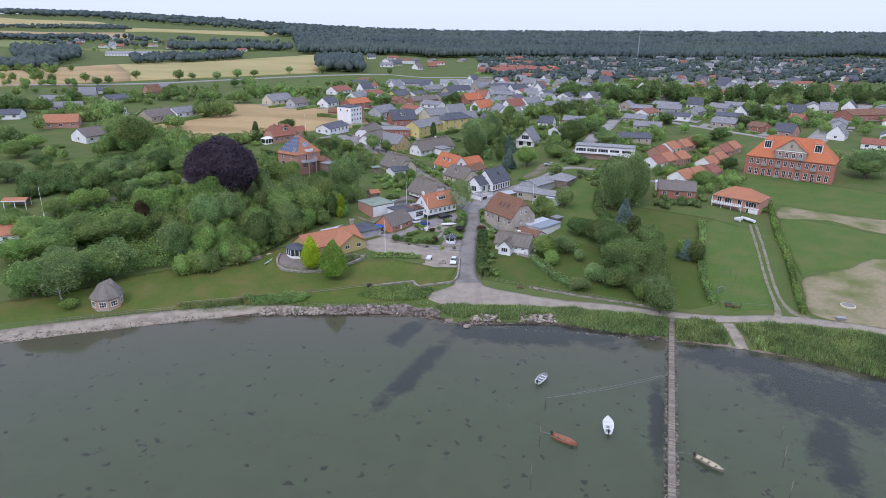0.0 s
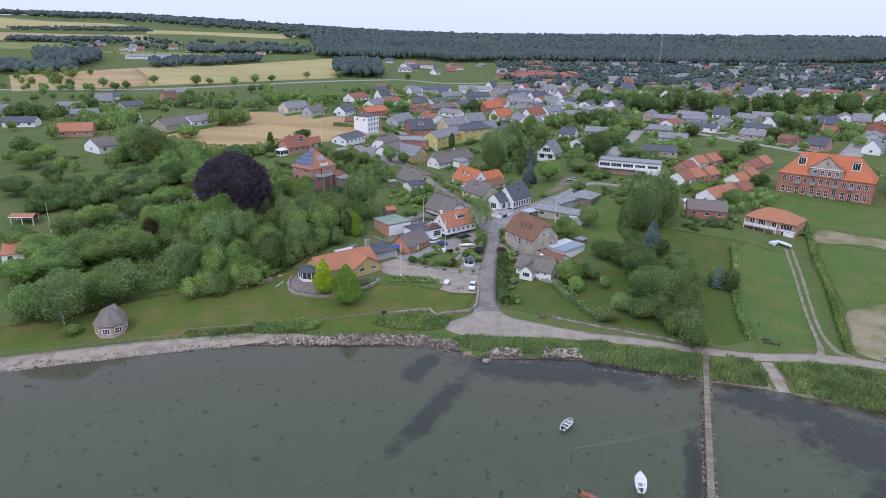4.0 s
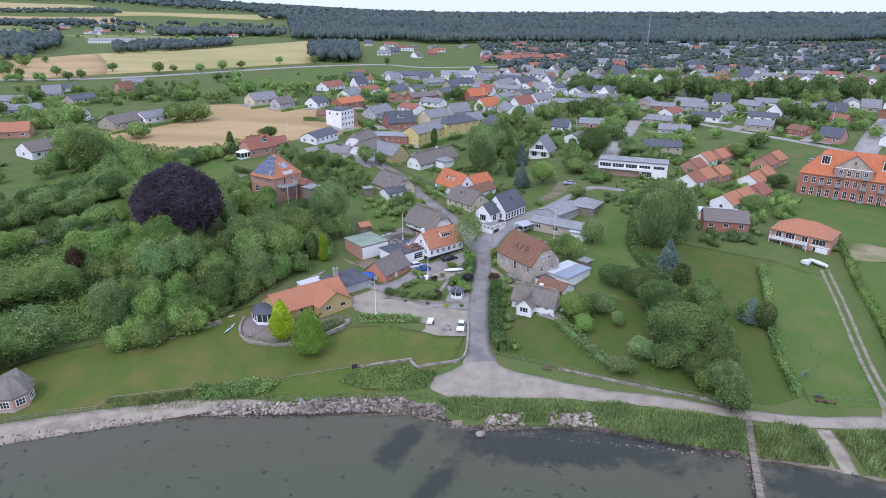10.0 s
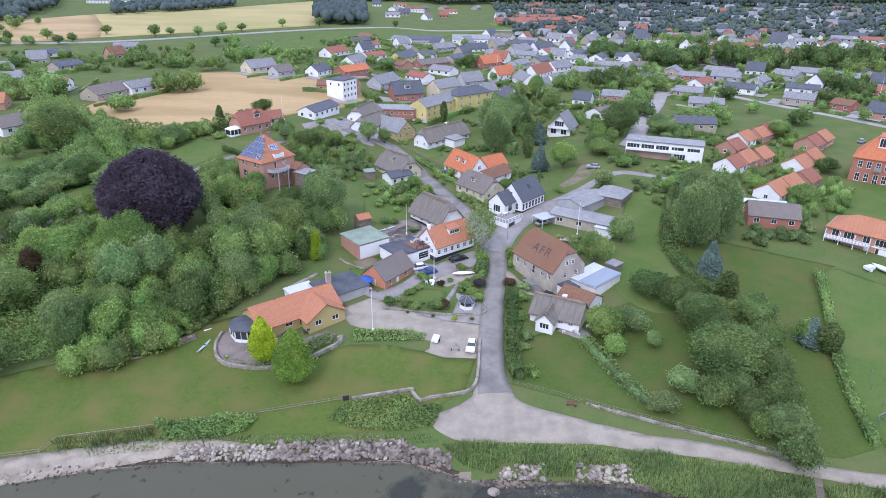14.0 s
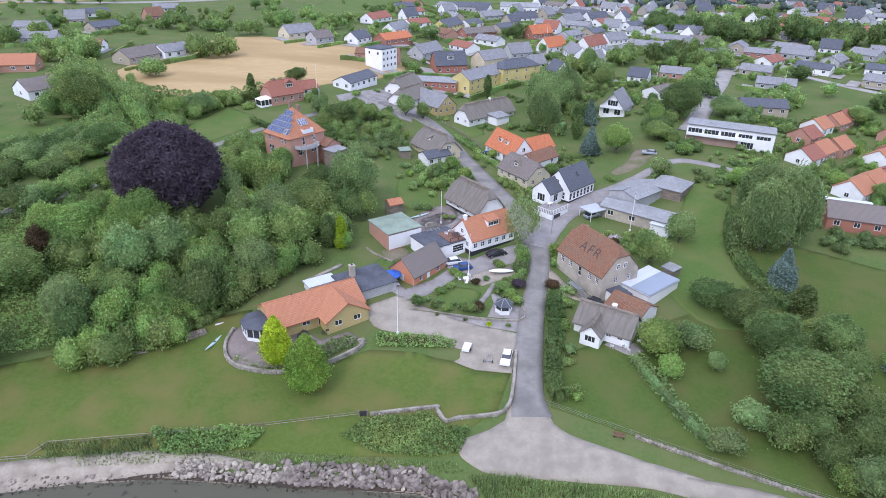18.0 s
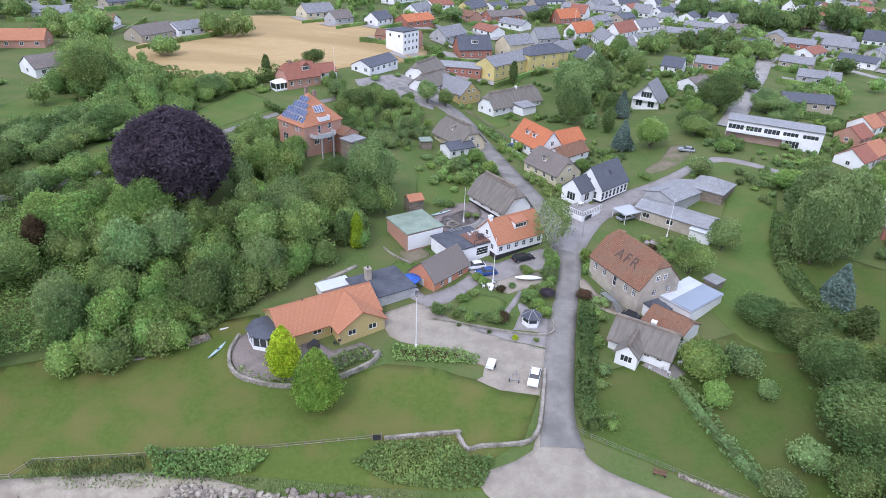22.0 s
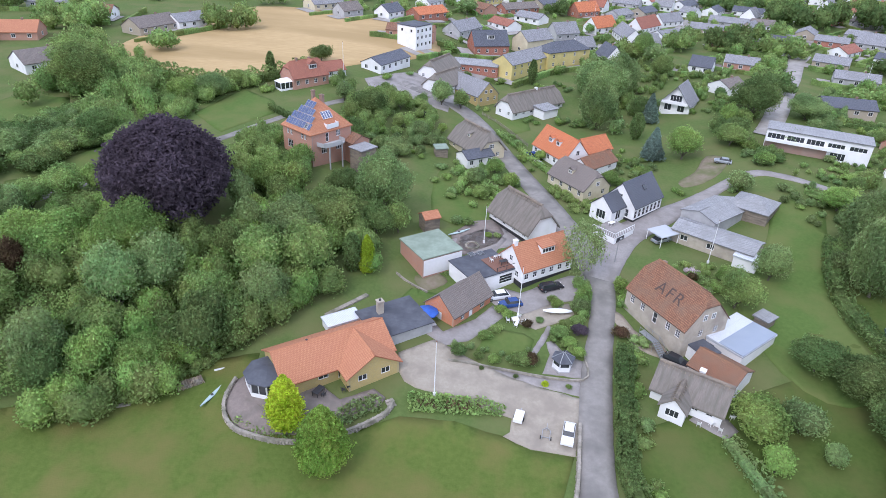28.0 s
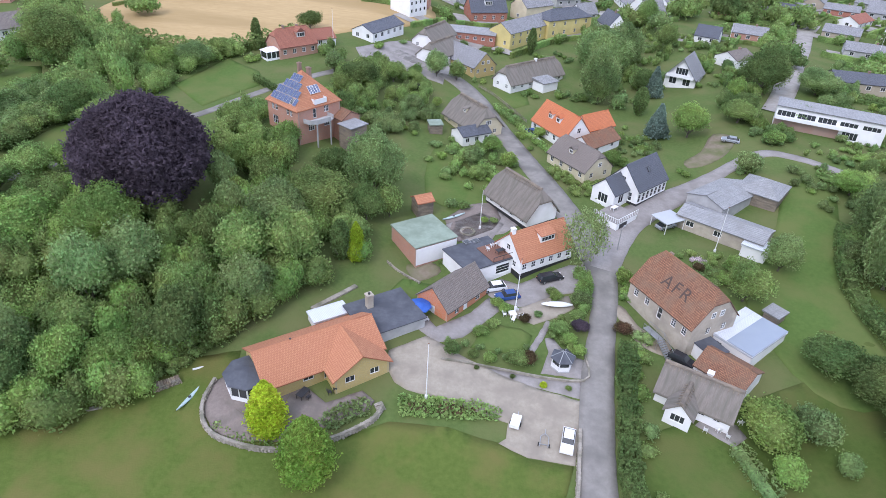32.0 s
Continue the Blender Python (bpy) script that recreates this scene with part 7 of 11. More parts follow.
far_house(164, 479, -66, 13, 9, 2.5, 3.0, RENDER_GREY, TILE_BROWN, "grey house with brown tiled roof among gardens")
far_house(75, 407, 5, 10, 8, 2.8, 3.7, BRICK_RED, TILE_OLD, "red-brick house with weathered red tiled roof among gardens")
far_house(71, 361, -18, 12, 9, 2.5, 2.1, BRICK_ROSE, TILE_GREY, "rose-brick house with grey tiled roof among gardens")
far_house(179, 425, -53, 14, 9, 2.5, 2.5, RENDER_GREY, TILE_GREY, "grey house with grey tiled roof among gardens")
far_house(169, 387, -28, 15, 9, 2.5, 1.9, RENDER_WHITE, TILE_DARK, "white house with dark blue-grey tiled roof among gardens")
far_house(157, 364, -36, 13, 10, 2.5, 2.3, BRICK_PALE, TILE_GREY, "yellow-brick house with grey tiled roof among gardens")
far_house(171, 352, -52, 9, 9, 2.5, 1.9, BRICK_RED, TILE_OLD, "red-brick house with weathered red tiled roof among gardens")
far_house(178, 336, -50, 10, 9, 2.8, 3.7, BRICK_ROSE, TILE_DARK, "rose-brick house with dark blue-grey tiled roof among gardens")
far_house(206, 379, -45, 8, 9, 2.5, 2.1, BRICK_RED, TILE_RED, "red-brick house with red tiled roof among gardens")
far_house(74, 480, -41, 9, 8, 2.5, 2.5, RENDER_WHITE, TILE_GREY, "white house with grey tiled roof among gardens")
far_house(90, 522, -25, 21, 9, 2.5, 2.1, BRICK_PALE, TILE_GREY, "yellow-brick house with grey tiled roof among gardens")
far_house(108, 494, -23, 16, 9, 2.5, 2.1, RENDER_WHITE, TILE_DARK, "white house with dark blue-grey tiled roof among gardens")
far_house(46, 556, -34, 18, 9, 2.5, 2.5, RENDER_WHITE, TILE_DARK, "white house with dark blue-grey tiled roof among gardens")
far_house(172, 606, -44, 22, 9, 2.5, 2.5, RENDER_WHITE, TILE_GREY, "white house with grey tiled roof among gardens")
far_house(261, 639, -64, 16, 9, 2.5, 2.5, RENDER_WHITE, TILE_RED, "white house with red tiled roof among gardens")
far_house(-181, 346, 13, 10, 9, 2.5, 2.5, RENDER_WHITE, TILE_OLD, "white house with weathered red tiled roof among gardens")
far_house(-152, 332, 70, 18, 10, 2.5, 3.0, BRICK_PALE, TILE_BROWN, "yellow-brick house with brown tiled roof among gardens")
far_house(-144, 344, 63, 13, 9, 2.5, 2.5, RENDER_WHITE, TILE_GREY, "white house with grey tiled roof among gardens")
far_house(-187, 307, 20, 15, 10, 2.6, 3.2, BRICK_ROSE, TILE_ORANGE, "rose-brick house with orange tiled roof among gardens")
far_house(-156, 278, 60, 15, 11, 2.6, 3.0, RENDER_WHITE, TILE_BROWN, "white house with brown tiled roof among gardens")
far_house(-182, 349, 8, 8, 9, 2.5, 2.0, RENDER_WHITE, TILE_OLD, "white house with weathered red tiled roof among gardens")
far_house(-122, 169, 22, 8, 8, 2.5, 2.0, RENDER_WHITE, TILE_ORANGE, "white house with orange tiled roof among gardens")


TAKEN = [(o.location.x, o.location.y) for o in scene.objects if o.parent is None and o.get("category") == "house"]
g = random.Random(11)
town = []
for wall, roof, words in ((RENDER_WHITE, TILE_DARK, "white house with dark tiled roof"), (BRICK_PALE, TILE_GREY, "pale-brick bungalow with grey roof"), (RENDER_GREY, TILE_GREY, "grey bungalow with grey roof"), (RENDER_WHITE, TILE_GREY, "white bungalow with grey roof"), (RENDER_WHITE, TILE_RED, "white house with red tiled roof"), (BRICK_ROSE, TILE_OLD, "rose-brick house with weathered red roof"), (RENDER_WHITE, TILE_GREY, "white house with grey roof"), (BRICK_PALE, TILE_DARK, "pale-brick bungalow with dark roof")):
    town.append((wall, roof, words))
made = {}


def town_house(x, y, rot):
    k = g.randrange(len(town))
    tall = g.random() < 0.35
    key = (k, tall)
    if key in made:
        FOOT.append((x, y, math.cos(radians(rot)), math.sin(radians(rot)), 7.5, 4.5))
        return copy_thing(made[key], pose(x, y, gz(x, y), 0, 0, rot))
    wall, roof, words = town[k]
    L, W = (10, 8) if tall else (15, 8.5)
    made[key] = house(x, y, rot, L, W, 2.8 if tall else 2.4, 4.2 if tall else 2.2, wall, roof, "distant " + words, wins={"f": [(3, 0.8, 1.6, 1.3, 2, 1)], "l": [("at", W / 2, 0.8, 1.4, 1.3, 2, 1)]}, simple=True, group="distant village houses")
    return made[key]


FAR_MATS = [RENDER_WHITE, BRICK_PALE, BRICK_RED, TILE_GREY, TILE_DARK, TILE_RED, TILE_BROWN, GLASS]
far_mass = Mesh()


def mass_house(x, y, rot):
    """A house of the distant mass: walls, pitched roof, window bands."""
    L, W, e, r = (11, 8, 2.8, 4) if g.random() < 0.4 else (15, 9, 2.5, 2.2)
    m = pose(x, y, gz(x, y), 0, 0, rot)
    wall, roof = g.choice((0, 0, 0, 1, 2)), g.choice((3, 3, 4, 5, 6))
    hx, hy = L / 2, W / 2

    def put(pts, faces, slot, uv=None):
        far_mass.add([m @ Vector(p) for p in pts], faces, slot, uv)

    put([(-hx, -hy, -1), (hx, -hy, -1), (hx, hy, -1), (-hx, hy, -1), (-hx, -hy, e), (hx, -hy, e), (hx, hy, e), (-hx, hy, e), (-hx, 0, e + r), (hx, 0, e + r)],
        [(0, 1, 5, 4), (2, 3, 7, 6), (1, 2, 6, 9, 5), (3, 0, 4, 8, 7)], wall)
    k = 0.4 * r / hy
    o = [(-hx - 0.3, -hy - 0.4, e - k + 0.1), (hx + 0.3, -hy - 0.4, e - k + 0.1), (hx + 0.3, 0, e + r + 0.1), (-hx - 0.3, 0, e + r + 0.1), (-hx - 0.3, hy + 0.4, e - k + 0.1), (hx + 0.3, hy + 0.4, e - k + 0.1)]
    put(o, [(0, 1, 2, 3), (3, 2, 5, 4)], roof, [[(0, 0), (L, 0), (L, hy), (0, hy)]] * 2)
    put([(p_[0], p_[1], p_[2] - 0.15) for p_ in o], [(3, 2, 1, 0), (4, 5, 2, 3)], roof)
    for i in range(3):
        u = -hx + L * (i + 0.5) / 3
        put([(u - 0.7, -hy - 0.03, 0.8), (u + 0.7, -hy - 0.03, 0.8), (u + 0.7, -hy - 0.03, 2.1), (u - 0.7, -hy - 0.03, 2.1)], [(0, 1, 2, 3)], 7)


def sow(count, x0, x1, y0, y1, gap, rots, test=None):
    tries = 0
    while count > 0 and tries < 6000:
        tries += 1
        x, y = g.uniform(x0, x1), g.uniform(y0, y1)
        if test and not test(x, y):
            continue
        if min(((x - a) ** 2 + (y - b) ** 2) for a, b in TAKEN) < gap * gap:
            continue
        TAKEN.append((x, y))
        (town_house if y < 560 else mass_house)(x, y, g.choice(rots) + g.uniform(-8, 8))
        count -= 1


# on the flat between the shore village and the wood
sow(130, 20, 330, 400, 620, 17.5, (-30, 60, -25, 50), lambda x, y: not (y < 505 and 115 < x < 330 and y > 440))
sow(110, 60, 620, 620, 1000, 20, (-30, 55, 10), lambda x, y: y < 1000 - abs(x - 300) * 0.1)
sow(22, -75, 60, 380, 560, 22, (50, -40))
sow(14, -120, 60, 740, 980, 24, (10, 60))
sow(26, -700, -330, 1060, 1330, 26, (0, 40, -30))
sow(10, -260, -120, 300, 480, 26, (20, 60), lambda x, y: x < -160)
sow(12, 150, 330, 300, 430, 22, (-40, 50), lambda x, y: x > 185)
fm_ = new("distant_houses", far_mass.data("distant_houses", FAR_MATS))
tagged(fm_, "far-off village houses with grey and red roofs", "houses", kind="stuff")
# long low school with red roofs, halls
for x, y, rot, L, W, roof, wall, words in ((52, 730, 12, 40, 12, TILE_RED, BRICK_RED, "long low school wing with red roof"), (92, 742, 12, 36, 12, TILE_RED, BRICK_RED, "long low school wing with red roof"), (76, 768, 12, 44, 12, TILE_RED, BRICK_RED, "long low school wing with red roof"), (118, 752, 100, 30, 12, TILE_BRIGHT, BRICK_RED, "school wing with orange roof"),
                                           (-32, 566, 8, 34, 15, TILE_DARK, RENDER_GREY, "large hall with dark roof"), (6, 578, 0, 28, 14, SHEET, RENDER_WHITE, "pale hall with grey sheet roof"), (-58, 838, 30, 24, 14, TILE_OLD, RENDER_WHITE, "large barn with brown roof"), (-440, 905, 8, 60, 14, SHEET, RENDER_WHITE, "long farm building with grey roof"), (252, 392, 15, 30, 14, TILE_OLD, BRICK_RED, "long brick hall with brown roof")):
    far_house(x, y, rot, L, W, 3.4, 2.6, wall, roof, words)

draped("yard_paved", [(-60.7, 298.3), (-50, 316), (-40, 321), (-33, 300), (-32.3, 289.3), (-47.2, 292.4), (-56.9, 290.4)], PAVING, 0.13, 2, "pale paved yard between village houses", "yard")
draped("field_far_tan", [(-426, 601), (-371, 730), (-301, 614), (-267, 544), (-305, 505), (-341, 482)], WHEAT, 0.25, 14, "ripe tan field beside a main road", "field")
draped("field_far_pale", [(-371, 730), (-293, 813), (-206, 1000), (-150, 920), (-132, 651), (-179, 612), (-267, 544), (-301, 614)], FIELD, 0.25, 14, "pale ripening field", "field")
draped("field_far_strip", [(-590, 1048), (-527, 1076), (-341, 1072), (-303, 954), (-414, 875), (-492, 969)], GREENFIELD, 0.3, 18, "yellow-green far field", "field")
draped("field_far_meadow", [(-900, 1120), (-827, 1172), (-686, 1248), (-629, 1092), (-735, 1040)], GREENFIELD, 0.3, 20, "pale green far meadow", "field")
draped("field_far_hill", [(-1300, 1250), (-972, 1380), (-827, 1440), (-747, 1531), (-649, 1377), (-858, 1216), (-1200, 1120)], WHEAT, 0.5, 40, "ripe field on a far slope", "field")
draped("field_far_top", [(-1500, 1850), (-1118, 1755), (-985, 1859), (-858, 1761), (-1011, 1473), (-1400, 1500)], FIELD, 0.5, 40, "pale field on the hill", "field")
draped("field_far_ridge", [(-829, 1700), (-653, 1816), (-478, 1956), (-457, 1664), (-662, 1645), (-765, 1567)], FIELD, 0.5, 40, "pale field below a wood", "field")
draped("field_sports", [(-125, 610), (40, 705), (60, 690), (-20, 610), (-62, 540), (-108, 460), (-140, 520)], LAWN_FRESH, 0.25, 12, "mown green sports field", "field")
ribbon("road_main", [(-420, 470), (-344, 494), (-247, 520), (-107, 631), (37, 668), (150, 690), (400, 700)], 7, STREET, 0.4, "pale main road past the village")
ribbon("road_villa", [(-118, 186), (-107, 197), (-100, 204.7), (-94.8, 212.6), (-87, 226), (-80.1, 239.2), (-76.6, 247.4), (-72.4, 256.8), (-62, 275), (-50, 290), (-36, 297)], 2.4, ASPHALT, 0.08, "narrow asphalt road behind the villa")
ribbon("road_close", [(58, 284), (66, 300), (78, 331), (92, 365), (106, 406), (109, 440), (95, 480)], [5, 6.5, 7, 6.5, 6, 6, 6], STREET, 0.3, "pale residential street")
ribbon("road_upper", [(-32, 297), (-28, 330), (-8, 372), (30, 400), (62, 440), (80, 520), (60, 640)], 6, STREET, 0.3, "village street")
ribbon("road_school", [(166, 292), (176, 308), (200, 340), (229, 376), (251, 404), (300, 465)], [6, 9, 10, 11, 11, 11], STREET, 0.3, "wide pale street behind the school")
ribbon("road_terrace", [(128, 384), (140, 366), (152.8, 349.2), (162.5, 336.1), (170, 325), (176, 314)], 4, STREET, 0.16, "pale residential street")

# garden trees among the distant houses
for n_, x0, x1, y0, y1 in ((210, 0, 330, 330, 640), (80, -120, 30, 330, 640), (90, -330, -130, 240, 480), (90, -720, -300, 1000, 1350), (70, 185, 330, 280, 440)):
    spots = []
    for _ in range(n_):
        x, y = g.uniform(x0, x1), g.uniform(y0, y1)
        if -152 < x < -44 and 278 < y < 398 or -135 < x < 60 and 560 < y < 710:
            continue
        if min(((x - a) ** 2 + (y - b) ** 2) for a, b in TAKEN) < 8.5 ** 2:
            continue
        r = g.uniform(1.5, 3.6)
        spots.append((x, y, r, r * g.uniform(1.7, 2.4)))
    grove("garden_trees", spots, "leafy garden trees between distant houses")


def woodland(name, places, label, lo=3.5, hi=6.5, tall=16.0):
    """Many tree crowns of a distant wood as one mass of lumpy clumps."""
    n = len(places)
    X, Y = places[:, 0], places[:, 1]
    Z = ground(X, Y)
    R = rng.uniform(lo, hi, n)
    H = tall * rng.uniform(0.7, 1.15, n)
    ico = bmesh.new()
    bmesh.ops.create_icosphere(ico, subdivisions=1, radius=1)
    iv = np.array([v.co[:] for v in ico.verts])
    fc = np.array([[v.index for v in f.verts] for f in ico.faces])
    ico.free()
    iv = iv[None] * rng.uniform(0.72, 1.2, (n, len(iv), 1))
    v = iv * np.stack([R, R, H * 0.42], 1)[:, None, :]
    v = v + np.stack([X, Y, Z + H * 0.6], 1)[:, None, :]
    m = len(iv[0])
    f = (fc[None] + (np.arange(n) * m)[:, None, None]).reshape(-1, 3)
    x0, y0 = float(X.mean()), float(Y.mean())
    z0 = gz(x0, y0)
    me = bpy.data.meshes.new(name)
    me.from_pydata((v.reshape(-1, 3) - [x0, y0, z0]).tolist(), [], f.tolist())
    me.materials.append(LEAF_FAR_HAZED)
    me.polygons.foreach_set("use_smooth", [True] * len(f))
    me.update()
    ob = solid(name, me, None, x0, y0, 0, label, "wood")
    return tagged(ob, kind="stuff")


def strewn(n, x0, x1, y0, y1, test):
    P = rng.uniform((x0, y0), (x1, y1), (n, 2))
    return P[test(P[:, 0], P[:, 1])]


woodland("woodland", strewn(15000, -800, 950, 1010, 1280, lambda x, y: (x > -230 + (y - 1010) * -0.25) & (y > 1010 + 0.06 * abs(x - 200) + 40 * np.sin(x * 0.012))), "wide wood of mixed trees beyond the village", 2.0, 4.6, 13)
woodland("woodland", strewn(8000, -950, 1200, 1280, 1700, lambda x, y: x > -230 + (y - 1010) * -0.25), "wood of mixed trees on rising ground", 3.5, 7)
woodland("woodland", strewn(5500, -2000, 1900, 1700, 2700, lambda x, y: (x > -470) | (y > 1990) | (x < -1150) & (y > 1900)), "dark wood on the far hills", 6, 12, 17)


def filled(n, outline):
    xs, ys = [p[0] for p in outline], [p[1] for p in outline]
    P = rng.uniform((min(xs), min(ys)), (max(xs), max(ys)), (n * 6, 2))
    return P[[within(x, y, outline) for x, y in P]][:n]


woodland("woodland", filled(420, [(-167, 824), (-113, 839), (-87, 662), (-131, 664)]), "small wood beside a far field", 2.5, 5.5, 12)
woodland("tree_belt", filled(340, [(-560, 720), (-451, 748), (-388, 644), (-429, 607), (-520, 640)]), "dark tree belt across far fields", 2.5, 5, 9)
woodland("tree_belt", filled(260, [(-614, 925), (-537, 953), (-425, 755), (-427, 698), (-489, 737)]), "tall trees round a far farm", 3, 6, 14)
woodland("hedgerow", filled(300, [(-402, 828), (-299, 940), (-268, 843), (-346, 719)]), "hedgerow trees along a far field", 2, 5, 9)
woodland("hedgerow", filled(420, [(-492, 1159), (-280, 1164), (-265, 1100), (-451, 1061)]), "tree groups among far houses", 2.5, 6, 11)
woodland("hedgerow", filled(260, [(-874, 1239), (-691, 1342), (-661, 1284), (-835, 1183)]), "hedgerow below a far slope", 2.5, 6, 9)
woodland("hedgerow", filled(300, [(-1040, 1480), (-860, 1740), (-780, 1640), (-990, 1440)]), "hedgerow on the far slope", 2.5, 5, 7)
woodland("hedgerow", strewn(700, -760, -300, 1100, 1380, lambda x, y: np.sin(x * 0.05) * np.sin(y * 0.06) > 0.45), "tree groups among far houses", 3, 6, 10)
houses_at = np.array(TAKEN)
P_ = rng.uniform((40, 600), (640, 1015), (2600, 2))
P_ = P_[[((houses_at - p) ** 2).sum(1).min() > 60 for p in P_]]
woodland("garden_trees", P_, "garden trees and hedges between far-off houses", 1.3, 3.8, 6.5)
# belts nearer by, of leafier trees
def belt(name, n, x0, x1, y0, y1, lo, hi, tall, label, material):
    grove(name, [(g.uniform(x0, x1), g.uniform(y0, y1), (r_ := g.uniform(lo, hi)), tall * g.uniform(0.75, 1.1)) for _ in range(n)], label, "F", material)


belt("tree_belt", 84, 112, 330, 456, 480, 4.2, 6.4, 15.0, "tall dark tree belt across the village", LEAF_DARK)
belt("tree_belt", 46, 330, 520, 440, 480, 4.2, 6.4, 12.5, "tall dark tree belt across the village", LEAF_DARK)
belt("hedgerow", 26, -420, -270, 488, 500, 1.8, 3.4, 6.5, "hedgerow of small trees along a main road", LEAF)
belt("hedgerow", 40, -520, -330, 520, 640, 2.5, 4.5, 9, "garden trees beside far fields", LEAF)
for x, y, r, h in CLUMPS:
    grove("tree_group", [(x + r * 0.8 * math.sqrt(g.random()) * math.cos(a_), y + r * 0.8 * math.sqrt(g.random()) * math.sin(a_), g.uniform(2.8, 4.8), min(h, 11) * g.uniform(0.6, 1.05)) for a_ in [g.uniform(0, 6.28) for _ in range(max(4, int(r * r / 13)))]], "group of tall broadleaf trees among houses", "F", g.choice((LEAF, LEAF_DARK)))
# tall lattice mast above the far village
ms = thing("radio_mast", 281, 990, 0, "tall slender lattice mast above the distant village", "mast")
for i in range(3):
    a = 2 * math.pi * i / 3
    part("leg", Mesh().tube([((math.cos(a) * 1.0, math.sin(a) * 1.0, -1), 0.18), ((math.cos(a) * 0.3, math.sin(a) * 0.3, 46), 0.12)], 5), METAL, ms)
lat = Mesh()
for i in range(15):
    r0, r1 = 1.0 - 0.7 * i * 3 / 46, 1.0 - 0.7 * (i + 1) * 3 / 46
    for k in range(3):
        a, b = 2 * math.pi * k / 3, 2 * math.pi * (k + 1) / 3
        lat.bar((math.cos(a) * r0, math.sin(a) * r0, i * 3), (math.cos(b) * r1, math.sin(b) * r1, i * 3 + 3), 0.09, 0.09)
part("bracing", lat, METAL, ms)
# ---------------------------------------------------------------- the shore
def stone_mesh(seed, flat=0.75):
    g = random.Random(seed)
    b = bmesh.new()
    bmesh.ops.create_icosphere(b, subdivisions=2, radius=1)
    off = Vector((g.uniform(0, 50), g.uniform(0, 50), g.uniform(0, 50)))
    planes = [(Vector((g.gauss(0, 1), g.gauss(0, 1), g.gauss(0, 1))).normalized(), g.uniform(0.5, 0.8)) for _ in range(8)]
    for v in b.verts:
        n1 = noise.noise(v.co * 1.1 + off)
        n2 = noise.noise(v.co * 2.7 + off)
        v.co *= 1 + 0.42 * n1 + 0.16 * n2
        for d, cut in planes:
            over = v.co.dot(d) - cut
            if over > 0:
                v.co -= d * over
        v.co.z *= flat
    me = bpy.data.meshes.new("boulder")
    b.to_mesh(me)
    b.free()
    me.materials.append(STONE)
    return me


STONES = [stone_mesh(i) for i in range(7)]


def stones(name, label, areas, count, lo, hi, limit=300):
    """A bank of boulders: the first as parts, the small rest joined."""
    g = random.Random(len(name) + count)
    x0, y0 = areas[0][0], areas[0][2]
    top = thing(name, x0, y0, 0, label, "rocks", z=0)
    rest = Mesh()
    total = sum((a[1] - a[0]) * a[3] for a in areas)
    n = 0
    for xa, xb, ya, dep, yb in areas:
        k = int(count * (xb - xa) * dep / total)
        for _ in range(k):
            u = g.random()
            x = xa + (xb - xa) * u
            y = ya + (yb - ya) * u + g.uniform(0, dep)
            r = lo + (hi - lo) * g.random() ** 1.6
            z = gz(x, y) + r * 0.25 + 0.15 * g.random()
            m = Matrix.Translation((x - x0, y - y0, z)) @ Euler((g.uniform(-0.5, 0.5), g.uniform(-0.5, 0.5), g.uniform(0, 6.3))).to_matrix().to_4x4() @ Matrix.Diagonal((r, r * g.uniform(0.65, 1), r * g.uniform(0.7, 1), 1))
            if n < limit and r > 0.3:
                part("boulder", g.choice(STONES), None, top, "", m)
                n += 1
            else:
                me = STONES[g.randrange(7)]
                o = len(rest.v)
                rest.v += [tuple(m @ v.co) for v in me.vertices]
                fs = [tuple(o + i for i in p.vertices) for p in me.polygons]
                rest.f += fs
                rest.m += [0] * len(fs)
                rest.uv += [None] * len(fs)
    if rest.v:
        tagged(part("rubble", rest, STONE, top), kind="stuff")
    return top


stones("stone_revetment", "bank of pale grey boulders along the shoreline", [(-45, -30, 139.0, 2.6, 139.6), (-30, -9, 139.6, 3.4, 140.8), (-9, -1.5, 140.6, 2.8, 138.6)], 1050, 0.24, 0.68)
stones("stone_revetment", "patch of pale boulders below reeds", [(6.3, 13, 136.4, 2.6, 137.0), (18, 26.5, 136.6, 3.0, 136.8)], 210, 0.22, 0.72, 120)
stones("beach_stones", "dark stones and wrack at the water's edge", [(-100, -63, 124.0, 1.2, 135.8), (-63, -45, 135.6, 1.0, 139.0), (-2, 60, 136.5, 0.8, 126.8)], 420, 0.08, 0.3, 0)
solid("boulder", STONES[2], None, 5.2, 134.2, 30, "large grey boulder standing in shallow water", "boulder", z=0.1)
ribbon("wrack_line", [(-130, 111.5), (-98, 124.3), (-77, 131.9), (-63, 135.9), (-45, 139.3), (-28, 139.8), (-9, 140.6), (0, 137.8)], [1.2, 1.3, 1.2, 1.3, 1.4, 1.2, 1.0, 0.8], WEED, 0.05, "dark line of washed-up seaweed", "wrack")

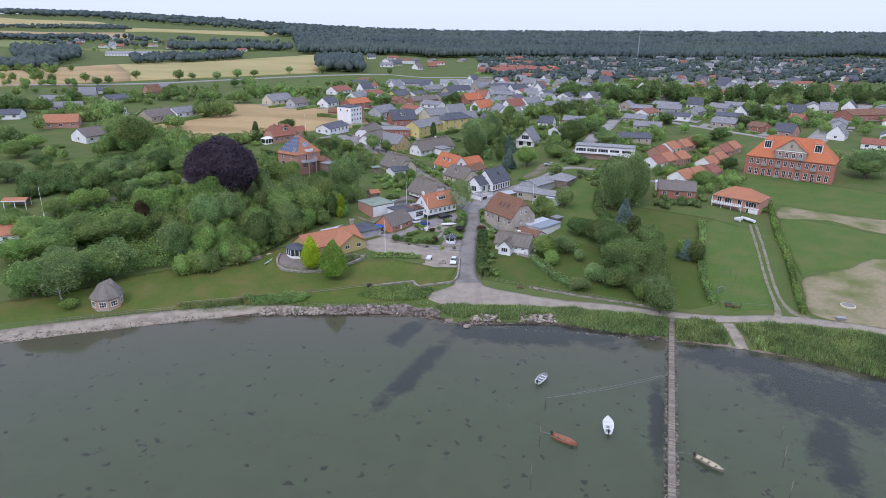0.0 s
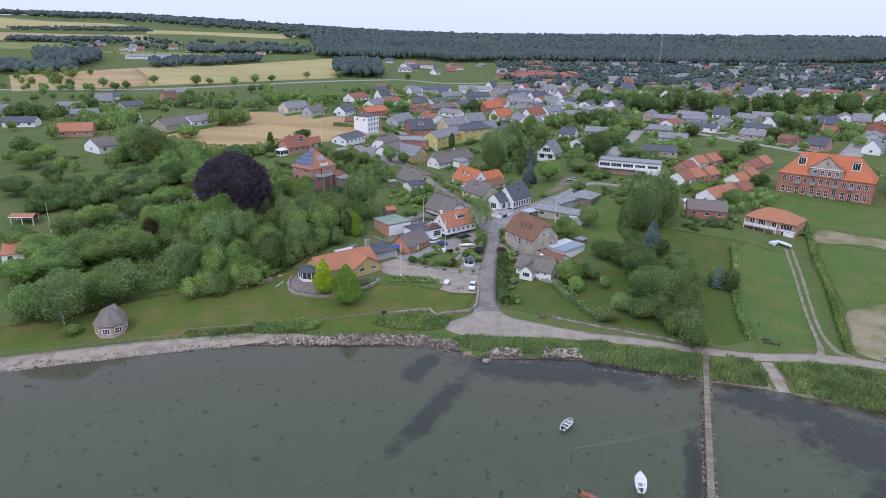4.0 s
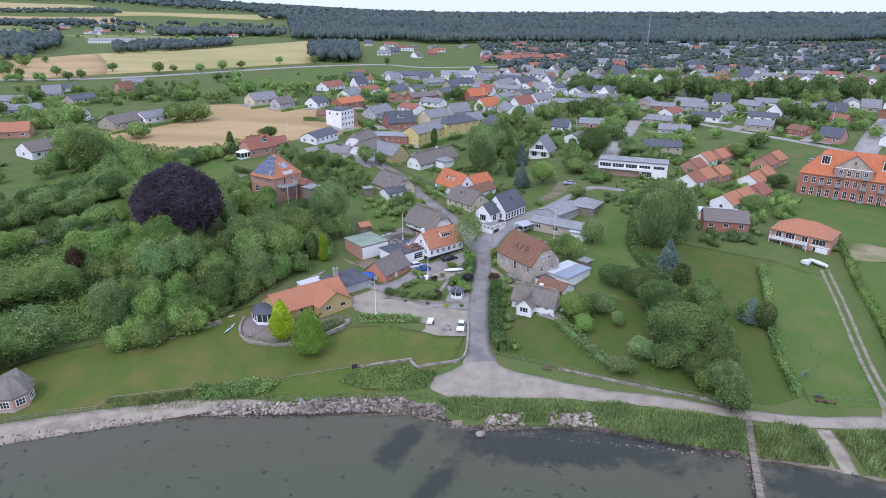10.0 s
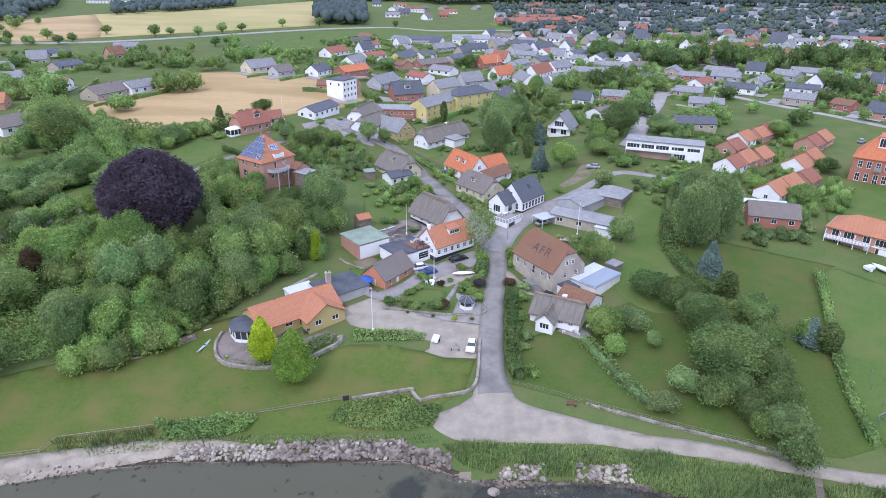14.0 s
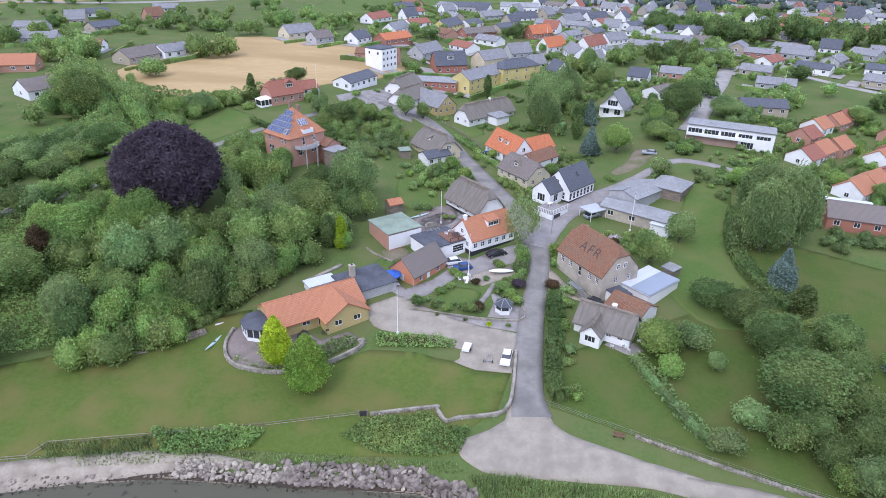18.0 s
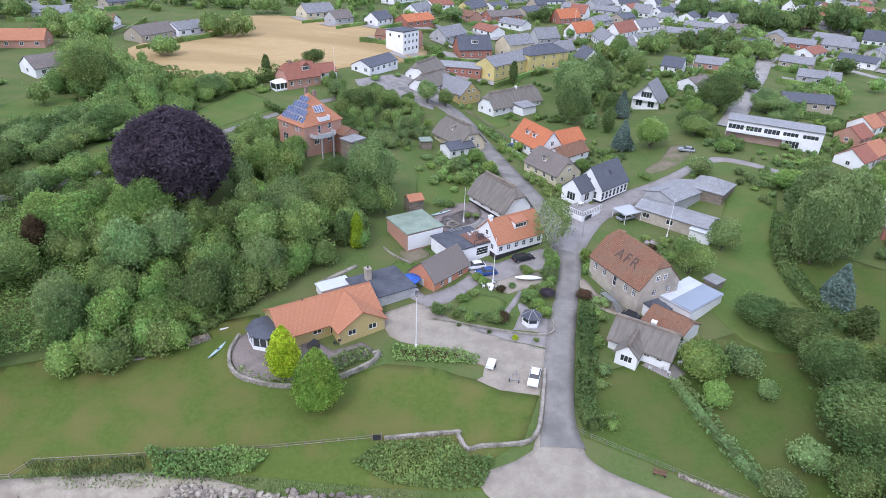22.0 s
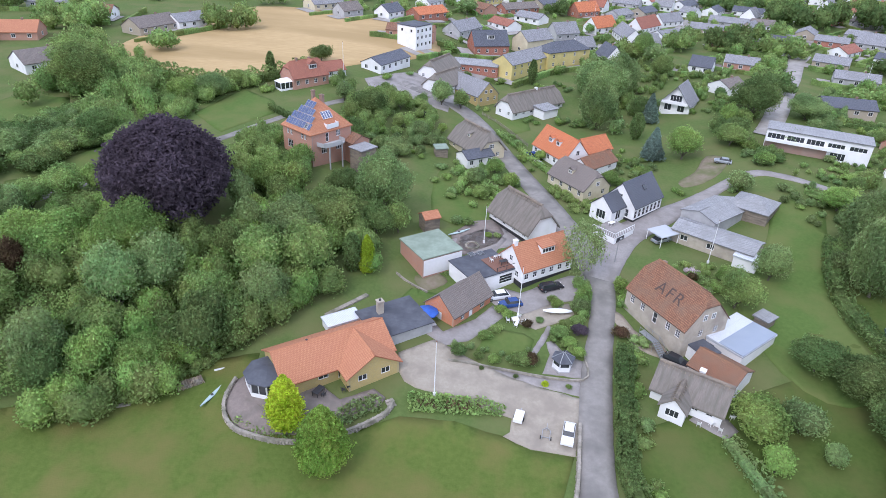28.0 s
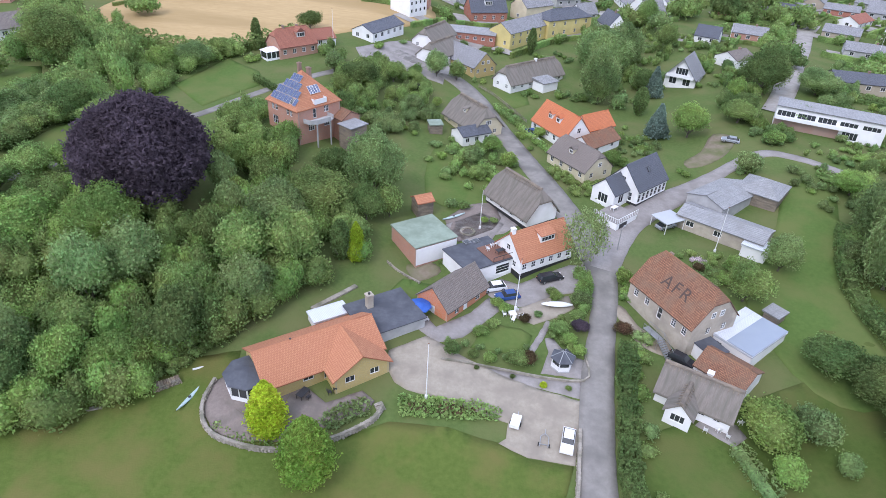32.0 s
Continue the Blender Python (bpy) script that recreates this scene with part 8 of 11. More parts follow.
patch("reed_bed", [(-3, 143.4), (13.7, 143.0), (30.6, 142.0), (38.8, 140.2), (48.6, 138.0), (53.2, 137.0), (51.0, 130.0), (46, 130.6), (38, 132.6), (31.9, 134.4), (26.9, 137.0), (26, 139.8), (18.5, 139.8), (17.6, 137.6), (13.3, 137.6), (12, 139.6), (7, 139.5), (5, 137.6), (0.5, 139.4)], 1.2, 44, 0.1, REED, "bed of tall green reeds along the shore", "reeds", blade=True)
patch("reed_bed", [(54.6, 135.6), (63.0, 134.9), (64.2, 131.5), (63.5, 126.6), (53.0, 128.6)], 1.6, 46, 0.1, REED, "bed of tall green reeds beside a jetty", "reeds", blade=True)
patch("reed_bed", [(68.0, 133.8), (80, 132.0), (95, 127.5), (120, 116), (150, 100), (150, 88), (120, 96), (96, 109), (82, 118), (69, 124.6)], 1.7, 36, 0.115, REED, "wide bed of tall green reeds", "reeds", blade=True)
patch("shore_grass", [(-66, 139.2), (-51, 143.2), (-36, 144.0), (-20, 145.0), (-5, 145.5), (-3, 143.8), (-10, 143.4), (-30, 142.6), (-45, 141.2), (-60, 138.4)], 0.4, 14, 0.12, REED, "rough shore grass above boulders", "grass", blade=True)
WRACK = mat("seaweed_wrack", (0.035, 0.028, 0.024), (0.07, 0.055, 0.045), 3, 0.7, 0.3, (0.10, 0.08, 0.065), 0.5)
patch("seaweed_wrack", [(-100, 123.2), (-77, 131.2), (-63, 135.6), (-45, 139.2), (-28, 139.6), (-9, 140.4), (0, 137.6), (0, 136.7), (-9, 139.4), (-28, 138.4), (-45, 137.9), (-63, 134.3), (-77, 129.9), (-100, 122)], 0.12, 16, 0.26, WRACK, "dark seaweed washed up along the waterline", "seaweed", lift=0.1)
patch("seaweed_wrack", [(3, 136.6), (15, 137.0), (26, 136.8), (34, 134.2), (41, 132.6), (50, 129.6), (50, 128.2), (41, 131.0), (34, 132.6), (26, 135.2), (15, 135.4), (3, 134.6)], 0.12, 12, 0.26, WRACK, "dark seaweed below a reed bed", "seaweed", lift=0.1)
patch("shore_grass", [(-66, 141.4), (-51, 144.9), (-50, 143.0), (-56, 140.8), (-64, 139.4)], 0.9, 22, 0.1, REED, "tall rough grass beside a fence", "grass", blade=True)
patch("shrub_bank", [(-51.2, 145.3), (-49.3, 146.2), (-40.5, 147.6), (-34.2, 148.0), (-35.5, 144.5), (-43.6, 142.4), (-47.8, 142.0)], 1.6, 34, 0.32, LEAF, "dense low shrubs beside a fence", "shrubs")
patch("hydrangea_bank", [(-22.7, 148.4), (-19.7, 152.0), (-9.6, 154.4), (-7.2, 152.2), (-3.0, 151.5), (-4.2, 147.2), (-9, 146.0), (-16.5, 145.8)], 1.0, 36, 0.30, LEAF, "dense bank of low leafy ground cover", "shrubs")


def fence(line, h, gap, label, material=None, rails=(0.95, 0.5), wire=False, name="fence", dense=0.0):
    """Posts with rails along a line."""
    pts = [Vector(p) for p in line]
    f = thing(name, pts[0].x, pts[0].y, 0, label, "fence")
    o = f.location.copy()
    mat_ = material or WOOD
    post = Mesh().box(-0.05, 0.05, -0.05, 0.05, -0.4, h).data("post", mat_)
    for a, b in zip(pts, pts[1:]):
        k = max(1, round((b - a).length / gap))
        at = [a.lerp(b, i / k) for i in range(k + 1)]
        for p in at[: -1 if b is not pts[-1] else None]:
            part("post", post, None, f, "", Matrix.Translation((p.x - o.x, p.y - o.y, gz(p.x, p.y) - o.z)))
        for r in rails:
            m = Mesh()
            for p, q_ in zip(at, at[1:]):
                m.bar((p.x - o.x, p.y - o.y, gz(p.x, p.y) - o.z + h * r), (q_.x - o.x, q_.y - o.y, gz(q_.x, q_.y) - o.z + h * r), 0.035 if not wire else 0.018, 0.09 if not wire else 0.018)
            part("rail" if not wire else "wire", m, mat_ if not wire else METAL, f)
    return f


fence([(-20.6, 152.6), (-34.5, 148.8), (-50.5, 145.0), (-64.9, 141.5), (-66.5, 138.8), (-73.8, 137.0), (-90, 131.5)], 0.95, 2.4, "weathered wooden rail fence along a lawn", SILVERED, rails=(0.95, 0.5))
fence([(8.4, 158.2), (21.4, 153.2), (32.3, 149.0), (40.4, 145.9), (47.3, 143.5), (52.4, 140.6)], 1.0, 2.4, "wire fence on posts along a garden", wire=True, rails=(0.95, 0.6, 0.3))
fence([(84.2, 138), (81.5, 141), (70, 143), (68, 143.5)], 0.8, 3.0, "low wire fence round a lawn", wire=True)


def stone_wall(name, line, h, w, label, material=None, limit=60, plain=False):
    """A wall of separate stones along a line."""
    pts = smooth_line(line, False, 4)
    g = random.Random(len(line) * 7 + int(h * 10))
    t = thing(name, pts[0].x, pts[0].y, 0, label, "wall")
    o = t.location.copy()
    core, rest = Mesh(), Mesh()
    n = 0
    for a, b in zip(pts, pts[1:]):
        d = (b - a)
        if d.length < 1e-3:
            continue
        s = Vector((-d.y, d.x)).normalized()
        q = [(p.x - o.x + s.x * k * w * 0.42, p.y - o.y + s.y * k * w * 0.42, gz(p.x, p.y) - o.z + z) for p in (a, b) for k, z in ((-1, -0.4), (1, -0.4), (1, h * 0.93), (-1, h * 0.93))]
        core.add(q, [(0, 4, 7, 3), (1, 2, 6, 5), (3, 7, 6, 2), (0, 3, 2, 1), (4, 5, 6, 7)])
        steps = max(1, round(d.length / 0.42))
        for i in range(steps):
            p = a.lerp(b, (i + 0.5) / steps)
            z = gz(p.x, p.y) - o.z
            for k in (-1, 1):
                zz = 0.12
                while zz < h and not plain:
                    r = g.uniform(0.2, 0.3)
                    m = Matrix.Translation((p.x - o.x + s.x * k * w * 0.3, p.y - o.y + s.y * k * w * 0.3, z + zz - 0.08)) @ Euler((g.uniform(-1, 1), g.uniform(-1, 1), g.uniform(0, 6))).to_matrix().to_4x4() @ Matrix.Diagonal((r, r, r * 0.9, 1))
                    me = STONES[g.randrange(7)]
                    if n < limit:
                        part("stone", me, None, t, "", m)
                        n += 1
                    else:
                        j = len(rest.v)
                        rest.v += [tuple(m @ v.co) for v in me.vertices]
                        fs = [tuple(j + i2 for i2 in pl.vertices) for pl in me.polygons]
                        rest.f += fs
                        rest.m += [0] * len(fs)
                        rest.uv += [None] * len(fs)
                    zz += 0.26
    part("core", core, material or WALLSTONE, t)
    if rest.v:
        tagged(part("stonework", rest, material or WALLSTONE, t), kind="stuff")
    return t


stone_wall("stone_wall", [(-19.0, 152.9), (-9.2, 155.6), (-8.6, 155.2), (-7.0, 152.9), (-5.1, 153.6), (-1.4, 154.4), (1.6, 155.4), (2.9, 157.6), (3.4, 161.0), (3.7, 166), (3.9, 170.6)], 0.6, 0.5, "low wall of grey field stones round a lawn")
stone_wall("stone_wall", [(22, 152.8), (32.3, 148.7), (40.4, 145.6), (47.3, 143.2), (52.4, 140.2)], 0.4, 0.4, "low stone wall along a garden")
gp = thing("gate", -20.0, 152.6, 15, "dark wooden gate between fence and wall", "gate")
for i in (-0.65, 0.65):
    part("post", Mesh().box(i - 0.1, i + 0.1, -0.1, 0.1, -0.4, 1.3), WOOD, gp)
part("leaf", Mesh().box(-0.55, 0.55, -0.04, 0.04, 0.1, 1.1), STEEL_DARK, gp)

# jetty of planks on posts, with a rubble foot
jt = thing("jetty", 54.6, 138.2, 0, "long narrow wooden jetty on posts with stone rubble foot", "jetty", z=0)
ja, jb = Vector((0, 0)), Vector((-27.5, -83.5))
jd = (jb - ja).normalized()
js = Vector((-jd.y, jd.x))
turn = math.degrees(math.atan2(jd.y, jd.x))
plank = Mesh().box(-0.13, 0.13, -0.56, 0.56, 0, 0.05).data("plank", SILVERED)
jl = (jb - ja).length
for i in range(290):
    p = ja + jd * (0.3 * i)
    part("plank", plank, None, jt, "", pose(p.x, p.y, max(0.85, gz(54.6 + p.x, 138.2 + p.y) + 0.12), 0, random.uniform(-1, 1), turn + random.uniform(-1.5, 1.5)))
jpost = Mesh().tube([((0, 0, -2.5), 0.1), ((0, 0, 1.15), 0.09)], 6).data("post", WOOD)
for i in range(44):
    for k in (-0.6, 0.6):
        p = ja + jd * (2 * i + 1) + js * k
        part("post", jpost, None, jt, "", pose(p.x, p.y, random.uniform(-0.1, 0.25)))
for k in (-0.45, 0.45):
    m = Mesh().bar((ja.x + js.x * k, ja.y + js.y * k, 0.76), (jb.x + js.x * k, jb.y + js.y * k, 0.76), 0.1, 0.16)
    part("beam", m, WOOD, jt)
jr = Mesh()
g2 = random.Random(5)
for i in range(520):
    p = ja + jd * g2.uniform(1, jl) + js * (g2.choice((-1, 1)) * g2.uniform(0.65, 1.1))
    r = g2.uniform(0.12, 0.34)
    m = Matrix.Translation((p.x, p.y, g2.uniform(-0.2, 0.25))) @ Euler((g2.uniform(0, 6), 0, g2.uniform(0, 6))).to_matrix().to_4x4() @ Matrix.Diagonal((r, r, r, 1))
    me = STONES[g2.randrange(7)]
    j = len(jr.v)
    jr.v += [tuple(m @ v.co) for v in me.vertices]
    fs = [tuple(j + q for q in pl.vertices) for pl in me.polygons]
    jr.f += fs
    jr.m += [0] * len(fs)
    jr.uv += [None] * len(fs)
tagged(part("rubble_foot", jr, STONE, jt, "dark wet stones along the jetty"), kind="stuff")
draped("slipway", [(65.2, 134.8), (67.6, 134.4), (67.8, 129), (67.2, 124.8), (65.0, 125.2), (65.0, 130)], SAND, 0.06, 0.8, "pale concrete slipway into the water", "slipway")


def boat(x, y, rot, L, W, hull, inner, label, motor=True, seats=3):
    """An open boat: hull shell, inside, thwarts, gunwale and outboard motor."""
    b = thing("boat", x, y, rot, label, "boat", "moored boats", z=0.0)
    n, k = 14, 6
    outer, inr = Mesh(), Mesh()

    def ring(t, s, depth, lift=0.0):
        w = W / 2 * s * (math.sin(math.pi * min(1, 0.18 + 0.62 * (1 - t))) ** 0.7 if t > 0.02 else 0.72) * (1 - max(0, (t - 0.55) / 0.45) ** 2.2)
        return [(-L / 2 + L * t, w * math.cos(math.pi * i / k), 0.42 + 0.18 * t * t - (0.42 + 0.2) * depth * math.sin(math.pi * i / k) ** 0.7 + lift) for i in range(k + 1)]

    for m, s, dep, lf in ((outer, 1.0, 1.0, 0.0), (inr, 0.9, 0.8, 0.012)):
        rows = [ring(i / n, s, dep, lf) for i in range(n + 1)]
        pts = [p for r in rows for p in r]
        faces = [(i * (k + 1) + j, i * (k + 1) + j + 1, (i + 1) * (k + 1) + j + 1, (i + 1) * (k + 1) + j) for i in range(n) for j in range(k)]
        if m is outer:
            faces.append(tuple(range(k + 1)))
        m.add(pts, faces)
    part("hull", outer, hull, b, smooth=True)
    part("inside", inr, inner, b, smooth=True)
    gm_ = Mesh()
    for sgn in (0, k):
        o_, i_ = [ring(i / n, 1.03, 1, 0.02)[sgn] for i in range(n + 1)], [ring(i / n, 0.88, 1, 0.02)[sgn] for i in range(n + 1)]
        pts = o_ + i_
        gm_.add(pts, [(i, i + 1, n + 2 + i, n + 1 + i) for i in range(n)])
    part("gunwale", gm_, hull, b)
    for i in range(seats):
        t = 0.2 + 0.25 * i
        w = W * 0.42 * (1 - 0.15 * i)
        part("thwart", Mesh().box(-L / 2 + L * t - 0.14, -L / 2 + L * t + 0.14, -w, w, 0.3, 0.34), WOOD if hull is not HULL_WHITE else HULL_WHITE, b)
    if motor:
        m = Mesh().box(-L / 2 - 0.35, -L / 2 - 0.02, -0.15, 0.15, 0.45, 0.95)
        part("outboard_motor", m, STEEL_DARK, b, "dark outboard motor")
        part("motor_leg", Mesh().box(-L / 2 - 0.25, -L / 2 - 0.12, -0.05, 0.05, -0.4, 0.45), STEEL_DARK, b)
    return b


boat(19.7, 111.0, 57, 4.2, 1.7, HULL_WHITE, METAL, "small white dinghy with dark outboard motor afloat")
boat(29.3, 95.4, 78, 4.9, 1.9, HULL_WHITE, HULL_WHITE, "white open motorboat afloat at its mooring")
boat(20.8, 90.7, -37, 4.7, 1.5, HULL_RED, HULL_RED, "red-brown wooden rowing boat with outboard afloat", seats=4)
boat(43.2, 84.9, -50, 5.0, 1.5, SILVERED, RENDER_CREAM, "pale weathered wooden rowing boat afloat beside a jetty", seats=4)
for x, y, h in ((19.2, 102.6, 1.7), (16.8, 92.3, 1.7), (14.0, 81.9, 1.7), (59.9, 94.8, 0.8), (56.7, 87.5, 1.9), (53.4, 79.0, 1.9)):
    solid("mooring_post", Mesh().tube([((0, 0, -3), 0.1), ((0.05, 0.02, h), 0.08)], 8), SILVERED, x, y, 0, "weathered grey mooring post standing in water", "post", "mooring posts", z=0)


def rope(a, b, sag, label, thick=0.03):
    m = Mesh()
    a, b = Vector(a), Vector(b)
    pts = [a.lerp(b, i / 12) - Vector((0, 0, sag * math.sin(math.pi * i / 12))) - a for i in range(13)]
    for p, q in zip(pts, pts[1:]):
        m.bar(p, q, thick, thick)
    return solid("mooring_rope", m, METAL, a.x, a.y, 0, label, "rope", z=a.z)


rope((19.2, 102.6, 1.0), (46.0, 112.0, 1.0), 0.7, "pale mooring rope slung to a jetty")
rope((19.2, 102.6, 0.9), (46.2, 112.6, 0.9), 0.3, "pale mooring rope slung to a jetty")
rope((37.0, 88.0, 0.8), (41.2, 87.2, 0.5), 0.2, "thin mooring rope between boat and jetty")
rope((16.8, 92.3, 0.9), (18.8, 92.0, 0.5), 0.1, "thin mooring rope between post and boat")

# eight-sided thatched summerhouse
hut = thing("summerhouse", -82.6, 140.2, 10, "eight-sided brick summerhouse with a thatched roof near the beach", "summerhouse", z=1.6)
ring8 = [(math.cos(math.pi / 8 + math.pi / 4 * i), math.sin(math.pi / 8 + math.pi / 4 * i)) for i in range(8)]
part("wall", Mesh().prism([(3.5 * a, 3.5 * b) for a, b in ring8], -1.2, 2.7), BRICK_ORANGE, hut, "orange-red brick walls")
part("plinth", Mesh().prism([(3.6 * a, 3.6 * b) for a, b in ring8], -1.4, 0.1), RENDER_GREY, hut)
th = Mesh()
levels = [(3.72, 2.5), (3.82, 2.8), (3.2, 3.7), (2.2, 4.7), (1.2, 5.4), (0.15, 5.6)]
pts = [(r * a, r * b, z) for r, z in levels for a, b in ring8]
th.add(pts, [(k * 8 + i, k * 8 + (i + 1) % 8, (k + 1) * 8 + (i + 1) % 8, (k + 1) * 8 + i) for k in range(len(levels) - 1) for i in range(8)] + [tuple(reversed(range(8)))], 0,
       [[(i, -k), (i + 1, -k), (i + 1, -k - 1), (i, -k - 1)] for k in range(len(levels) - 1) for i in range(8)] + [None])
hr = part("roof", th, THATCH, hut, smooth=False)
horn = Mesh().add([(-2.4, -0.5, 4.4), (2.2, 0.3, 4.5), (3.4, 2.4, 3.0), (-1.0, 3.6, 2.9), (0.9, 1.7, 6.5), (-1.7, 0.5, 5.6)], [(0, 1, 4, 5), (1, 2, 4), (2, 3, 5, 4), (3, 0, 5)], 0, [[(0, 3), (4, 3), (3, 0), (1, 0)], [(0, 3), (3, 3), (2, 0)], [(0, 3), (4, 3), (3, 0), (1, 0)], [(0, 3), (3, 3), (2, 0)]])
part("ridge_horn", horn, THATCH, hr, "raised thatched ridge")
for i in range(8):
    a = math.pi / 4 * (i + 1)
    fm, qm = window_mesh(1.7, 1.45, 3, 2, PAINT_WHITE, True)
    d = 3.5 * math.cos(math.pi / 8) + 0.02
    wo = part("window", fm, None, hut, "", pose(d * math.cos(a), d * math.sin(a), 0.75, 0, 0, math.degrees(a) + 90))
    part("pane", qm, None, wo)
# ---------------------------------------------------------------- yards and gardens
def flagpole(x, y, h, label="tall white flagpole with a gilt knob"):
    f = thing("flagpole", x, y, 0, label, "flagpole")
    part("pole", Mesh().tube([((0, 0, -0.5), 0.09), ((0, 0, 0.3), 0.085), ((0, 0, h), 0.04)], 8), PAINT_WHITE, f)
    part("knob", Mesh().tube([((0, 0, h), 0.03), ((0, 0, h + 0.06), 0.1), ((0, 0, h + 0.18), 0.1), ((0, 0, h + 0.24), 0.02)], 8), WOOD_RED, f)
    part("foot", Mesh().box(-0.2, 0.2, -0.12, 0.12, -0.3, 0.7), PAINT_WHITE, f)
    return f


for x, y, h in ((-17.6, 171.4, 10.0), (-6.2, 193.0, 10.0), (-14.3, 215.0, 8.5), (30.3, 215.9, 9.5), (-65.6, 291.5, 12.0), (-121.6, 181.6, 9), (-132, 262, 11), (-60, 430, 11), (20, 440, 10), (60, 345, 8), (112, 350, 9), (150, 395, 9), (198, 372, 10)):
    flagpole(x, y, h)


def car(x, y, rot, paint, label, L=4.3, W=1.75, H=1.45, estate=False, z=None):
    """A parked car: body, glasshouse, windows, wheels, lamps."""
    c = thing("car", x, y, rot, label, "car", "parked cars", z=z)
    prof = [(-L / 2, 0.35), (-L / 2, 0.78), (-L / 2 + 0.12, 0.92), (L / 2 - 1.15, 0.95), (L / 2 - 0.25, 0.78), (L / 2, 0.62), (L / 2, 0.3)]
    b = Mesh()
    n = len(prof)
    pts = [(px, s * (W / 2 - (0.06 if pz > 0.85 else 0)), pz) for s in (-1, 1) for px, pz in prof]
    b.add(pts, [tuple(range(n)), tuple(reversed(range(n, 2 * n)))] + [(i, n + i, n + (i + 1) % n, (i + 1) % n) for i in range(n)])
    part("body", b, paint, c)
    x0, x1, x2, x3 = -L / 2 + (0.1 if estate else 0.25), -L / 2 + (0.45 if estate else 0.9), 0.35, L / 2 - 1.2
    top = Mesh()
    p0 = [(x0, -W / 2 + 0.08, 0.93), (x3, -W / 2 + 0.08, 0.93), (x3, W / 2 - 0.08, 0.93), (x0, W / 2 - 0.08, 0.93), (x1, -W / 2 + 0.25, H - 0.03), (x2, -W / 2 + 0.25, H - 0.03), (x2, W / 2 - 0.25, H - 0.03), (x1, W / 2 - 0.25, H - 0.03)]
    top.add(p0, [(0, 1, 5, 4), (1, 2, 6, 5), (2, 3, 7, 6), (3, 0, 4, 7), (4, 5, 6, 7)])
    part("glazing", top, GLASS, c, "dark car windows")
    rf = Mesh().add([(x1 - 0.06, -W / 2 + 0.22, H - 0.03), (x2 + 0.06, -W / 2 + 0.22, H - 0.03), (x2 + 0.06, W / 2 - 0.22, H - 0.03), (x1 - 0.06, W / 2 - 0.22, H - 0.03), (x1 + 0.05, -W / 2 + 0.3, H + 0.03), (x2 - 0.05, -W / 2 + 0.3, H + 0.03), (x2 - 0.05, W / 2 - 0.3, H + 0.03), (x1 + 0.05, W / 2 - 0.3, H + 0.03)],
                    [(0, 1, 5, 4), (1, 2, 6, 5), (2, 3, 7, 6), (3, 0, 4, 7), (4, 5, 6, 7)])
    part("roof", rf, paint, c)
    for px_ in (-L / 2 + 0.75, L / 2 - 0.8):
        for s in (-1, 1):
            w = part("wheel", Mesh().tube([((px_, s * (W / 2 - 0.2), 0.32), 0.32), ((px_, s * (W / 2 + 0.01), 0.32), 0.32)], 12), RUBBER, c)
            part("rim", Mesh().tube([((px_, s * (W / 2 + 0.011), 0.32), 0.2), ((px_, s * (W / 2 + 0.02), 0.32), 0.2)], 10), METAL, w)
    for s in (-1, 1):
        part("headlight", Mesh().box(L / 2 - 0.2, L / 2 + 0.01, s * (W / 2 - 0.25) - 0.16, s * (W / 2 - 0.25) + 0.16, 0.6, 0.7), PAINT_WHITE, c)
        part("tail_light", Mesh().box(-L / 2 - 0.01, -L / 2 + 0.05, s * (W / 2 - 0.2) - 0.13, s * (W / 2 - 0.2) + 0.13, 0.7, 0.84), HULL_RED, c)
    return c


car(2.2, 168.3, 262, CAR_WHITE, "white hatchback parked on gravel")
car(-10.2, 197.4, 205, CAR_WHITE, "white car parked in a yard", 4.5)
car(-7.7, 195.6, 205, CAR_BLUE, "dark blue car parked in a yard", 4.2)
car(-0.6, 201.4, 30, CAR_BLACK, "black estate car parked beside a white house", 4.7, estate=True)
car(22.2, 222.9, 36, CAR_SILVER, "grey car under a carport")
car(42.9, 263.1, 165, CAR_SILVER, "blue-grey car parked on a gravel patch")
car(19.6, 185.8, -35, CAR_BLACK, "black car parked between old houses", 4.4)
car(-38.2, 281.0, 20, CAR_BLACK, "dark car parked beside a lane")
car(-5.6, 262.9, 130, CAR_BLUE, "dark car parked at a garden edge")
for x, y, r, p in ((150, 300, 40, CAR_SILVER), (208, 345, 30, CAR_WHITE), (232, 372, 45, CAR_SILVER), (258, 396, 45, CAR_WHITE), (-40, 332, 60, CAR_SILVER), (101, 392, 70, CAR_WHITE), (84, 345, 65, CAR_BLUE), (108, 424, 85, CAR_WHITE), (160, 350, 10, CAR_WHITE), (176, 344, 100, CAR_BLACK)):
    car(x, y, r, p, "car parked beside a village street")

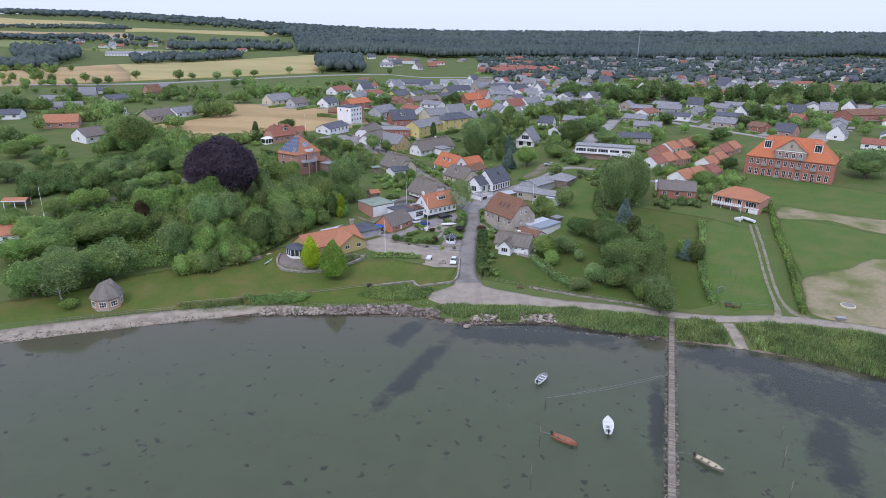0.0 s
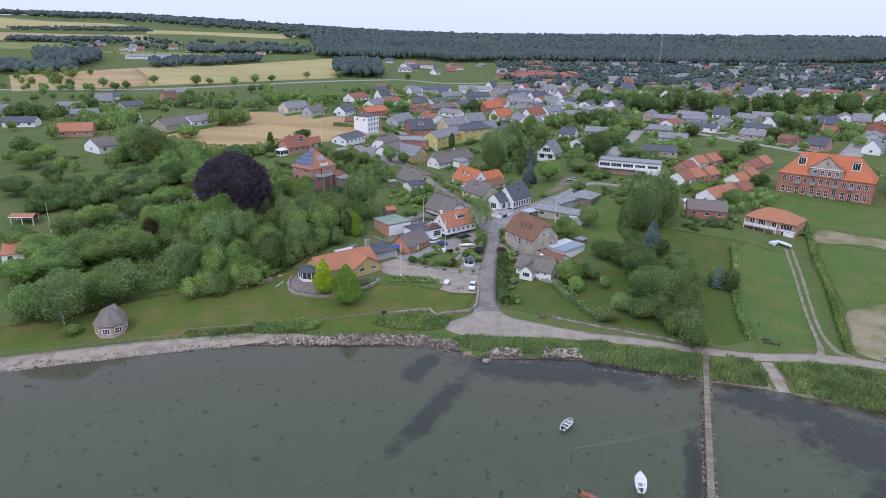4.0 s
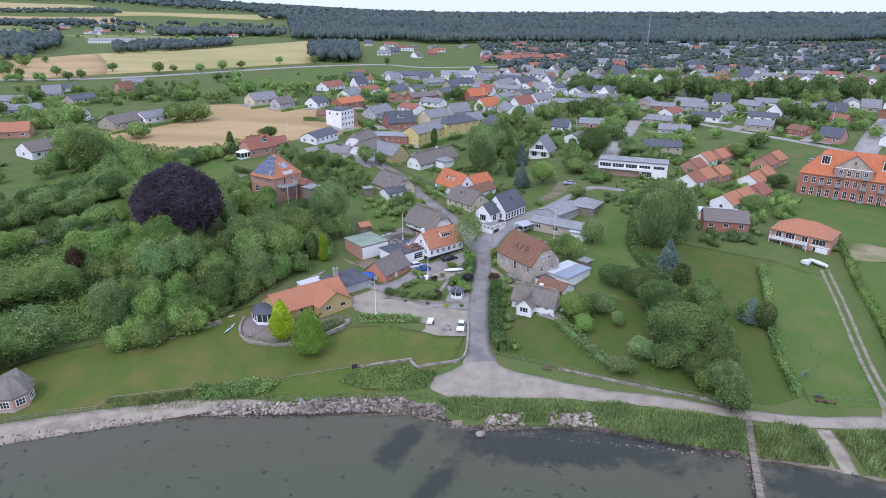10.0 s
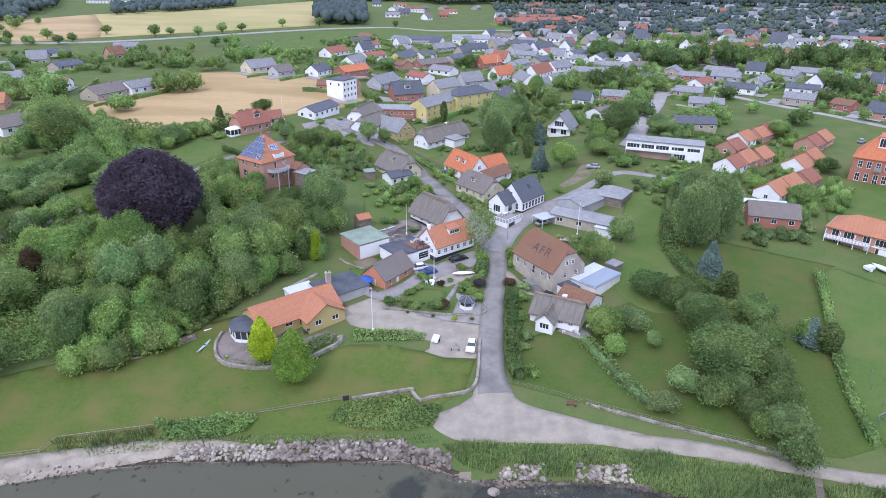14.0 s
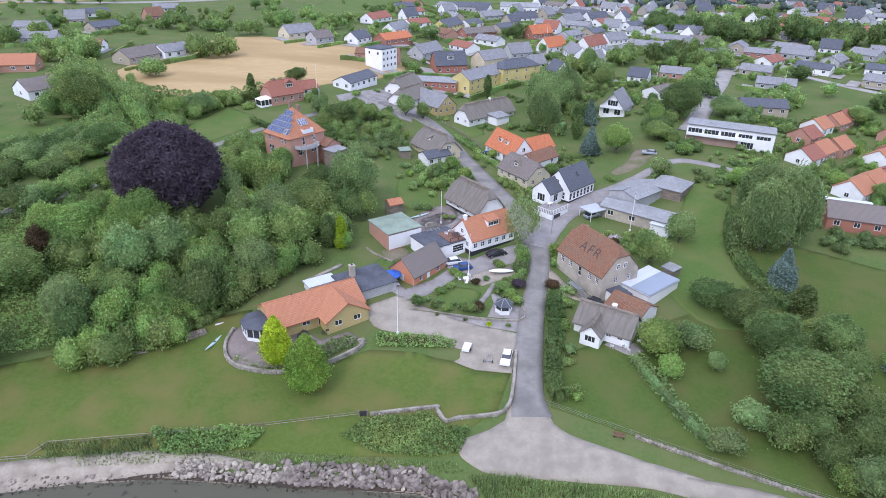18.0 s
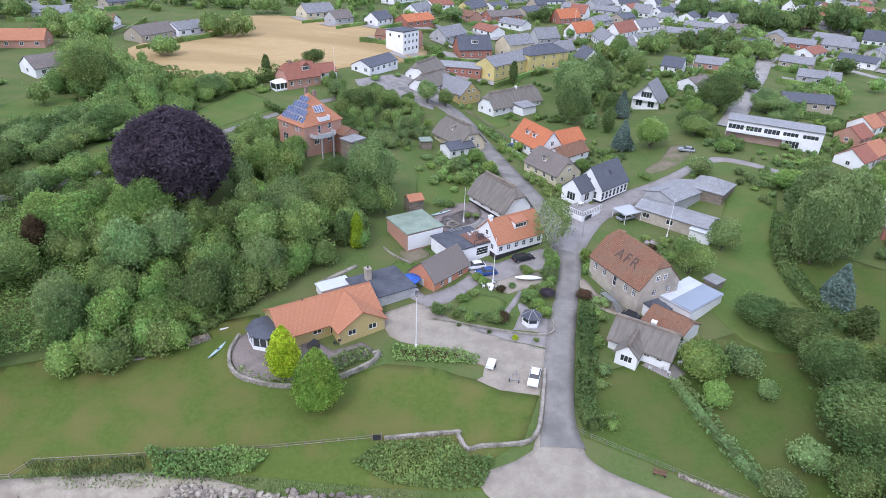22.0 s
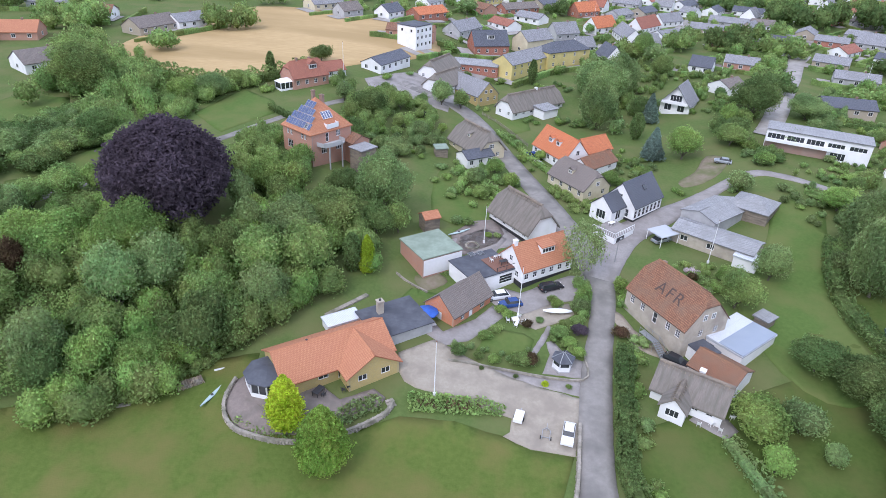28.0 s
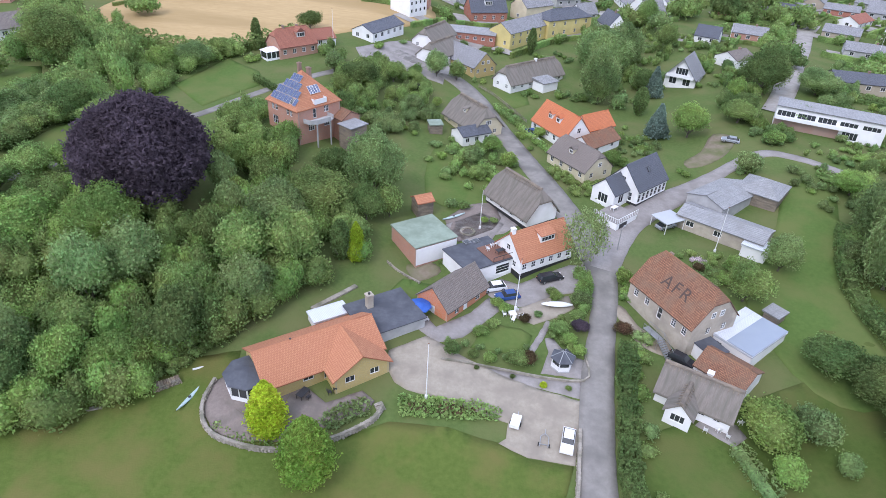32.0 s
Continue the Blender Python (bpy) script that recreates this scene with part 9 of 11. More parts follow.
# forecourt trailers
tr = thing("trailer", -4.9, 170.2, 80, "small white covered trailer on gravel", "trailer")
part("box", Mesh().box(-1.1, 1.1, -0.65, 0.65, 0.4, 0.95), CAR_WHITE, tr)
part("drawbar", Mesh().box(1.1, 2.1, -0.05, 0.05, 0.4, 0.48), METAL, tr)
for s in (-1, 1):
    part("wheel", Mesh().tube([((0, s * 0.66, 0.28), 0.28), ((0, s * 0.8, 0.28), 0.28)], 10), RUBBER, tr)
tr = thing("boat_trailer", -0.9, 168.0, 85, "small empty boat trailer of grey steel", "trailer")
for s in (-0.55, 0.55):
    part("rail", Mesh().box(-1.2, 0.6, s - 0.04, s + 0.04, 0.4, 0.48), METAL, tr)
    part("wheel", Mesh().tube([((-0.7, s * 1.25, 0.26), 0.26), ((-0.7, s * 1.45, 0.26), 0.26)], 10), RUBBER, tr)
part("axle", Mesh().box(-0.74, -0.66, -0.7, 0.7, 0.3, 0.4), METAL, tr)
part("drawbar", Mesh().bar((0.6, 0, 0.44), (2.0, 0, 0.44), 0.07, 0.07).bar((0.6, -0.55, 0.44), (1.2, 0, 0.44), 0.06, 0.06).bar((0.6, 0.55, 0.44), (1.2, 0, 0.44), 0.06, 0.06), METAL, tr)

# the bungalow's bay, patio and curved wall
bay = thing("garden_room", -42.2, 169.2, 39.7, "eight-sided glazed garden room with dark felt roof", "garden room", z=5.3)
r8 = [(math.cos(math.pi / 8 + math.pi / 4 * i), math.sin(math.pi / 8 + math.pi / 4 * i)) for i in range(8)]
part("base", Mesh().prism([(3.3 * a, 3.3 * b) for a, b in r8], -1.2, 0.3), PAINT_WHITE, bay)
part("glazing", Mesh().prism([(3.2 * a, 3.2 * b) for a, b in r8], 0.3, 2.2), GLASS, bay)
for a, b in r8:
    part("post", Mesh().box(3.25 * a - 0.1, 3.25 * a + 0.1, 3.25 * b - 0.1, 3.25 * b + 0.1, 0.5, 2.2), PAINT_WHITE, bay)
for i in range(8):
    (a, b), (c_, d_) = r8[i], r8[(i + 1) % 8]
    part("post", Mesh().box(1.64 * (a + c_) - 0.06, 1.64 * (a + c_) + 0.06, 1.64 * (b + d_) - 0.06, 1.64 * (b + d_) + 0.06, 0.5, 2.2), PAINT_WHITE, bay)
rb = Mesh()
lv = [(3.6, 2.15), (3.6, 2.3), (0.2, 3.0)]
rb.add([(r * a, r * b, z) for r, z in lv for a, b in r8], [(k * 8 + i, k * 8 + (i + 1) % 8, (k + 1) * 8 + (i + 1) % 8, (k + 1) * 8 + i) for k in range(2) for i in range(8)] + [tuple(reversed(range(8))), tuple(range(16, 24))])
part("roof", rb, FELT, bay)
draped("patio", [(-47.6, 168.5), (-47.0, 164.4), (-44.8, 161.9), (-41.5, 161.1), (-36, 161.7), (-30, 164.4), (-25.2, 167.6), (-24.6, 169.6), (-26.6, 171.0), (-31, 168.0), (-36.5, 171.5), (-40, 172), (-44, 173)], PAVE_BROWN, 0.26, 1.0, "reddish grey paved patio", "patio")
stone_wall("retaining_wall", [(-47.4, 169.2), (-47.4, 165.4), (-46.0, 162.4), (-42.6, 160.8), (-36, 160.4), (-28.6, 163.0), (-24.2, 166.0), (-23.2, 168.8)], 0.85, 0.5, "curved low retaining wall of pale stones", limit=120)
patch("flower_bed", [(-45.5, 161.8), (-41.5, 160.6), (-36, 161.0), (-33.5, 162.2), (-36, 163.0), (-41.5, 162.0), (-44.5, 163.2)], 0.6, 18, 0.3, LEAF, "low green planting behind a wall", "plants")
patch("flower_bed", [(-31.5, 163.4), (-28.5, 164.2), (-24.6, 167.2), (-24.6, 169.4), (-26.8, 169.8), (-30.5, 166.4)], 1.0, 22, 0.36, LEAF_GREY, "mixed shrubs with grey-green foliage", "plants")
patch("flower_bed", [(-21.6, 171.3), (-9.2, 172.6), (-6.8, 172.4), (-7.2, 170.0), (-14, 168.4), (-20.6, 167.4)], 0.8, 20, 0.34, LEAF, "long bed of low shrubs below a driveway", "plants")
patch("flower_bed", [(-20, 170.2), (-12, 171.0), (-8, 171.0), (-13, 169.0), (-19, 168.6)], 1.1, 5, 0.4, LEAF_RUST, "reddish flowering shrubs", "plants")
st = thing("garden_steps", -22.6, 167.6, -50, "narrow stone garden steps beside a wall", "steps", z=gz(-22.6, 167.6))
for i in range(6):
    part("step", Mesh().box(-2.2 + i * 0.45, -1.7 + i * 0.45, -0.6, 0.6, -0.8, 0.15 - i * 0.15 + 0.3), WALLSTONE, st)


def garden_table(x, y, rot, material, label, z=None, w=1.6, d=0.9):
    t = thing("garden_table", x, y, rot, label, "table", z=z)
    part("tabletop", Mesh().box(-w / 2, w / 2, -d / 2, d / 2, 0.7, 0.75), material, t)
    for a in (-1, 1):
        for b in (-1, 1):
            part("leg", Mesh().box(a * (w / 2 - 0.1) - 0.03, a * (w / 2 - 0.1) + 0.03, b * (d / 2 - 0.1) - 0.03, b * (d / 2 - 0.1) + 0.03, 0, 0.7), material, t)
    return t


def garden_chair(x, y, rot, material, label, z=None):
    t = thing("garden_chair", x, y, rot, label, "chair", "garden chairs", z=z)
    part("seat", Mesh().box(-0.27, 0.27, -0.25, 0.25, 0.4, 0.45), material, t)
    part("backrest", Mesh().add([(-0.27, 0.22, 0.45), (0.27, 0.22, 0.45), (0.27, 0.42, 1.0), (-0.27, 0.42, 1.0), (-0.27, 0.27, 0.45), (0.27, 0.27, 0.45), (0.27, 0.47, 1.0), (-0.27, 0.47, 1.0)], [(0, 1, 2, 3), (5, 4, 7, 6), (0, 4, 5, 1), (3, 2, 6, 7), (0, 3, 7, 4), (1, 5, 6, 2)]), material, t)
    for a in (-0.24, 0.24):
        part("armrest", Mesh().box(a - 0.03, a + 0.03, -0.25, 0.25, 0.62, 0.66), material, t)
        for b in (-0.22, 0.22):
            part("leg", Mesh().box(a - 0.025, a + 0.025, b - 0.025, b + 0.025, 0, 0.4), material, t)
    return t


pz = gz(-33, 168) + 0.1
garden_table(-34.4, 168.6, 70, STEEL_DARK, "dark covered patio table", z=gz(-34.4, 168.6) + 0.26, w=1.9, d=1.1)
for x, y, r in ((-33.5, 168.2, 250), (-30.9, 169.6, 120), (-30.3, 170.2, 200)):
    garden_chair(x, y, r, STEEL_DARK, "dark folded patio chair", z=gz(x, y) + 0.26)
for x, y, r in ((21.0, 173.3, 160), (22.8, 173.6, 200), (23.9, 172.7, 150), (26.1, 175.4, 190)):
    garden_chair(x, y, r, PAINT_WHITE, "white plastic garden chair on a paved spot", z=gz(x, y) + 0.15)
draped("patio_cottage", [(19.8, 174.2), (24.5, 171.4), (26.6, 173.2), (25.6, 175.2), (21, 175.4)], PAVING, 0.15, 0.8, "small grey stone terrace", "patio")

# blue parasol terrace
um = thing("parasol", -21.6, 188.4, 0, "open blue parasol over a terrace", "parasol", z=5.9)
part("pole", Mesh().tube([((0, 0, -0.3), 0.03), ((0, 0, 2.5), 0.025)], 6), METAL, um)
part("canopy", Mesh().add([(0, 0, 2.75)] + [(2.0 * math.cos(math.pi / 4 * i), 2.0 * math.sin(math.pi / 4 * i), 2.15) for i in range(8)] + [(2.0 * math.cos(math.pi / 4 * i), 2.0 * math.sin(math.pi / 4 * i), 1.98) for i in range(8)], [(0, 1 + i, 1 + (i + 1) % 8) for i in range(8)] + [(1 + i, 9 + i, 9 + (i + 1) % 8, 1 + (i + 1) % 8) for i in range(8)]), PAINT_BLUE, um)
garden_table(-20.6, 187.0, 30, PAINT_WHITE, "white garden table on a terrace", z=5.75)
draped("yard_cottage", [(-23, 187), (-21, 184.6), (-17.5, 182.4), (-14, 184.4), (-8.4, 192.6), (-10.8, 195.2), (-13.4, 190.6), (-18.4, 185.8), (-22.4, 190.5)], PAVING, 0.07, 1.0, "grey paved yard before a brick cottage", "yard")
draped("yard_white_house", [(-10.5, 195.4), (-5.5, 193.6), (0.5, 197.6), (6.5, 199.6), (5.8, 206.5), (2.8, 206.2), (-6, 199.4), (-9.2, 200.4), (-12.2, 197.4)], PAVING, 0.08, 1.2, "grey paved yard before a white house", "yard")
draped("yard_stone_garden", [(-7.4, 191.6), (-3.0, 190.0), (1.0, 192.4), (3.6, 194.8), (2.6, 197.6), (-1.0, 196.6), (-5.5, 193.4)], GRAVEL, 0.09, 1.0, "stony garden corner", "garden")
draped("soil_garage", [(-26.0, 200.7), (-22.2, 202.5), (-19.7, 200.4), (-22.7, 197.2), (-24.6, 197.8)], DIRT, 0.1, 0.8, "bare soil before a garage", "ground", rounded=3)
stone_wall("edging_stones", [(-29.6, 200.8), (-26.9, 198.7), (-22.8, 196.5)], 0.3, 0.3, "row of pale stones edging a lawn", limit=30)
draped("yard_court", [(-21.4, 217.3), (-17.5, 223.6), (-12.4, 225.4), (-10.4, 219.6), (-11.6, 215.4), (-17.7, 209.8), (-20.2, 211.4)], PAVE_BROWN, 0.12, 1.2, "brown paved courtyard behind a white house", "yard")
draped("yard_gazebo", [(-1.6, 180.0), (4.4, 179.7), (4.8, 183.4), (2.0, 184.6), (0.0, 187.6), (-1.2, 187.2), (-0.6, 184.4)], PAVING, 0.07, 1.0, "brown paved spot round a pavilion", "patio")
draped("gravel_border", [(-19.0, 179.6), (-15.6, 177.6), (-6.2, 177.9), (4.0, 176.0), (4.5, 179.2), (-6.2, 179.5), (-16.6, 179.4)], PAVING, 0.075, 1.0, "grey gravel border with small shrubs", "garden")
draped("yard_thatch", [(-20.6, 214.0), (-15.8, 211.0), (-9.5, 214.5), (-6.6, 218.4), (-11.8, 222.8), (-16.5, 220.5)], PAVING, 0.07, 1.2, "paved courtyard behind a white house", "yard")
stone_wall("garden_wall", [(-16.6, 178.9), (-12, 179.2), (-6.2, 179.4), (4.6, 179.2), (5.0, 184.0)], 0.45, 0.3, "low rendered garden wall along a driveway", WALLSTONE, plain=True)
BORDER = list(((-15.2, 180.6, "D", 1.6, 2.2), (-9.4, 180.8, "L", 1.0, 1.4), (-12.0, 180.8, "B", 1.0, 1.3), (-5.2, 181.4, "B", 1.7, 2.4), (-3.6, 181.8, "R", 1.5, 2.2), (2.6, 186.8, "L", 1.5, 1.8), (4.2, 189.6, "C2", 1.4, 2.2), (3.9, 184.6, "L", 1.2, 1.8), (0.9, 189.0, "B", 1.9, 1.8), (4.0, 192.2, "B", 1.3, 1.8), (4.6, 195.6, "B", 2.0, 2.6), (5.2, 198.4, "B", 1.9, 3.0), (-0.2, 197.6, "B", 1.2, 1.4)))
BORDER += list(((0.4, 196.2, "L", 1.1, 2.0), (-9.2, 193.4, "L", 1.3, 1.6), (-8.0, 192.2, "L", 1.2, 1.6), (-9.6, 188.4, "B", 1.1, 1.2), (-11.4, 186.2, "L", 1.3, 1.2), (-2.4, 192.0, "G", 0.9, 1.1), (-4.6, 190.8, "P", 1.1, 1.0), (-11.2, 178.6, "D", 0.4, 0.7), (-5.8, 178.4, "D", 0.45, 0.6), (-1.2, 177.6, "Y", 0.6, 0.9), (2.4, 177.4, "L", 0.5, 0.8), (-13.6, 217.6, "B", 1.0, 1.3), (-11.8, 218.0, "B", 0.9, 1.1)))
for x, y, k, r, h in BORDER:
    tree(k, x, y, r, h)
# white boat lying in the garden
bt = thing("upturned_boat", 0.6, 194.6, 8, "slim white boat lying keel up on trestles", "boat", z=gz(0.6, 194.6))
hm = Mesh()
n_ = 12
rows_ = []
for i in range(n_ + 1):
    t = i / n_
    w = 0.62 * math.sin(math.pi * min(0.98, max(0.02, t))) ** 0.6
    rows_.append([(-2.6 + 5.2 * t, w * math.cos(math.pi * j / 6), 0.6 + 0.5 * math.sin(math.pi * j / 6) * (0.4 + 0.6 * math.sin(math.pi * t))) for j in range(7)])
hm.add([p for r in rows_ for p in r], [(i * 7 + j, (i + 1) * 7 + j, (i + 1) * 7 + j + 1, i * 7 + j + 1) for i in range(n_) for j in range(6)])
part("hull", hm, HULL_WHITE, bt, smooth=True)
for k in (-1.2, 1.2):
    part("trestle", Mesh().bar((k, -0.5, 0), (k, 0, 0.65), 0.06, 0.06).bar((k, 0.5, 0), (k, 0, 0.65), 0.06, 0.06).bar((k, -0.5, 0.6), (k, 0.5, 0.6), 0.06, 0.06), WOOD, bt)
garden_table(-6.6, 191.4, 20, PAINT_WHITE, "round white garden table in a stone garden", w=1.2, d=1.2)
for x, y, r in ((-7.8, 191.2, 90), (-6.0, 192.6, 200), (-6.4, 190.2, 340), (-5.3, 191.2, 260)):
    garden_chair(x, y, r, PAINT_WHITE, "white garden chair round a garden table")
# round stone-edged bed and a kayak in the courtyard
stone_wall("stone_ring", [(-16.5 + 1.3 * math.cos(a_), 213.5 + 1.3 * math.sin(a_)) for a_ in [math.pi / 4 * i for i in range(9)]], 0.35, 0.4, "ring of pale stones in a courtyard", limit=40)
# roof terrace
dk = thing("roof_terrace", -10.7, 203.4, 40, "red-brown timber roof terrace with white furniture", "terrace", z=10.26)
part("deck", Mesh().box(-2.2, 2.2, -2.6, 2.6, 0, 0.08), WOOD_RED, dk)
part("railing", Mesh().box(-2.2, 2.2, -2.62, -2.56, 0.85, 0.95).box(-2.2, -2.1, -2.62, -2.56, 0.08, 0.85).box(2.1, 2.2, -2.62, -2.56, 0.08, 0.85).box(-0.05, 0.05, -2.62, -2.56, 0.08, 0.85), STEEL_DARK, dk)
garden_table(-9.8, 203.2, 40, STEEL_DARK, "dark table on a roof terrace", z=10.34)
for x, y, r in ((-11.4, 205.0, 220), (-10.6, 205.6, 220), (-12.0, 203.6, 130)):
    garden_chair(x, y, r, PAINT_WHITE, "white chair on a roof terrace", z=10.34)
for x, y in ((-16.0, 205.6), (-14.4, 206.4)):
    solid("roof_light", Mesh().box(-0.6, 0.6, -0.6, 0.6, 0, 0.2).box(-0.5, 0.5, -0.5, 0.5, 0.2, 0.24, 1), [METAL, GLASS], x, y, 40, "square roof light in a felt roof", "window", z=10.24)
chm = thing("chimney_stack", -29.2, 185.9, 39.7, "square pale chimney stack on a flat roof", "chimney", z=8.05)
part("shaft", Mesh().box(-0.5, 0.5, -0.5, 0.5, -0.2, 2.6).box(-0.58, 0.58, -0.58, 0.58, 2.6, 2.85), RENDER_BEIGE, chm)
part("flue", Mesh().tube([((0, 0, 2.85), 0.2), ((0, 0, 3.1), 0.2)], 8), STEEL_DARK, chm)
fl = thing("flue_pipe", -37.6, 173.6, 0, "black stove pipe through an orange roof", "flue", z=9.6)
part("pipe", Mesh().tube([((0, 0, -0.8), 0.12), ((0, 0, 1.1), 0.12)], 8), STEEL_DARK, fl)
part("cowl", Mesh().tube([((0, 0, 1.1), 0.2), ((0, 0, 1.25), 0.05)], 8), STEEL_DARK, fl)

# the garden pavilion
gz_ = thing("garden_pavilion", 1.4, 181.9, 12, "six-sided white garden pavilion with dark roof", "pavilion")
r6 = [(math.cos(math.pi / 3 * i), math.sin(math.pi / 3 * i)) for i in range(6)]
part("floor", Mesh().prism([(1.7 * a, 1.7 * b) for a, b in r6], -0.4, 0.12), RENDER_GREY, gz_)
for i in range(6):
    (a, b), (c_, d_) = r6[i], r6[(i + 1) % 6]
    part("post", Mesh().box(1.55 * a - 0.07, 1.55 * a + 0.07, 1.55 * b - 0.07, 1.55 * b + 0.07, 0.12, 2.0), PAINT_WHITE, gz_)
    ang = math.degrees(math.atan2(d_ - b, c_ - a))
    at = pose(0.775 * (a + c_), 0.775 * (b + d_), 0.12, 0, 0, ang)
    pn = part("panel", Mesh().box(-0.72, 0.72, -0.03, 0.03, 0, 0.75), PAINT_WHITE, gz_, "", at)
    part("pane", Mesh().box(-0.66, 0.66, -0.01, 0.01, 0.8, 1.7), GLASS, pn)
    part("header", Mesh().box(-0.72, 0.72, -0.03, 0.03, 1.7, 1.88), PAINT_WHITE, pn)
pr_ = Mesh().add([(1.95 * a, 1.95 * b, 1.9) for a, b in r6] + [(0, 0, 3.0)] + [(1.95 * a, 1.95 * b, 1.8) for a, b in r6], [(i, (i + 1) % 6, 6) for i in range(6)] + [(7 + i, 7 + (i + 1) % 6, (i + 1) % 6, i) for i in range(6)] + [tuple(reversed(range(7, 13)))])
rr = part("roof", pr_, FELT, gz_)
for a, b in r6:
    part("hip_rib", Mesh().bar((1.95 * a, 1.95 * b, 1.93), (0, 0, 3.03), 0.09, 0.06), METAL, rr)
part("finial", Mesh().tube([((0, 0, 2.95), 0.06), ((0, 0, 3.3), 0.1), ((0, 0, 3.45), 0.02)], 6), STEEL_DARK, rr)

# kayak, plank and stones on the lawn
kk = thing("kayak", -50.0, 166.4, 78, "slim pale turquoise kayak lying on grass", "kayak")
hm = Mesh()
rows_ = []
for i in range(15):
    t = i / 14
    w = 0.34 * math.sin(math.pi * min(0.985, max(0.015, t))) ** 0.8
    rows_.append([(-2.7 + 5.4 * t, w * math.cos(2 * math.pi * j / 8), 0.22 + 0.16 * math.sin(2 * math.pi * j / 8) + 0.1 * (2 * t - 1) ** 2) for j in range(8)])
hm.add([p for r in rows_ for p in r], [(i * 8 + j, (i + 1) * 8 + j, (i + 1) * 8 + (j + 1) % 8, i * 8 + (j + 1) % 8) for i in range(14) for j in range(8)])
KAYAK = mat("pale_turquoise_shell", (0.42, 0.55, 0.55), (0.48, 0.60, 0.60), 2, 0.4, 0)
part("hull", hm, KAYAK, kk, smooth=True)
part("cockpit", Mesh().tube([((0, 0, 0.36), 0.24), ((0, 0, 0.42), 0.22)], 10), STEEL_DARK, kk)
solid("plank_pile", Mesh().box(-1.2, 1.2, -0.15, 0.15, 0, 0.12).box(-1.1, 1.2, -0.12, 0.1, 0.12, 0.2), HULL_WHITE, -51.0, 172.0, 31, "pale planks lying on grass", "planks")
pile = thing("firewood_stack", -54.2, 168.1, 39.6, "low stack of split grey-brown firewood on grass", "firewood")
gw = random.Random(3)
LOG = mat("split_firewood", (0.22, 0.165, 0.115), (0.42, 0.34, 0.25), 5, 0.9, 0.4, (0.30, 0.27, 0.23), 0.9, per=0.35)
logs = [Mesh().tube([((0, -0.5, 0), 1.0), ((0, 0.5, 0), 0.96)], k).data("log", LOG) for k in (5, 6, 7)]
for row in range(6):
    for i in range(19 - row // 2):
        r_ = gw.uniform(0.085, 0.115)
        part("log", gw.choice(logs), None, pile, "", pose(-1.85 + i * 0.2 + row * 0.05 + gw.uniform(-0.03, 0.03), gw.uniform(-0.08, 0.08), 0.06 + row * 0.175, gw.uniform(-3, 3), gw.uniform(0, 360), gw.uniform(-4, 4)) @ Matrix.Diagonal((r_, gw.uniform(0.9, 1.05), r_, 1)))
stone_wall("stone_pile", [(-62.6, 162.3), (-61.8, 162.6), (-61.0, 163.0)], 0.25, 0.6, "few grey stones on grass", limit=20)
stone_wall("stone_steps", [(-38.5, 185.5), (-36.0, 189.0), (-33.2, 193.0)], 0.25, 1.0, "rough stone garden steps up a slope", limit=30)
# lone trees before the patio
tree("Y", -37.3, 163.0, 2.9, 9.2)
model("M", 1, 3.0, 7.6, 0.9, 7000, 0.17, 15, [LEAF_FRESH], "young broadleaf tree with a dense fresh-green ovate crown", "spire", tr=0.14, deep=0.2, fine=0.18, ragged=0.05)
tree("M", -30.2, 157.4, 4.2, 11.0)
tree("R", 11.1, 190.4, 1.5, 2.2)
# birch by the crossing
model("H", 1, 3.2, 11.5, 2.0, 1700, 0.21, 9, [LEAF_GREY], "hanging birch with airy grey-green foliage and pale trunk", "round", drop=0.65, tr=0.16, bark=BIRCHBARK, core=0.0, deep=0.5, fine=0.25, ragged=0.12)
tree("H", 5.0, 205.6, 3.6, 12.0)

# hedges
hedge([(11.3, 186.4), (10.7, 178), (10.2, 170), (10.0, 163), (11.0, 158.6)], 1.9, 1.9, LEAF_DARK, "loose green hedge along a lane", ragged=0.55, size=0.3, density=32)
hedge([(113.6, 216.4), (102.1, 187.7), (95.2, 165.5), (88.7, 147.1), (85.6, 138.0)], 1.3, 1.5, LEAF_LIGHT, "long clipped light-green hedge beside a track")
hedge([(82.2, 195.5), (77.0, 180.5), (71.6, 166.6), (68.4, 155), (66.4, 143.6)], 1.3, 1.2, LEAF, "dark hedge between two lawns", ragged=0.4)
hedge([(24.6, 171.0), (27.6, 163.6), (30.6, 156.6), (33.6, 151.6)], 1.8, 1.2, LEAF_GREY, "scruffy row of garden shrubs", ragged=0.6)
hedge([(56.4, 226), (54.2, 219), (52.6, 212), (51.8, 204), (53.4, 194), (56.4, 187)], 2.8, 1.7, LEAF_DARK, "curved green garden hedge beside a lawn", ragged=0.3)
hedge([(-78, 262), (-70, 256), (-62, 250)], 1.2, 1.6, LEAF_DARK, "clipped dark garden hedge")
hedge([(-128, 283), (-112, 277), (-98, 276), (-84, 290), (-78, 300)], 3.0, 3.0, LEAF, "tall hedgerow along a wheat field", ragged=0.5, size=0.5, density=6)
hedge([(-20, 246), (-15, 238), (-10, 232)], 1.4, 1.6, LEAF, "garden hedge beside a lane", ragged=0.4)
hedge([(2, 247), (-4, 257), (-10, 268), (-16, 278)], 1.2, 1.0, LEAF, "low hedge and wall along a lane", ragged=0.5)
hedge([(82, 246), (92, 256), (104, 268), (118, 282)], 1.0, 1.4, LEAF, "hedge between terrace gardens", ragged=0.3)
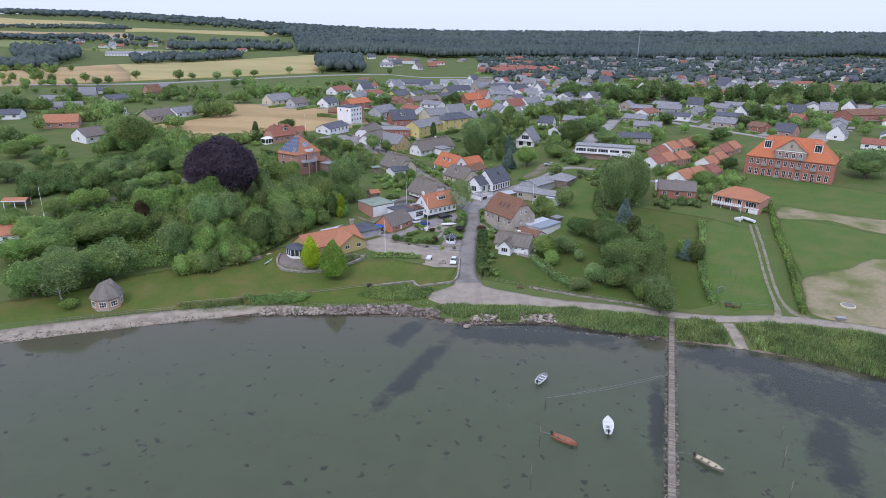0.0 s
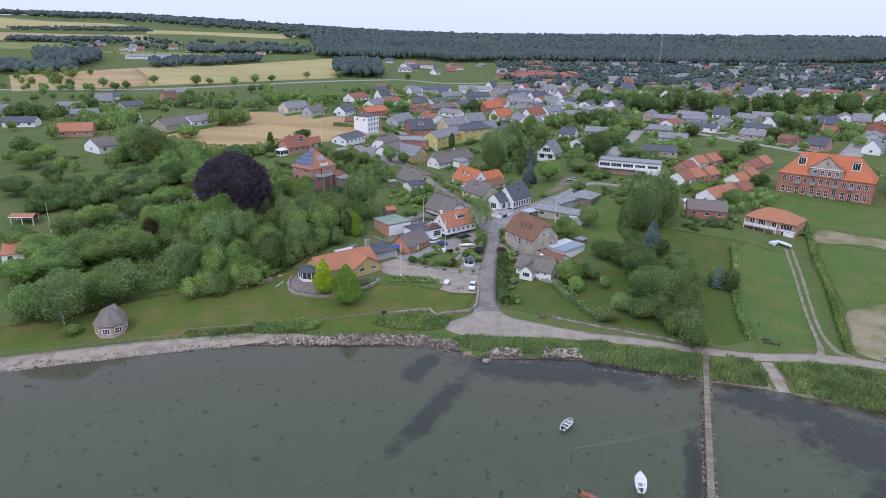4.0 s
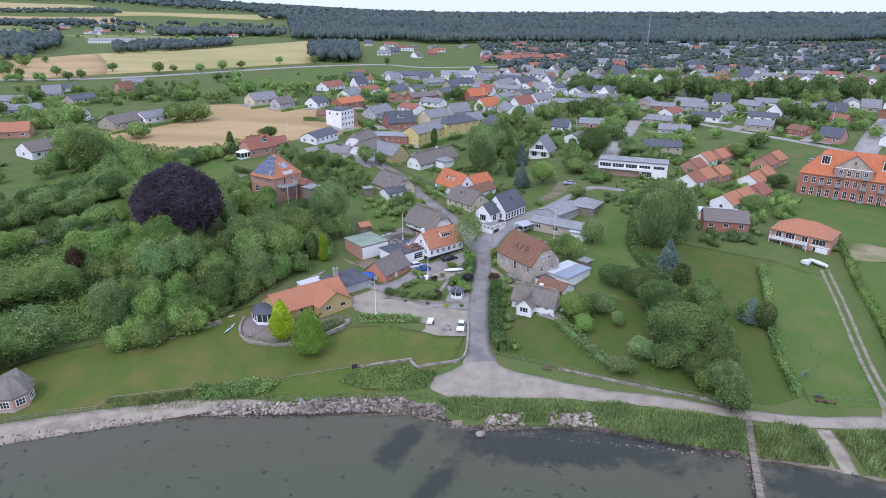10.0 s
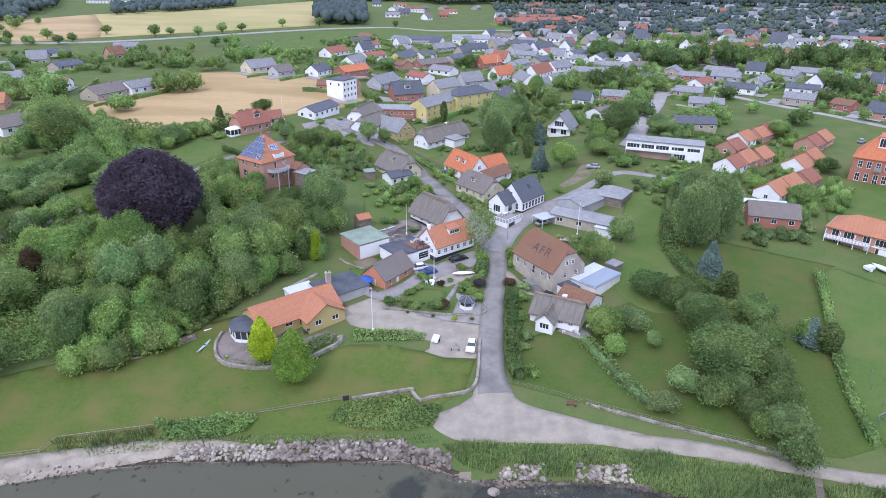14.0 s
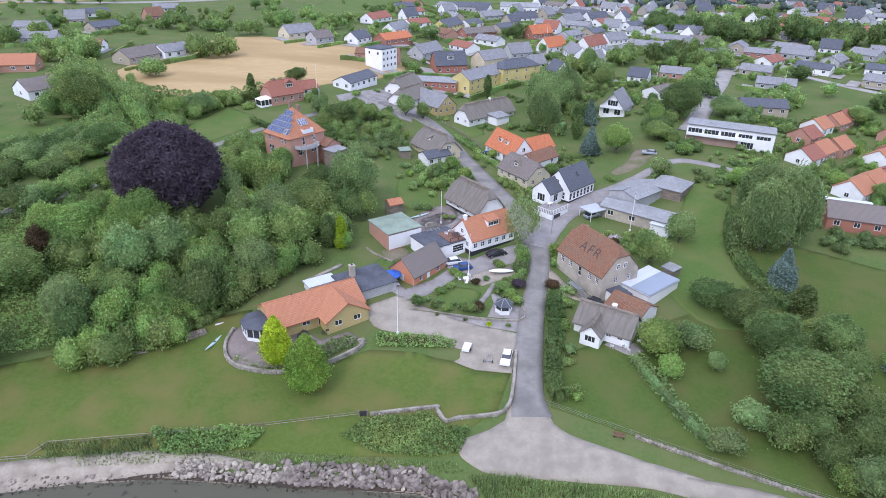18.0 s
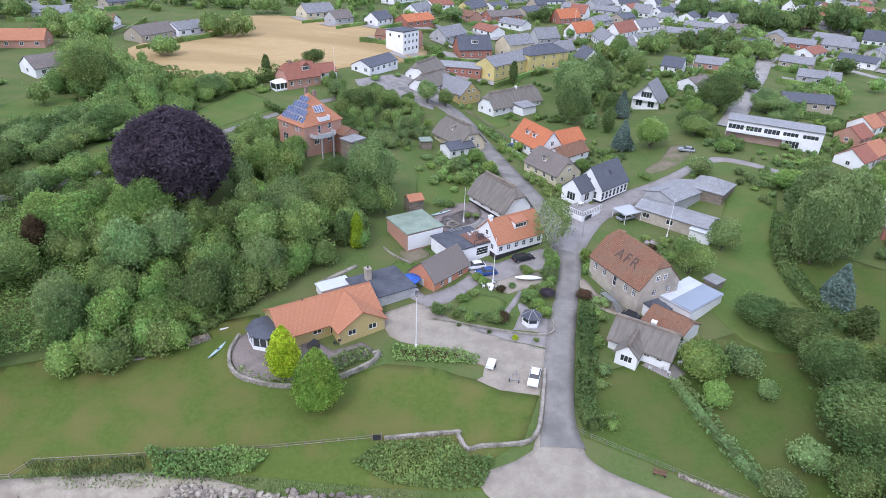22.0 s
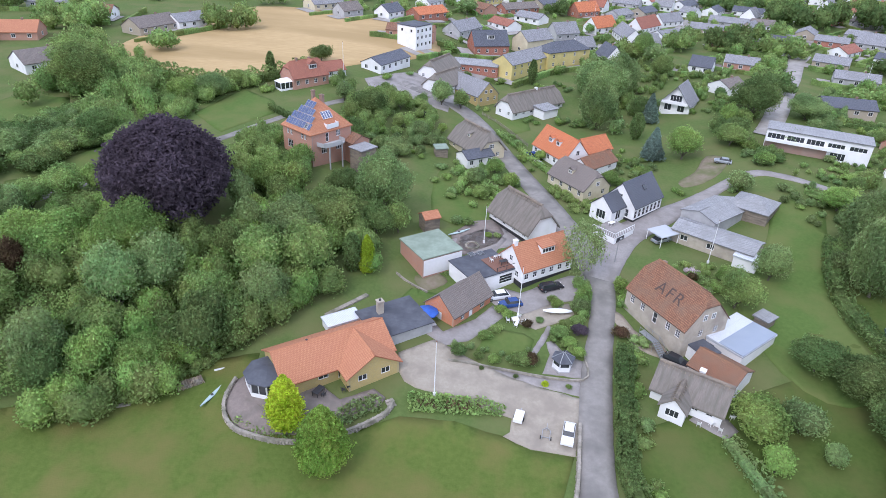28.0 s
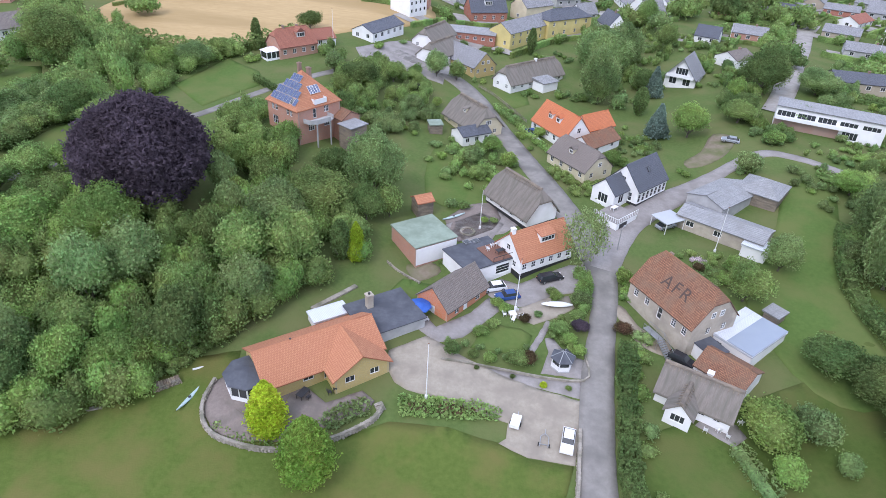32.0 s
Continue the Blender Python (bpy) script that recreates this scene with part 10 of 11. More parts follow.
hedge([(104, 236), (120, 250)], 1.0, 1.4, LEAF, "hedge beside a terrace", ragged=0.3)
hedge([(78, 300), (96, 300), (112, 298)], 1.2, 1.6, LEAF_DARK, "dark hedge round a garden", ragged=0.3)
hedge([(120, 317), (140, 330), (150, 338)], 1.2, 1.6, LEAF_DARK, "dark hedge along a street", ragged=0.3)
hedge([(58, 248), (64, 244), (72, 238)], 1.6, 1.1, LEAF, "row of low fruit bushes", ragged=0.9)
# swing frame, posts and benches on the lower lawn
sw = thing("swing_frame", 70.2, 149.0, 30, "grey metal swing frame on a lawn", "swing")
for a in (-1.2, 1.2):
    part("leg", Mesh().bar((a, -0.7, 0), (a, 0, 1.9), 0.07, 0.07), METAL, sw)
    part("leg", Mesh().bar((a, 0.7, 0), (a, 0, 1.9), 0.07, 0.07), METAL, sw)
part("crossbar", Mesh().bar((-1.3, 0, 1.9), (1.3, 0, 1.9), 0.08, 0.08), METAL, sw)
for a in (-0.5, 0.5):
    part("seat", Mesh().box(a - 0.22, a + 0.22, -0.1, 0.1, 0.5, 0.54).box(a - 0.2, a - 0.18, -0.01, 0.01, 0.54, 1.88).box(a + 0.18, a + 0.2, -0.01, 0.01, 0.54, 1.88), STEEL_DARK, sw)
for x, y in ((74.7, 160.3), (76.6, 158.9), (77.4, 157.0), (72.6, 152.6), (74.6, 152.6), (75.8, 149.8), (73.0, 157.0)):
    solid("wooden_post", Mesh().box(-0.05, 0.05, -0.05, 0.05, -0.3, 1.7), WOOD, x, y, 10, "thin wooden post in a lawn", "post", "lawn posts")


def bench(x, y, rot, label):
    b = thing("bench", x, y, rot, label, "bench")
    for i in range(3):
        part("seat_slat", Mesh().box(-0.9, 0.9, -0.2 + i * 0.15, -0.08 + i * 0.15, 0.42, 0.46), WOOD_RED, b)
    for i in range(2):
        part("back_slat", Mesh().box(-0.9, 0.9, 0.25, 0.29, 0.58 + i * 0.18, 0.7 + i * 0.18), WOOD_RED, b)
    for a in (-0.7, 0.7):
        part("support", Mesh().box(a - 0.05, a + 0.05, -0.2, 0.3, -0.1, 0.42).box(a - 0.05, a + 0.05, 0.29, 0.33, -0.1, 0.9), STEEL_DARK, b)
    return b


bench(19.5, 152.4, -10, "brown wooden bench below a garden wall")
bench(69.6, 141.8, 170, "weathered wooden bench on a lawn")
bench(71.2, 141.2, 170, "low wooden bench on a lawn")
garden_table(69.8, 142.9, 170, STEEL_DARK, "dark outdoor table on a lawn")
# old boats and boards against the hedge
for x, y, r in ((67.6, 149.5, 75), (67.0, 146.0, 80), (80.2, 188.5, 68)):
    solid("white_boards", Mesh().box(-1.8, 1.8, -0.25, 0.05, 0, 0.5).box(-1.6, 1.7, 0.05, 0.15, 0, 0.3), HULL_WHITE, x, y, r, "stacked white boards along a hedge", "boards")
boat_b = boat(97.4, 196.8, 115, 5.4, 1.9, HULL_WHITE, HULL_WHITE, "white boat parked on a drive", motor=False)
boat_b.location.z = gz(97.4, 196.8) + 0.45
solid("box_trailer", Mesh().box(-1.1, 1.1, -0.7, 0.7, 0.45, 1.15).box(-0.3, 0.3, -0.8, 0.8, 0.0, 0.5), HULL_WHITE, 94.6, 197.2, 20, "small white box trailer beside a boat", "trailer")
# outside stairs of the old house
sx_ = thing("outside_stair", 16.4, 187.9, -55.7, "grey metal outside stair with landing and railings", "stair", z=5.9)
part("landing", Mesh().box(-3.4, 0, -0.6, 0.6, 1.75, 1.85), METAL, sx_)
for i in range(8):
    part("tread", Mesh().box(0.05 + i * 0.3, 0.33 + i * 0.3, -0.55, 0.55, 1.6 - i * 0.22, 1.64 - i * 0.22), METAL, sx_)
for s in (-0.6, 0.6):
    part("railing", Mesh().bar((-3.4, s, 2.75), (0, s, 2.75), 0.05, 0.05).bar((0, s, 2.75), (2.5, s, 0.95), 0.05, 0.05).bar((0, s, 1.7), (2.5, s, -0.1), 0.05, 0.16), METAL, sx_)
    for k in (-3.35, -1.7, 0):
        part("post", Mesh().box(k - 0.03, k + 0.03, s - 0.03, s + 0.03, -1.2, 2.75), METAL, sx_)
# terrace before the white-and-navy house
tv = thing("raised_terrace", 12.6, 225.0, 50, "raised terrace with white railing before a white house", "terrace", z=8.2)
part("base", Mesh().box(-4.5, 2.5, -3.2, 2.4, -1.5, 1.6), RENDER_WHITE, tv)
part("deck", Mesh().box(-4.5, 2.5, -3.2, 2.4, 1.6, 1.68), PAVING, tv)
for a, b in (((-4.5, -3.2), (2.5, -3.2)), ((-4.5, -3.2), (-4.5, 2.4))):
    part("handrail", Mesh().bar((*a, 2.65), (*b, 2.65), 0.08, 0.08), PAINT_WHITE, tv)
    for i in range(12):
        p = Vector(a).lerp(Vector(b), i / 11)
        part("baluster", Mesh().box(p.x - 0.04, p.x + 0.04, p.y - 0.04, p.y + 0.04, 1.68, 2.62), PAINT_WHITE, tv)
part("garage_door", Mesh().box(-3.6, -1.0, -3.26, -3.2, -0.6, 1.3), STEEL_DARK, tv)
garden_table(12.0, 225.4, 50, PAINT_WHITE, "white table on a raised terrace", z=9.88)

# understorey of the wood behind the lawn
patch("wood_understorey", [(-106, 138.5), (-96, 144.5), (-91, 150), (-84, 157), (-71.5, 163.4), (-59, 169), (-52.5, 176), (-48, 185), (-44, 197), (-36, 213), (-48, 222), (-60, 212), (-68, 196), (-98, 198), (-118, 186), (-112, 160)], 2.9, 15, 0.34, LEAF, "thick green undergrowth below trees", "shrubs")
# garden shrubs along the lane and between the houses
gs = random.Random(23)
spots = []


def strew_shrubs(x0, y0, x1, y1, n):
    for _ in range(n):
        spots.append((gs.uniform(min(x0, x1), max(x0, x1)), gs.uniform(min(y0, y1), max(y0, y1)), gs.uniform(0.7, 1.9), gs.uniform(1.0, 2.4)))


strew_shrubs(-24, 244, -12, 232, 14)
strew_shrubs(-30, 262, -22, 238, 10)
strew_shrubs(-12, 246, 4, 236, 12)
strew_shrubs(-16, 276, -2, 250, 16)
strew_shrubs(6, 250, 20, 244, 12)
strew_shrubs(16, 256, 24, 272, 14)
strew_shrubs(-10, 292, 12, 288, 12)
strew_shrubs(10, 290, 40, 318, 26)
strew_shrubs(28, 300, 50, 322, 18)
strew_shrubs(-48, 262, -30, 250, 16)
strew_shrubs(-46, 232, -34, 224, 12)
strew_shrubs(-70, 256, -44, 262, 16)
strew_shrubs(-64, 280, -30, 262, 18)
strew_shrubs(12, 203, 14, 197, 6)
strew_shrubs(22, 204, 34, 212, 16)
strew_shrubs(24, 246, 44, 250, 10)
strew_shrubs(56, 258, 74, 250, 14)
strew_shrubs(48, 280, 60, 262, 10)
strew_shrubs(50, 236, 64, 246, 10)
strew_shrubs(84, 236, 112, 262, 26)
strew_shrubs(96, 286, 124, 312, 26)
strew_shrubs(70, 262, 86, 276, 12)
strew_shrubs(80, 286, 100, 304, 14)
strew_shrubs(76, 236, 92, 230, 12)
strew_shrubs(-36, 300, -20, 296, 8)
strew_shrubs(-20, 330, 10, 322, 14)
strew_shrubs(14, 336, 60, 360, 24)
strew_shrubs(12, 159, 15, 190, 14)
strew_shrubs(-60, 320, -40, 300, 10)
strew_shrubs(104, 196, 112, 220, 8)
strew_shrubs(56, 158, 64, 196, 8)
strew_shrubs(-96, 270, -80, 292, 10)
strew_shrubs(-18, 225, -26, 215, 8)
homes = [(o.location.x, o.location.y, 5.5) for o in scene.objects if o.parent is None and o.get("category") == "house"]
spots = [p for p in spots if all(math.hypot(p[0] - a, p[1] - b) > c for a, b, c in homes) and all(math.hypot(p[0] - a, p[1] - b) > w / 2 + 0.8 * p[2] for a, b, w in LANES)]
for i, m_ in enumerate((LEAF, LEAF_LIGHT, LEAF_GREY)):
    grove("garden_shrubs", spots[i::3], "mixed garden shrubs between houses", "B4", m_)

# the street lamp at the crossing
lp = thing("street_lamp", 11.9, 212.8, 60, "grey street lamp on a slender pole at the crossing", "street lamp")
part("pole", Mesh().tube([((0, 0, -0.5), 0.08), ((0, 0, 4.6), 0.05), ((0.9, 0, 4.9), 0.04)], 8), METAL, lp)
part("lamp_head", Mesh().box(0.7, 1.4, -0.14, 0.14, 4.86, 4.98), METAL, lp)

# fence along the lane and the white dinghy beside the orange-roofed house
fence([(-22.0, 292.6), (-17.5, 287.3), (-12.1, 278.7), (-7.1, 269.9)], 1.0, 1.6, "weathered board fence along a village lane", SILVERED, rails=(0.95, 0.7, 0.45, 0.2))
boat_c = boat(-4.2, 258.3, 130, 3.6, 1.5, HULL_WHITE, HULL_WHITE, "small white dinghy parked beside a house", motor=False)
boat_c.location.z = gz(-4.2, 258.3) + 0.3


def free_of_houses(x, y, r):
    for hx, hy, c, s, hl, hw in FOOT:
        u, v = (x - hx) * c + (y - hy) * s, -(x - hx) * s + (y - hy) * c
        if abs(u) < hl + 0.8 * r and abs(v) < hw + 0.8 * r:
            return False
    return True


# open ground, and how high the planting on its near side may stand
OPEN = [([(-172, 268), (-162, 282), (-146, 284), (-136, 262), (-152, 252)], 2.0), ([(-200, 304), (-182, 302), (-168, 286), (-192, 276)], 2.2), ([(-114, 206), (-107, 211), (-107, 219), (-103.9, 228.5), (-92, 227), (-95, 212), (-101, 203), (-109, 196)], 0), ([(-112, 180), (-100, 184), (-86, 200), (-80, 214), (-92, 220), (-108, 198)], 4.2),
        ([(-147, 253), (-131, 256), (-124, 245), (-131, 234), (-150, 235)], 0), ([(-134, 222), (-118, 232), (-124, 245), (-135, 236)], 3.6),
        ([(-97, 252), (-93, 277), (-79, 270), (-73, 262), (-81, 240), (-87, 243)], 0), ([(-90, 228), (-76, 232), (-72, 250), (-82, 241)], 2.2)]


def room(x, y):
    """The greatest height of planting at a place."""
    return min([top for outline, top in OPEN if within(x, y, outline)], default=99)


def free_of_roads(x, y, r):
    return all(math.hypot(x - a, y - b) > w / 2 + 0.6 * r for a, b, w in LANES)


def thicket(outline, n, r0, r1, h0, h1, material, label):
    """Closely grown bushes or small trees inside an outline, clear of houses and roads."""
    gt = random.Random(int(outline[0][0] * 7 + outline[0][1]) + n)
    xs, ys = [p[0] for p in outline], [p[1] for p in outline]
    spots = []
    for _ in range(n * 12):
        x, y = gt.uniform(min(xs), max(xs)), gt.uniform(min(ys), max(ys))
        r = gt.uniform(r0, r1)
        if within(x, y, outline) and free_of_houses(x, y, r) and free_of_roads(x, y, r) and all(math.hypot(x - a, y - b) > 0.75 * min(r, c) for a, b, c, _ in spots):
            tall = min(gt.uniform(h0, h1), room(x, y))
            if tall < 1:
                continue
            spots.append((x, y, min(r, tall), tall))
            if len(spots) == n:
                break
    if spots:
        grove("thicket" if h1 > 4 else "shrubbery", spots, label, "T2" if ys[0] > 330 else "B4" if h1 < 3.5 else "T", material)


# drives of pale paving and clipped hedges round the plots of the village
drives, plots = Mesh(), Mesh()
gd = random.Random(31)
for hx, hy, c, s, hl, hw in FOOT:
    if hy < 330 or hy > 760:
        continue

    def at(u, v, h):
        x, y = hx + u * c - v * s, hy + u * s + v * c
        return (x, y, gz(x, y) + h)

    side = gd.choice((-1, 1))
    u0, u1 = sorted((side * (hl + 0.6), side * (hl + gd.uniform(3.6, 6.0))))
    v0, v1 = -hw - gd.uniform(2, 7), hw * gd.uniform(-0.2, 0.6)
    drives.add([at(u0, v0, 0.32), at(u1, v0, 0.32), at(u1, v1, 0.32), at(u0, v1, 0.32)], [(0, 1, 2, 3)])
    if gd.random() < 0.6:
        drives.add([at(-hl * 0.7, -hw - 3.6, 0.32), at(hl * 0.5, -hw - 3.6, 0.32), at(hl * 0.5, -hw - 0.3, 0.32), at(-hl * 0.7, -hw - 0.3, 0.32)], [(0, 1, 2, 3)])
    if hy < 330:
        continue
    ru, rv = hl + gd.uniform(5, 8), hw + gd.uniform(5, 9)
    for a, b in (((-ru, -rv), (ru * 0.6, -rv)), ((side * -ru, -rv), (side * -ru, rv)))[: gd.choice((1, 2, 2))]:
        n = 7
        hh = gd.uniform(1.1, 2.0)
        for i in range(n):
            p, q = [(a[0] + (b[0] - a[0]) * t / n, a[1] + (b[1] - a[1]) * t / n) for t in (i, i + 1)]
            du, dv = (0.0, 0.5) if a[1] == b[1] else (0.5, 0.0)
            x_, y_, _ = at((p[0] + q[0]) / 2, (p[1] + q[1]) / 2, 0)
            if not free_of_houses(x_, y_, 1.5) or not free_of_roads(x_, y_, 1.5):
                continue
            t0, t1 = hh * gd.uniform(0.85, 1.15), hh * gd.uniform(0.85, 1.15)
            k = gd.uniform(0.8, 1.2)
            plots.add([at(p[0] - du * k, p[1] - dv * k, -0.3), at(p[0] + du * k, p[1] + dv * k, -0.3), at(q[0] + du, q[1] + dv, -0.3), at(q[0] - du, q[1] - dv, -0.3), at(p[0] - du * k, p[1] - dv * k, t0), at(p[0] + du * k, p[1] + dv * k, t0), at(q[0] + du, q[1] + dv, t1), at(q[0] - du, q[1] - dv, t1)],
                      [(4, 5, 6, 7), (0, 1, 5, 4), (1, 2, 6, 5), (2, 3, 7, 6), (3, 0, 4, 7)])
tagged(new("paved_drives", drives.data("paved_drives", STREET)), "pale paved drives and terraces beside village houses", "drives", kind="stuff")
tagged(new("plot_hedges", plots.data("plot_hedges", LEAF)), "clipped green hedges between village gardens", "hedges", kind="stuff")

# ---------------------------------------------------------------- thickets: outline, number, radii, heights
thicket([(-17, 182), (-12, 182), (-3, 181), (-3, 185), (-7, 182.6), (-16, 183)], 12, 0.4, 0.8, 0.8, 1.5, LEAF_GREY, "mixed plants along a garden wall")
thicket([(4, 204), (6, 203), (6, 193), (4, 194)], 14, 0.8, 1.3, 2, 3, LEAF, "tall shrubs at a lane corner")
thicket([(11, 207), (14, 206), (13, 197), (11, 197)], 12, 0.5, 0.9, 1, 1.8, LEAF_LIGHT, "yellow-green flowering plants along a house wall")
thicket([(-9, 193), (-2, 193), (-2, 189.6), (-7, 189.4)], 12, 0.3, 0.6, 0.4, 0.9, LEAF_GREY, "rock garden plants")
thicket([(-1, 189), (1, 193), (4, 192), (3, 184), (-0, 183)], 8, 0.5, 0.9, 1, 1.8, LEAF, "garden plants round a pavilion")
thicket([(23, 215), (31, 215), (29, 209), (23, 209)], 14, 0.6, 1.1, 1, 1.8, LEAF, "flower borders behind an old house")
thicket([(25, 212), (28, 212), (27, 210), (25, 210)], 4, 0.6, 0.9, 1.1, 1.6, LEAF_PINK, "pale flowering hydrangeas")
thicket([(-23, 208), (-21, 207), (-17, 198), (-18, 197)], 10, 0.4, 0.8, 0.6, 1.2, LEAF, "plants beside a garage")
thicket([(-143, 201), (-135, 216), (-120, 225), (-111, 248), (-99, 229), (-111, 207), (-122, 195), (-135, 189)], 64, 2.2, 3.6, 4, 6.5, LEAF_DARK, "broad dark hedgerow across gardens")
thicket([(-168, 256), (-152, 267), (-145, 290), (-133, 304), (-112, 255), (-122, 228), (-146, 222)], 26, 1.6, 2.8, 2.6, 5, LEAF, "garden trees round a house")
thicket([(-157, 274), (-155, 285), (-146, 299), (-120, 269), (-108, 263), (-100, 248), (-100, 236), (-108, 233), (-124, 242), (-136, 247)], 26, 3.2, 5, 8, 12, LEAF, "mass of tall leafy trees beside a wheat field")
thicket([(-123, 272), (-103, 265), (-94, 280), (-89, 280), (-89, 270), (-91, 252), (-98, 246), (-115, 257)], 34, 1.8, 3, 3.5, 5.5, LEAF, "tall bushy hedgerow below a wheat field")
thicket([(-126, 233), (-123, 239), (-110, 238), (-102, 239), (-101, 226), (-105, 216), (-109, 210)], 36, 2, 3.2, 3.5, 5.5, LEAF_GREY, "thicket of bushes across a garden")
thicket([(-75, 230), (-68, 243), (-62, 235), (-58, 228), (-54, 225), (-59, 214), (-69, 220)], 30, 1.8, 3, 4, 6.5, LEAF, "leafy shrubs and small trees beside a brick villa")
thicket([(-62, 278), (-56, 287), (-47, 286), (-45, 266), (-48, 254), (-56, 264)], 18, 1.8, 2.8, 4, 6.5, LEAF, "garden trees behind a brick villa")
thicket([(-47, 251), (-41, 261), (-31, 274), (-29, 262), (-36, 251), (-44, 244)], 20, 1.4, 2.4, 2.5, 4.5, LEAF_GREY, "bushy hedge beside a garden")
thicket([(-99, 197), (-96, 203), (-88, 205), (-82, 200), (-70, 203), (-63, 194), (-60, 203), (-55, 213), (-45, 219), (-36, 206), (-34, 200), (-41, 189), (-46, 180), (-53, 173), (-57, 165), (-63, 159), (-70, 156)], 110, 2.2, 3.6, 5, 8, LEAF, "dense wood of broadleaf trees and undergrowth")
thicket([(-99, 197), (-96, 203), (-88, 205), (-82, 200), (-70, 203), (-63, 194), (-60, 203), (-55, 213), (-45, 219), (-36, 206), (-34, 200), (-41, 189), (-46, 180), (-53, 173), (-57, 165), (-63, 159), (-70, 156)], 70, 2.0, 3.2, 5, 8, LEAF_LIGHT, "fresh green trees and undergrowth of a wood")
thicket([(-73, 159), (-65, 163), (-59, 168), (-55, 176), (-48, 183), (-46, 186), (-45, 185), (-53, 173), (-58, 166), (-64, 161), (-71, 157)], 150, 0.9, 1.7, 1.2, 2.6, LEAF, "brambles along the edge of a wood")
thicket([(-25, 253), (-15, 258), (-12, 239), (-12, 229), (-18, 229), (-23, 236)], 26, 0.8, 1.6, 1.5, 3, LEAF, "garden shrubs beside a lane")
thicket([(-11, 264), (-8, 260), (-2, 242), (-4, 239), (-8, 250)], 14, 0.6, 1.2, 1.2, 2, LEAF_LIGHT, "flowering shrubs along a garden wall")
thicket([(-2, 242), (10, 247), (12, 242), (7, 232), (2, 230), (-1, 234)], 22, 0.7, 1.4, 1.2, 2.4, LEAF, "shrubs round a grey-roofed house")
thicket([(9, 357), (26, 368), (27, 328), (22, 283), (13, 289), (7, 317)], 10, 2, 3, 5, 8, LEAF_GREY, "tall garden trees beside willows")
thicket([(26, 350), (37, 359), (34, 309), (25, 301)], 22, 0.8, 1.8, 1.4, 3, LEAF, "garden shrubs on a lawn")
thicket([(41, 358), (62, 353), (59, 330), (46, 322)], 20, 0.8, 1.8, 1.4, 3.2, LEAF, "shrubs between garden lawns")
thicket([(75, 361), (99, 392), (87, 348), (70, 325)], 14, 1.6, 2.8, 4, 6.5, LEAF, "garden trees beside a pale street")
thicket([(76, 315), (97, 340), (90, 310), (86, 298), (72, 296)], 26, 1.2, 2.2, 2.2, 4.2, LEAF_GREY, "thicket beside a pale street")
thicket([(62, 264), (80, 267), (75, 253), (67, 254), (62, 258)], 24, 0.6, 1.3, 0.9, 1.8, LEAF, "low fruit bushes on a garden lawn")
thicket([(52, 249), (71, 249), (63, 228), (47, 229)], 16, 0.9, 1.5, 1.6, 2.6, LEAF_GREY, "small orchard trees on a lawn")
thicket([(54, 272), (59, 271), (59, 264), (51, 260)], 10, 1.2, 2, 2, 3, LEAF_DARK, "dark rounded garden bushes")
thicket([(48, 326), (72, 333), (62, 291), (41, 277)], 6, 2.0, 3.2, 4, 6, LEAF_DARK, "dark garden trees behind a villa")
thicket([(14, 266), (26, 267), (27, 257), (16, 254)], 18, 0.6, 1.2, 0.9, 1.8, LEAF_GREY, "overgrown garden plants")
thicket([(67, 249), (74, 253), (61, 219), (54, 218), (61, 230)], 14, 2, 3, 4, 6, LEAF, "trees at the side of a lawn")
thicket([(92, 298), (111, 311), (101, 271), (84, 248), (81, 264)], 26, 1, 2, 2, 4, LEAF, "bushes in terrace gardens")
thicket([(120, 311), (136, 307), (115, 260), (96, 247)], 26, 1, 2, 2, 4, LEAF_LIGHT, "bushes in terrace gardens")
thicket([(88, 239), (122, 260), (111, 235), (87, 219)], 26, 1.2, 2.2, 2.5, 4.5, LEAF, "trees round brick terraces")
thicket([(74, 220), (92, 219), (87, 209), (70, 208)], 22, 1.0, 2.0, 1.6, 3.0, LEAF_GREY, "garden trees between lawns")
thicket([(64, 347), (79, 358), (62, 291), (54, 294)], 16, 1.2, 2.2, 2.5, 4.5, LEAF, "shrubs along a residential street")
thicket([(76, 316), (86, 320), (77, 287), (69, 291)], 14, 1.2, 2, 2.5, 4.2, LEAF_GREY, "thicket beside a street corner")
thicket([(96, 347), (123, 355), (107, 315), (81, 276), (77, 282)], 24, 1, 2, 2, 4, LEAF, "garden shrubs between bungalows")
thicket([(47, 341), (63, 355), (55, 303), (42, 298)], 16, 1, 2, 2, 4, LEAF, "garden shrubs between houses")
thicket([(-8, 353), (22, 423), (60, 424), (47, 340), (19, 298), (-3, 322)], 38, 1, 2.4, 2.2, 5, LEAF, "garden trees between village houses")
thicket([(70, 489), (137, 467), (156, 427), (188, 428), (156, 366), (106, 366), (54, 369)], 50, 1.2, 2.4, 2.4, 5, LEAF, "garden trees between bungalows")
thicket([(186, 410), (242, 429), (196, 354), (161, 343)], 34, 1.2, 2.4, 2.4, 5.5, LEAF_DARK, "garden trees along a street")
thicket([(-169, 308), (-160, 320), (-131, 288), (-110, 252), (-114, 236), (-134, 249)], 14, 3, 4.6, 7, 11, LEAF, "tall leafy trees beside a field")
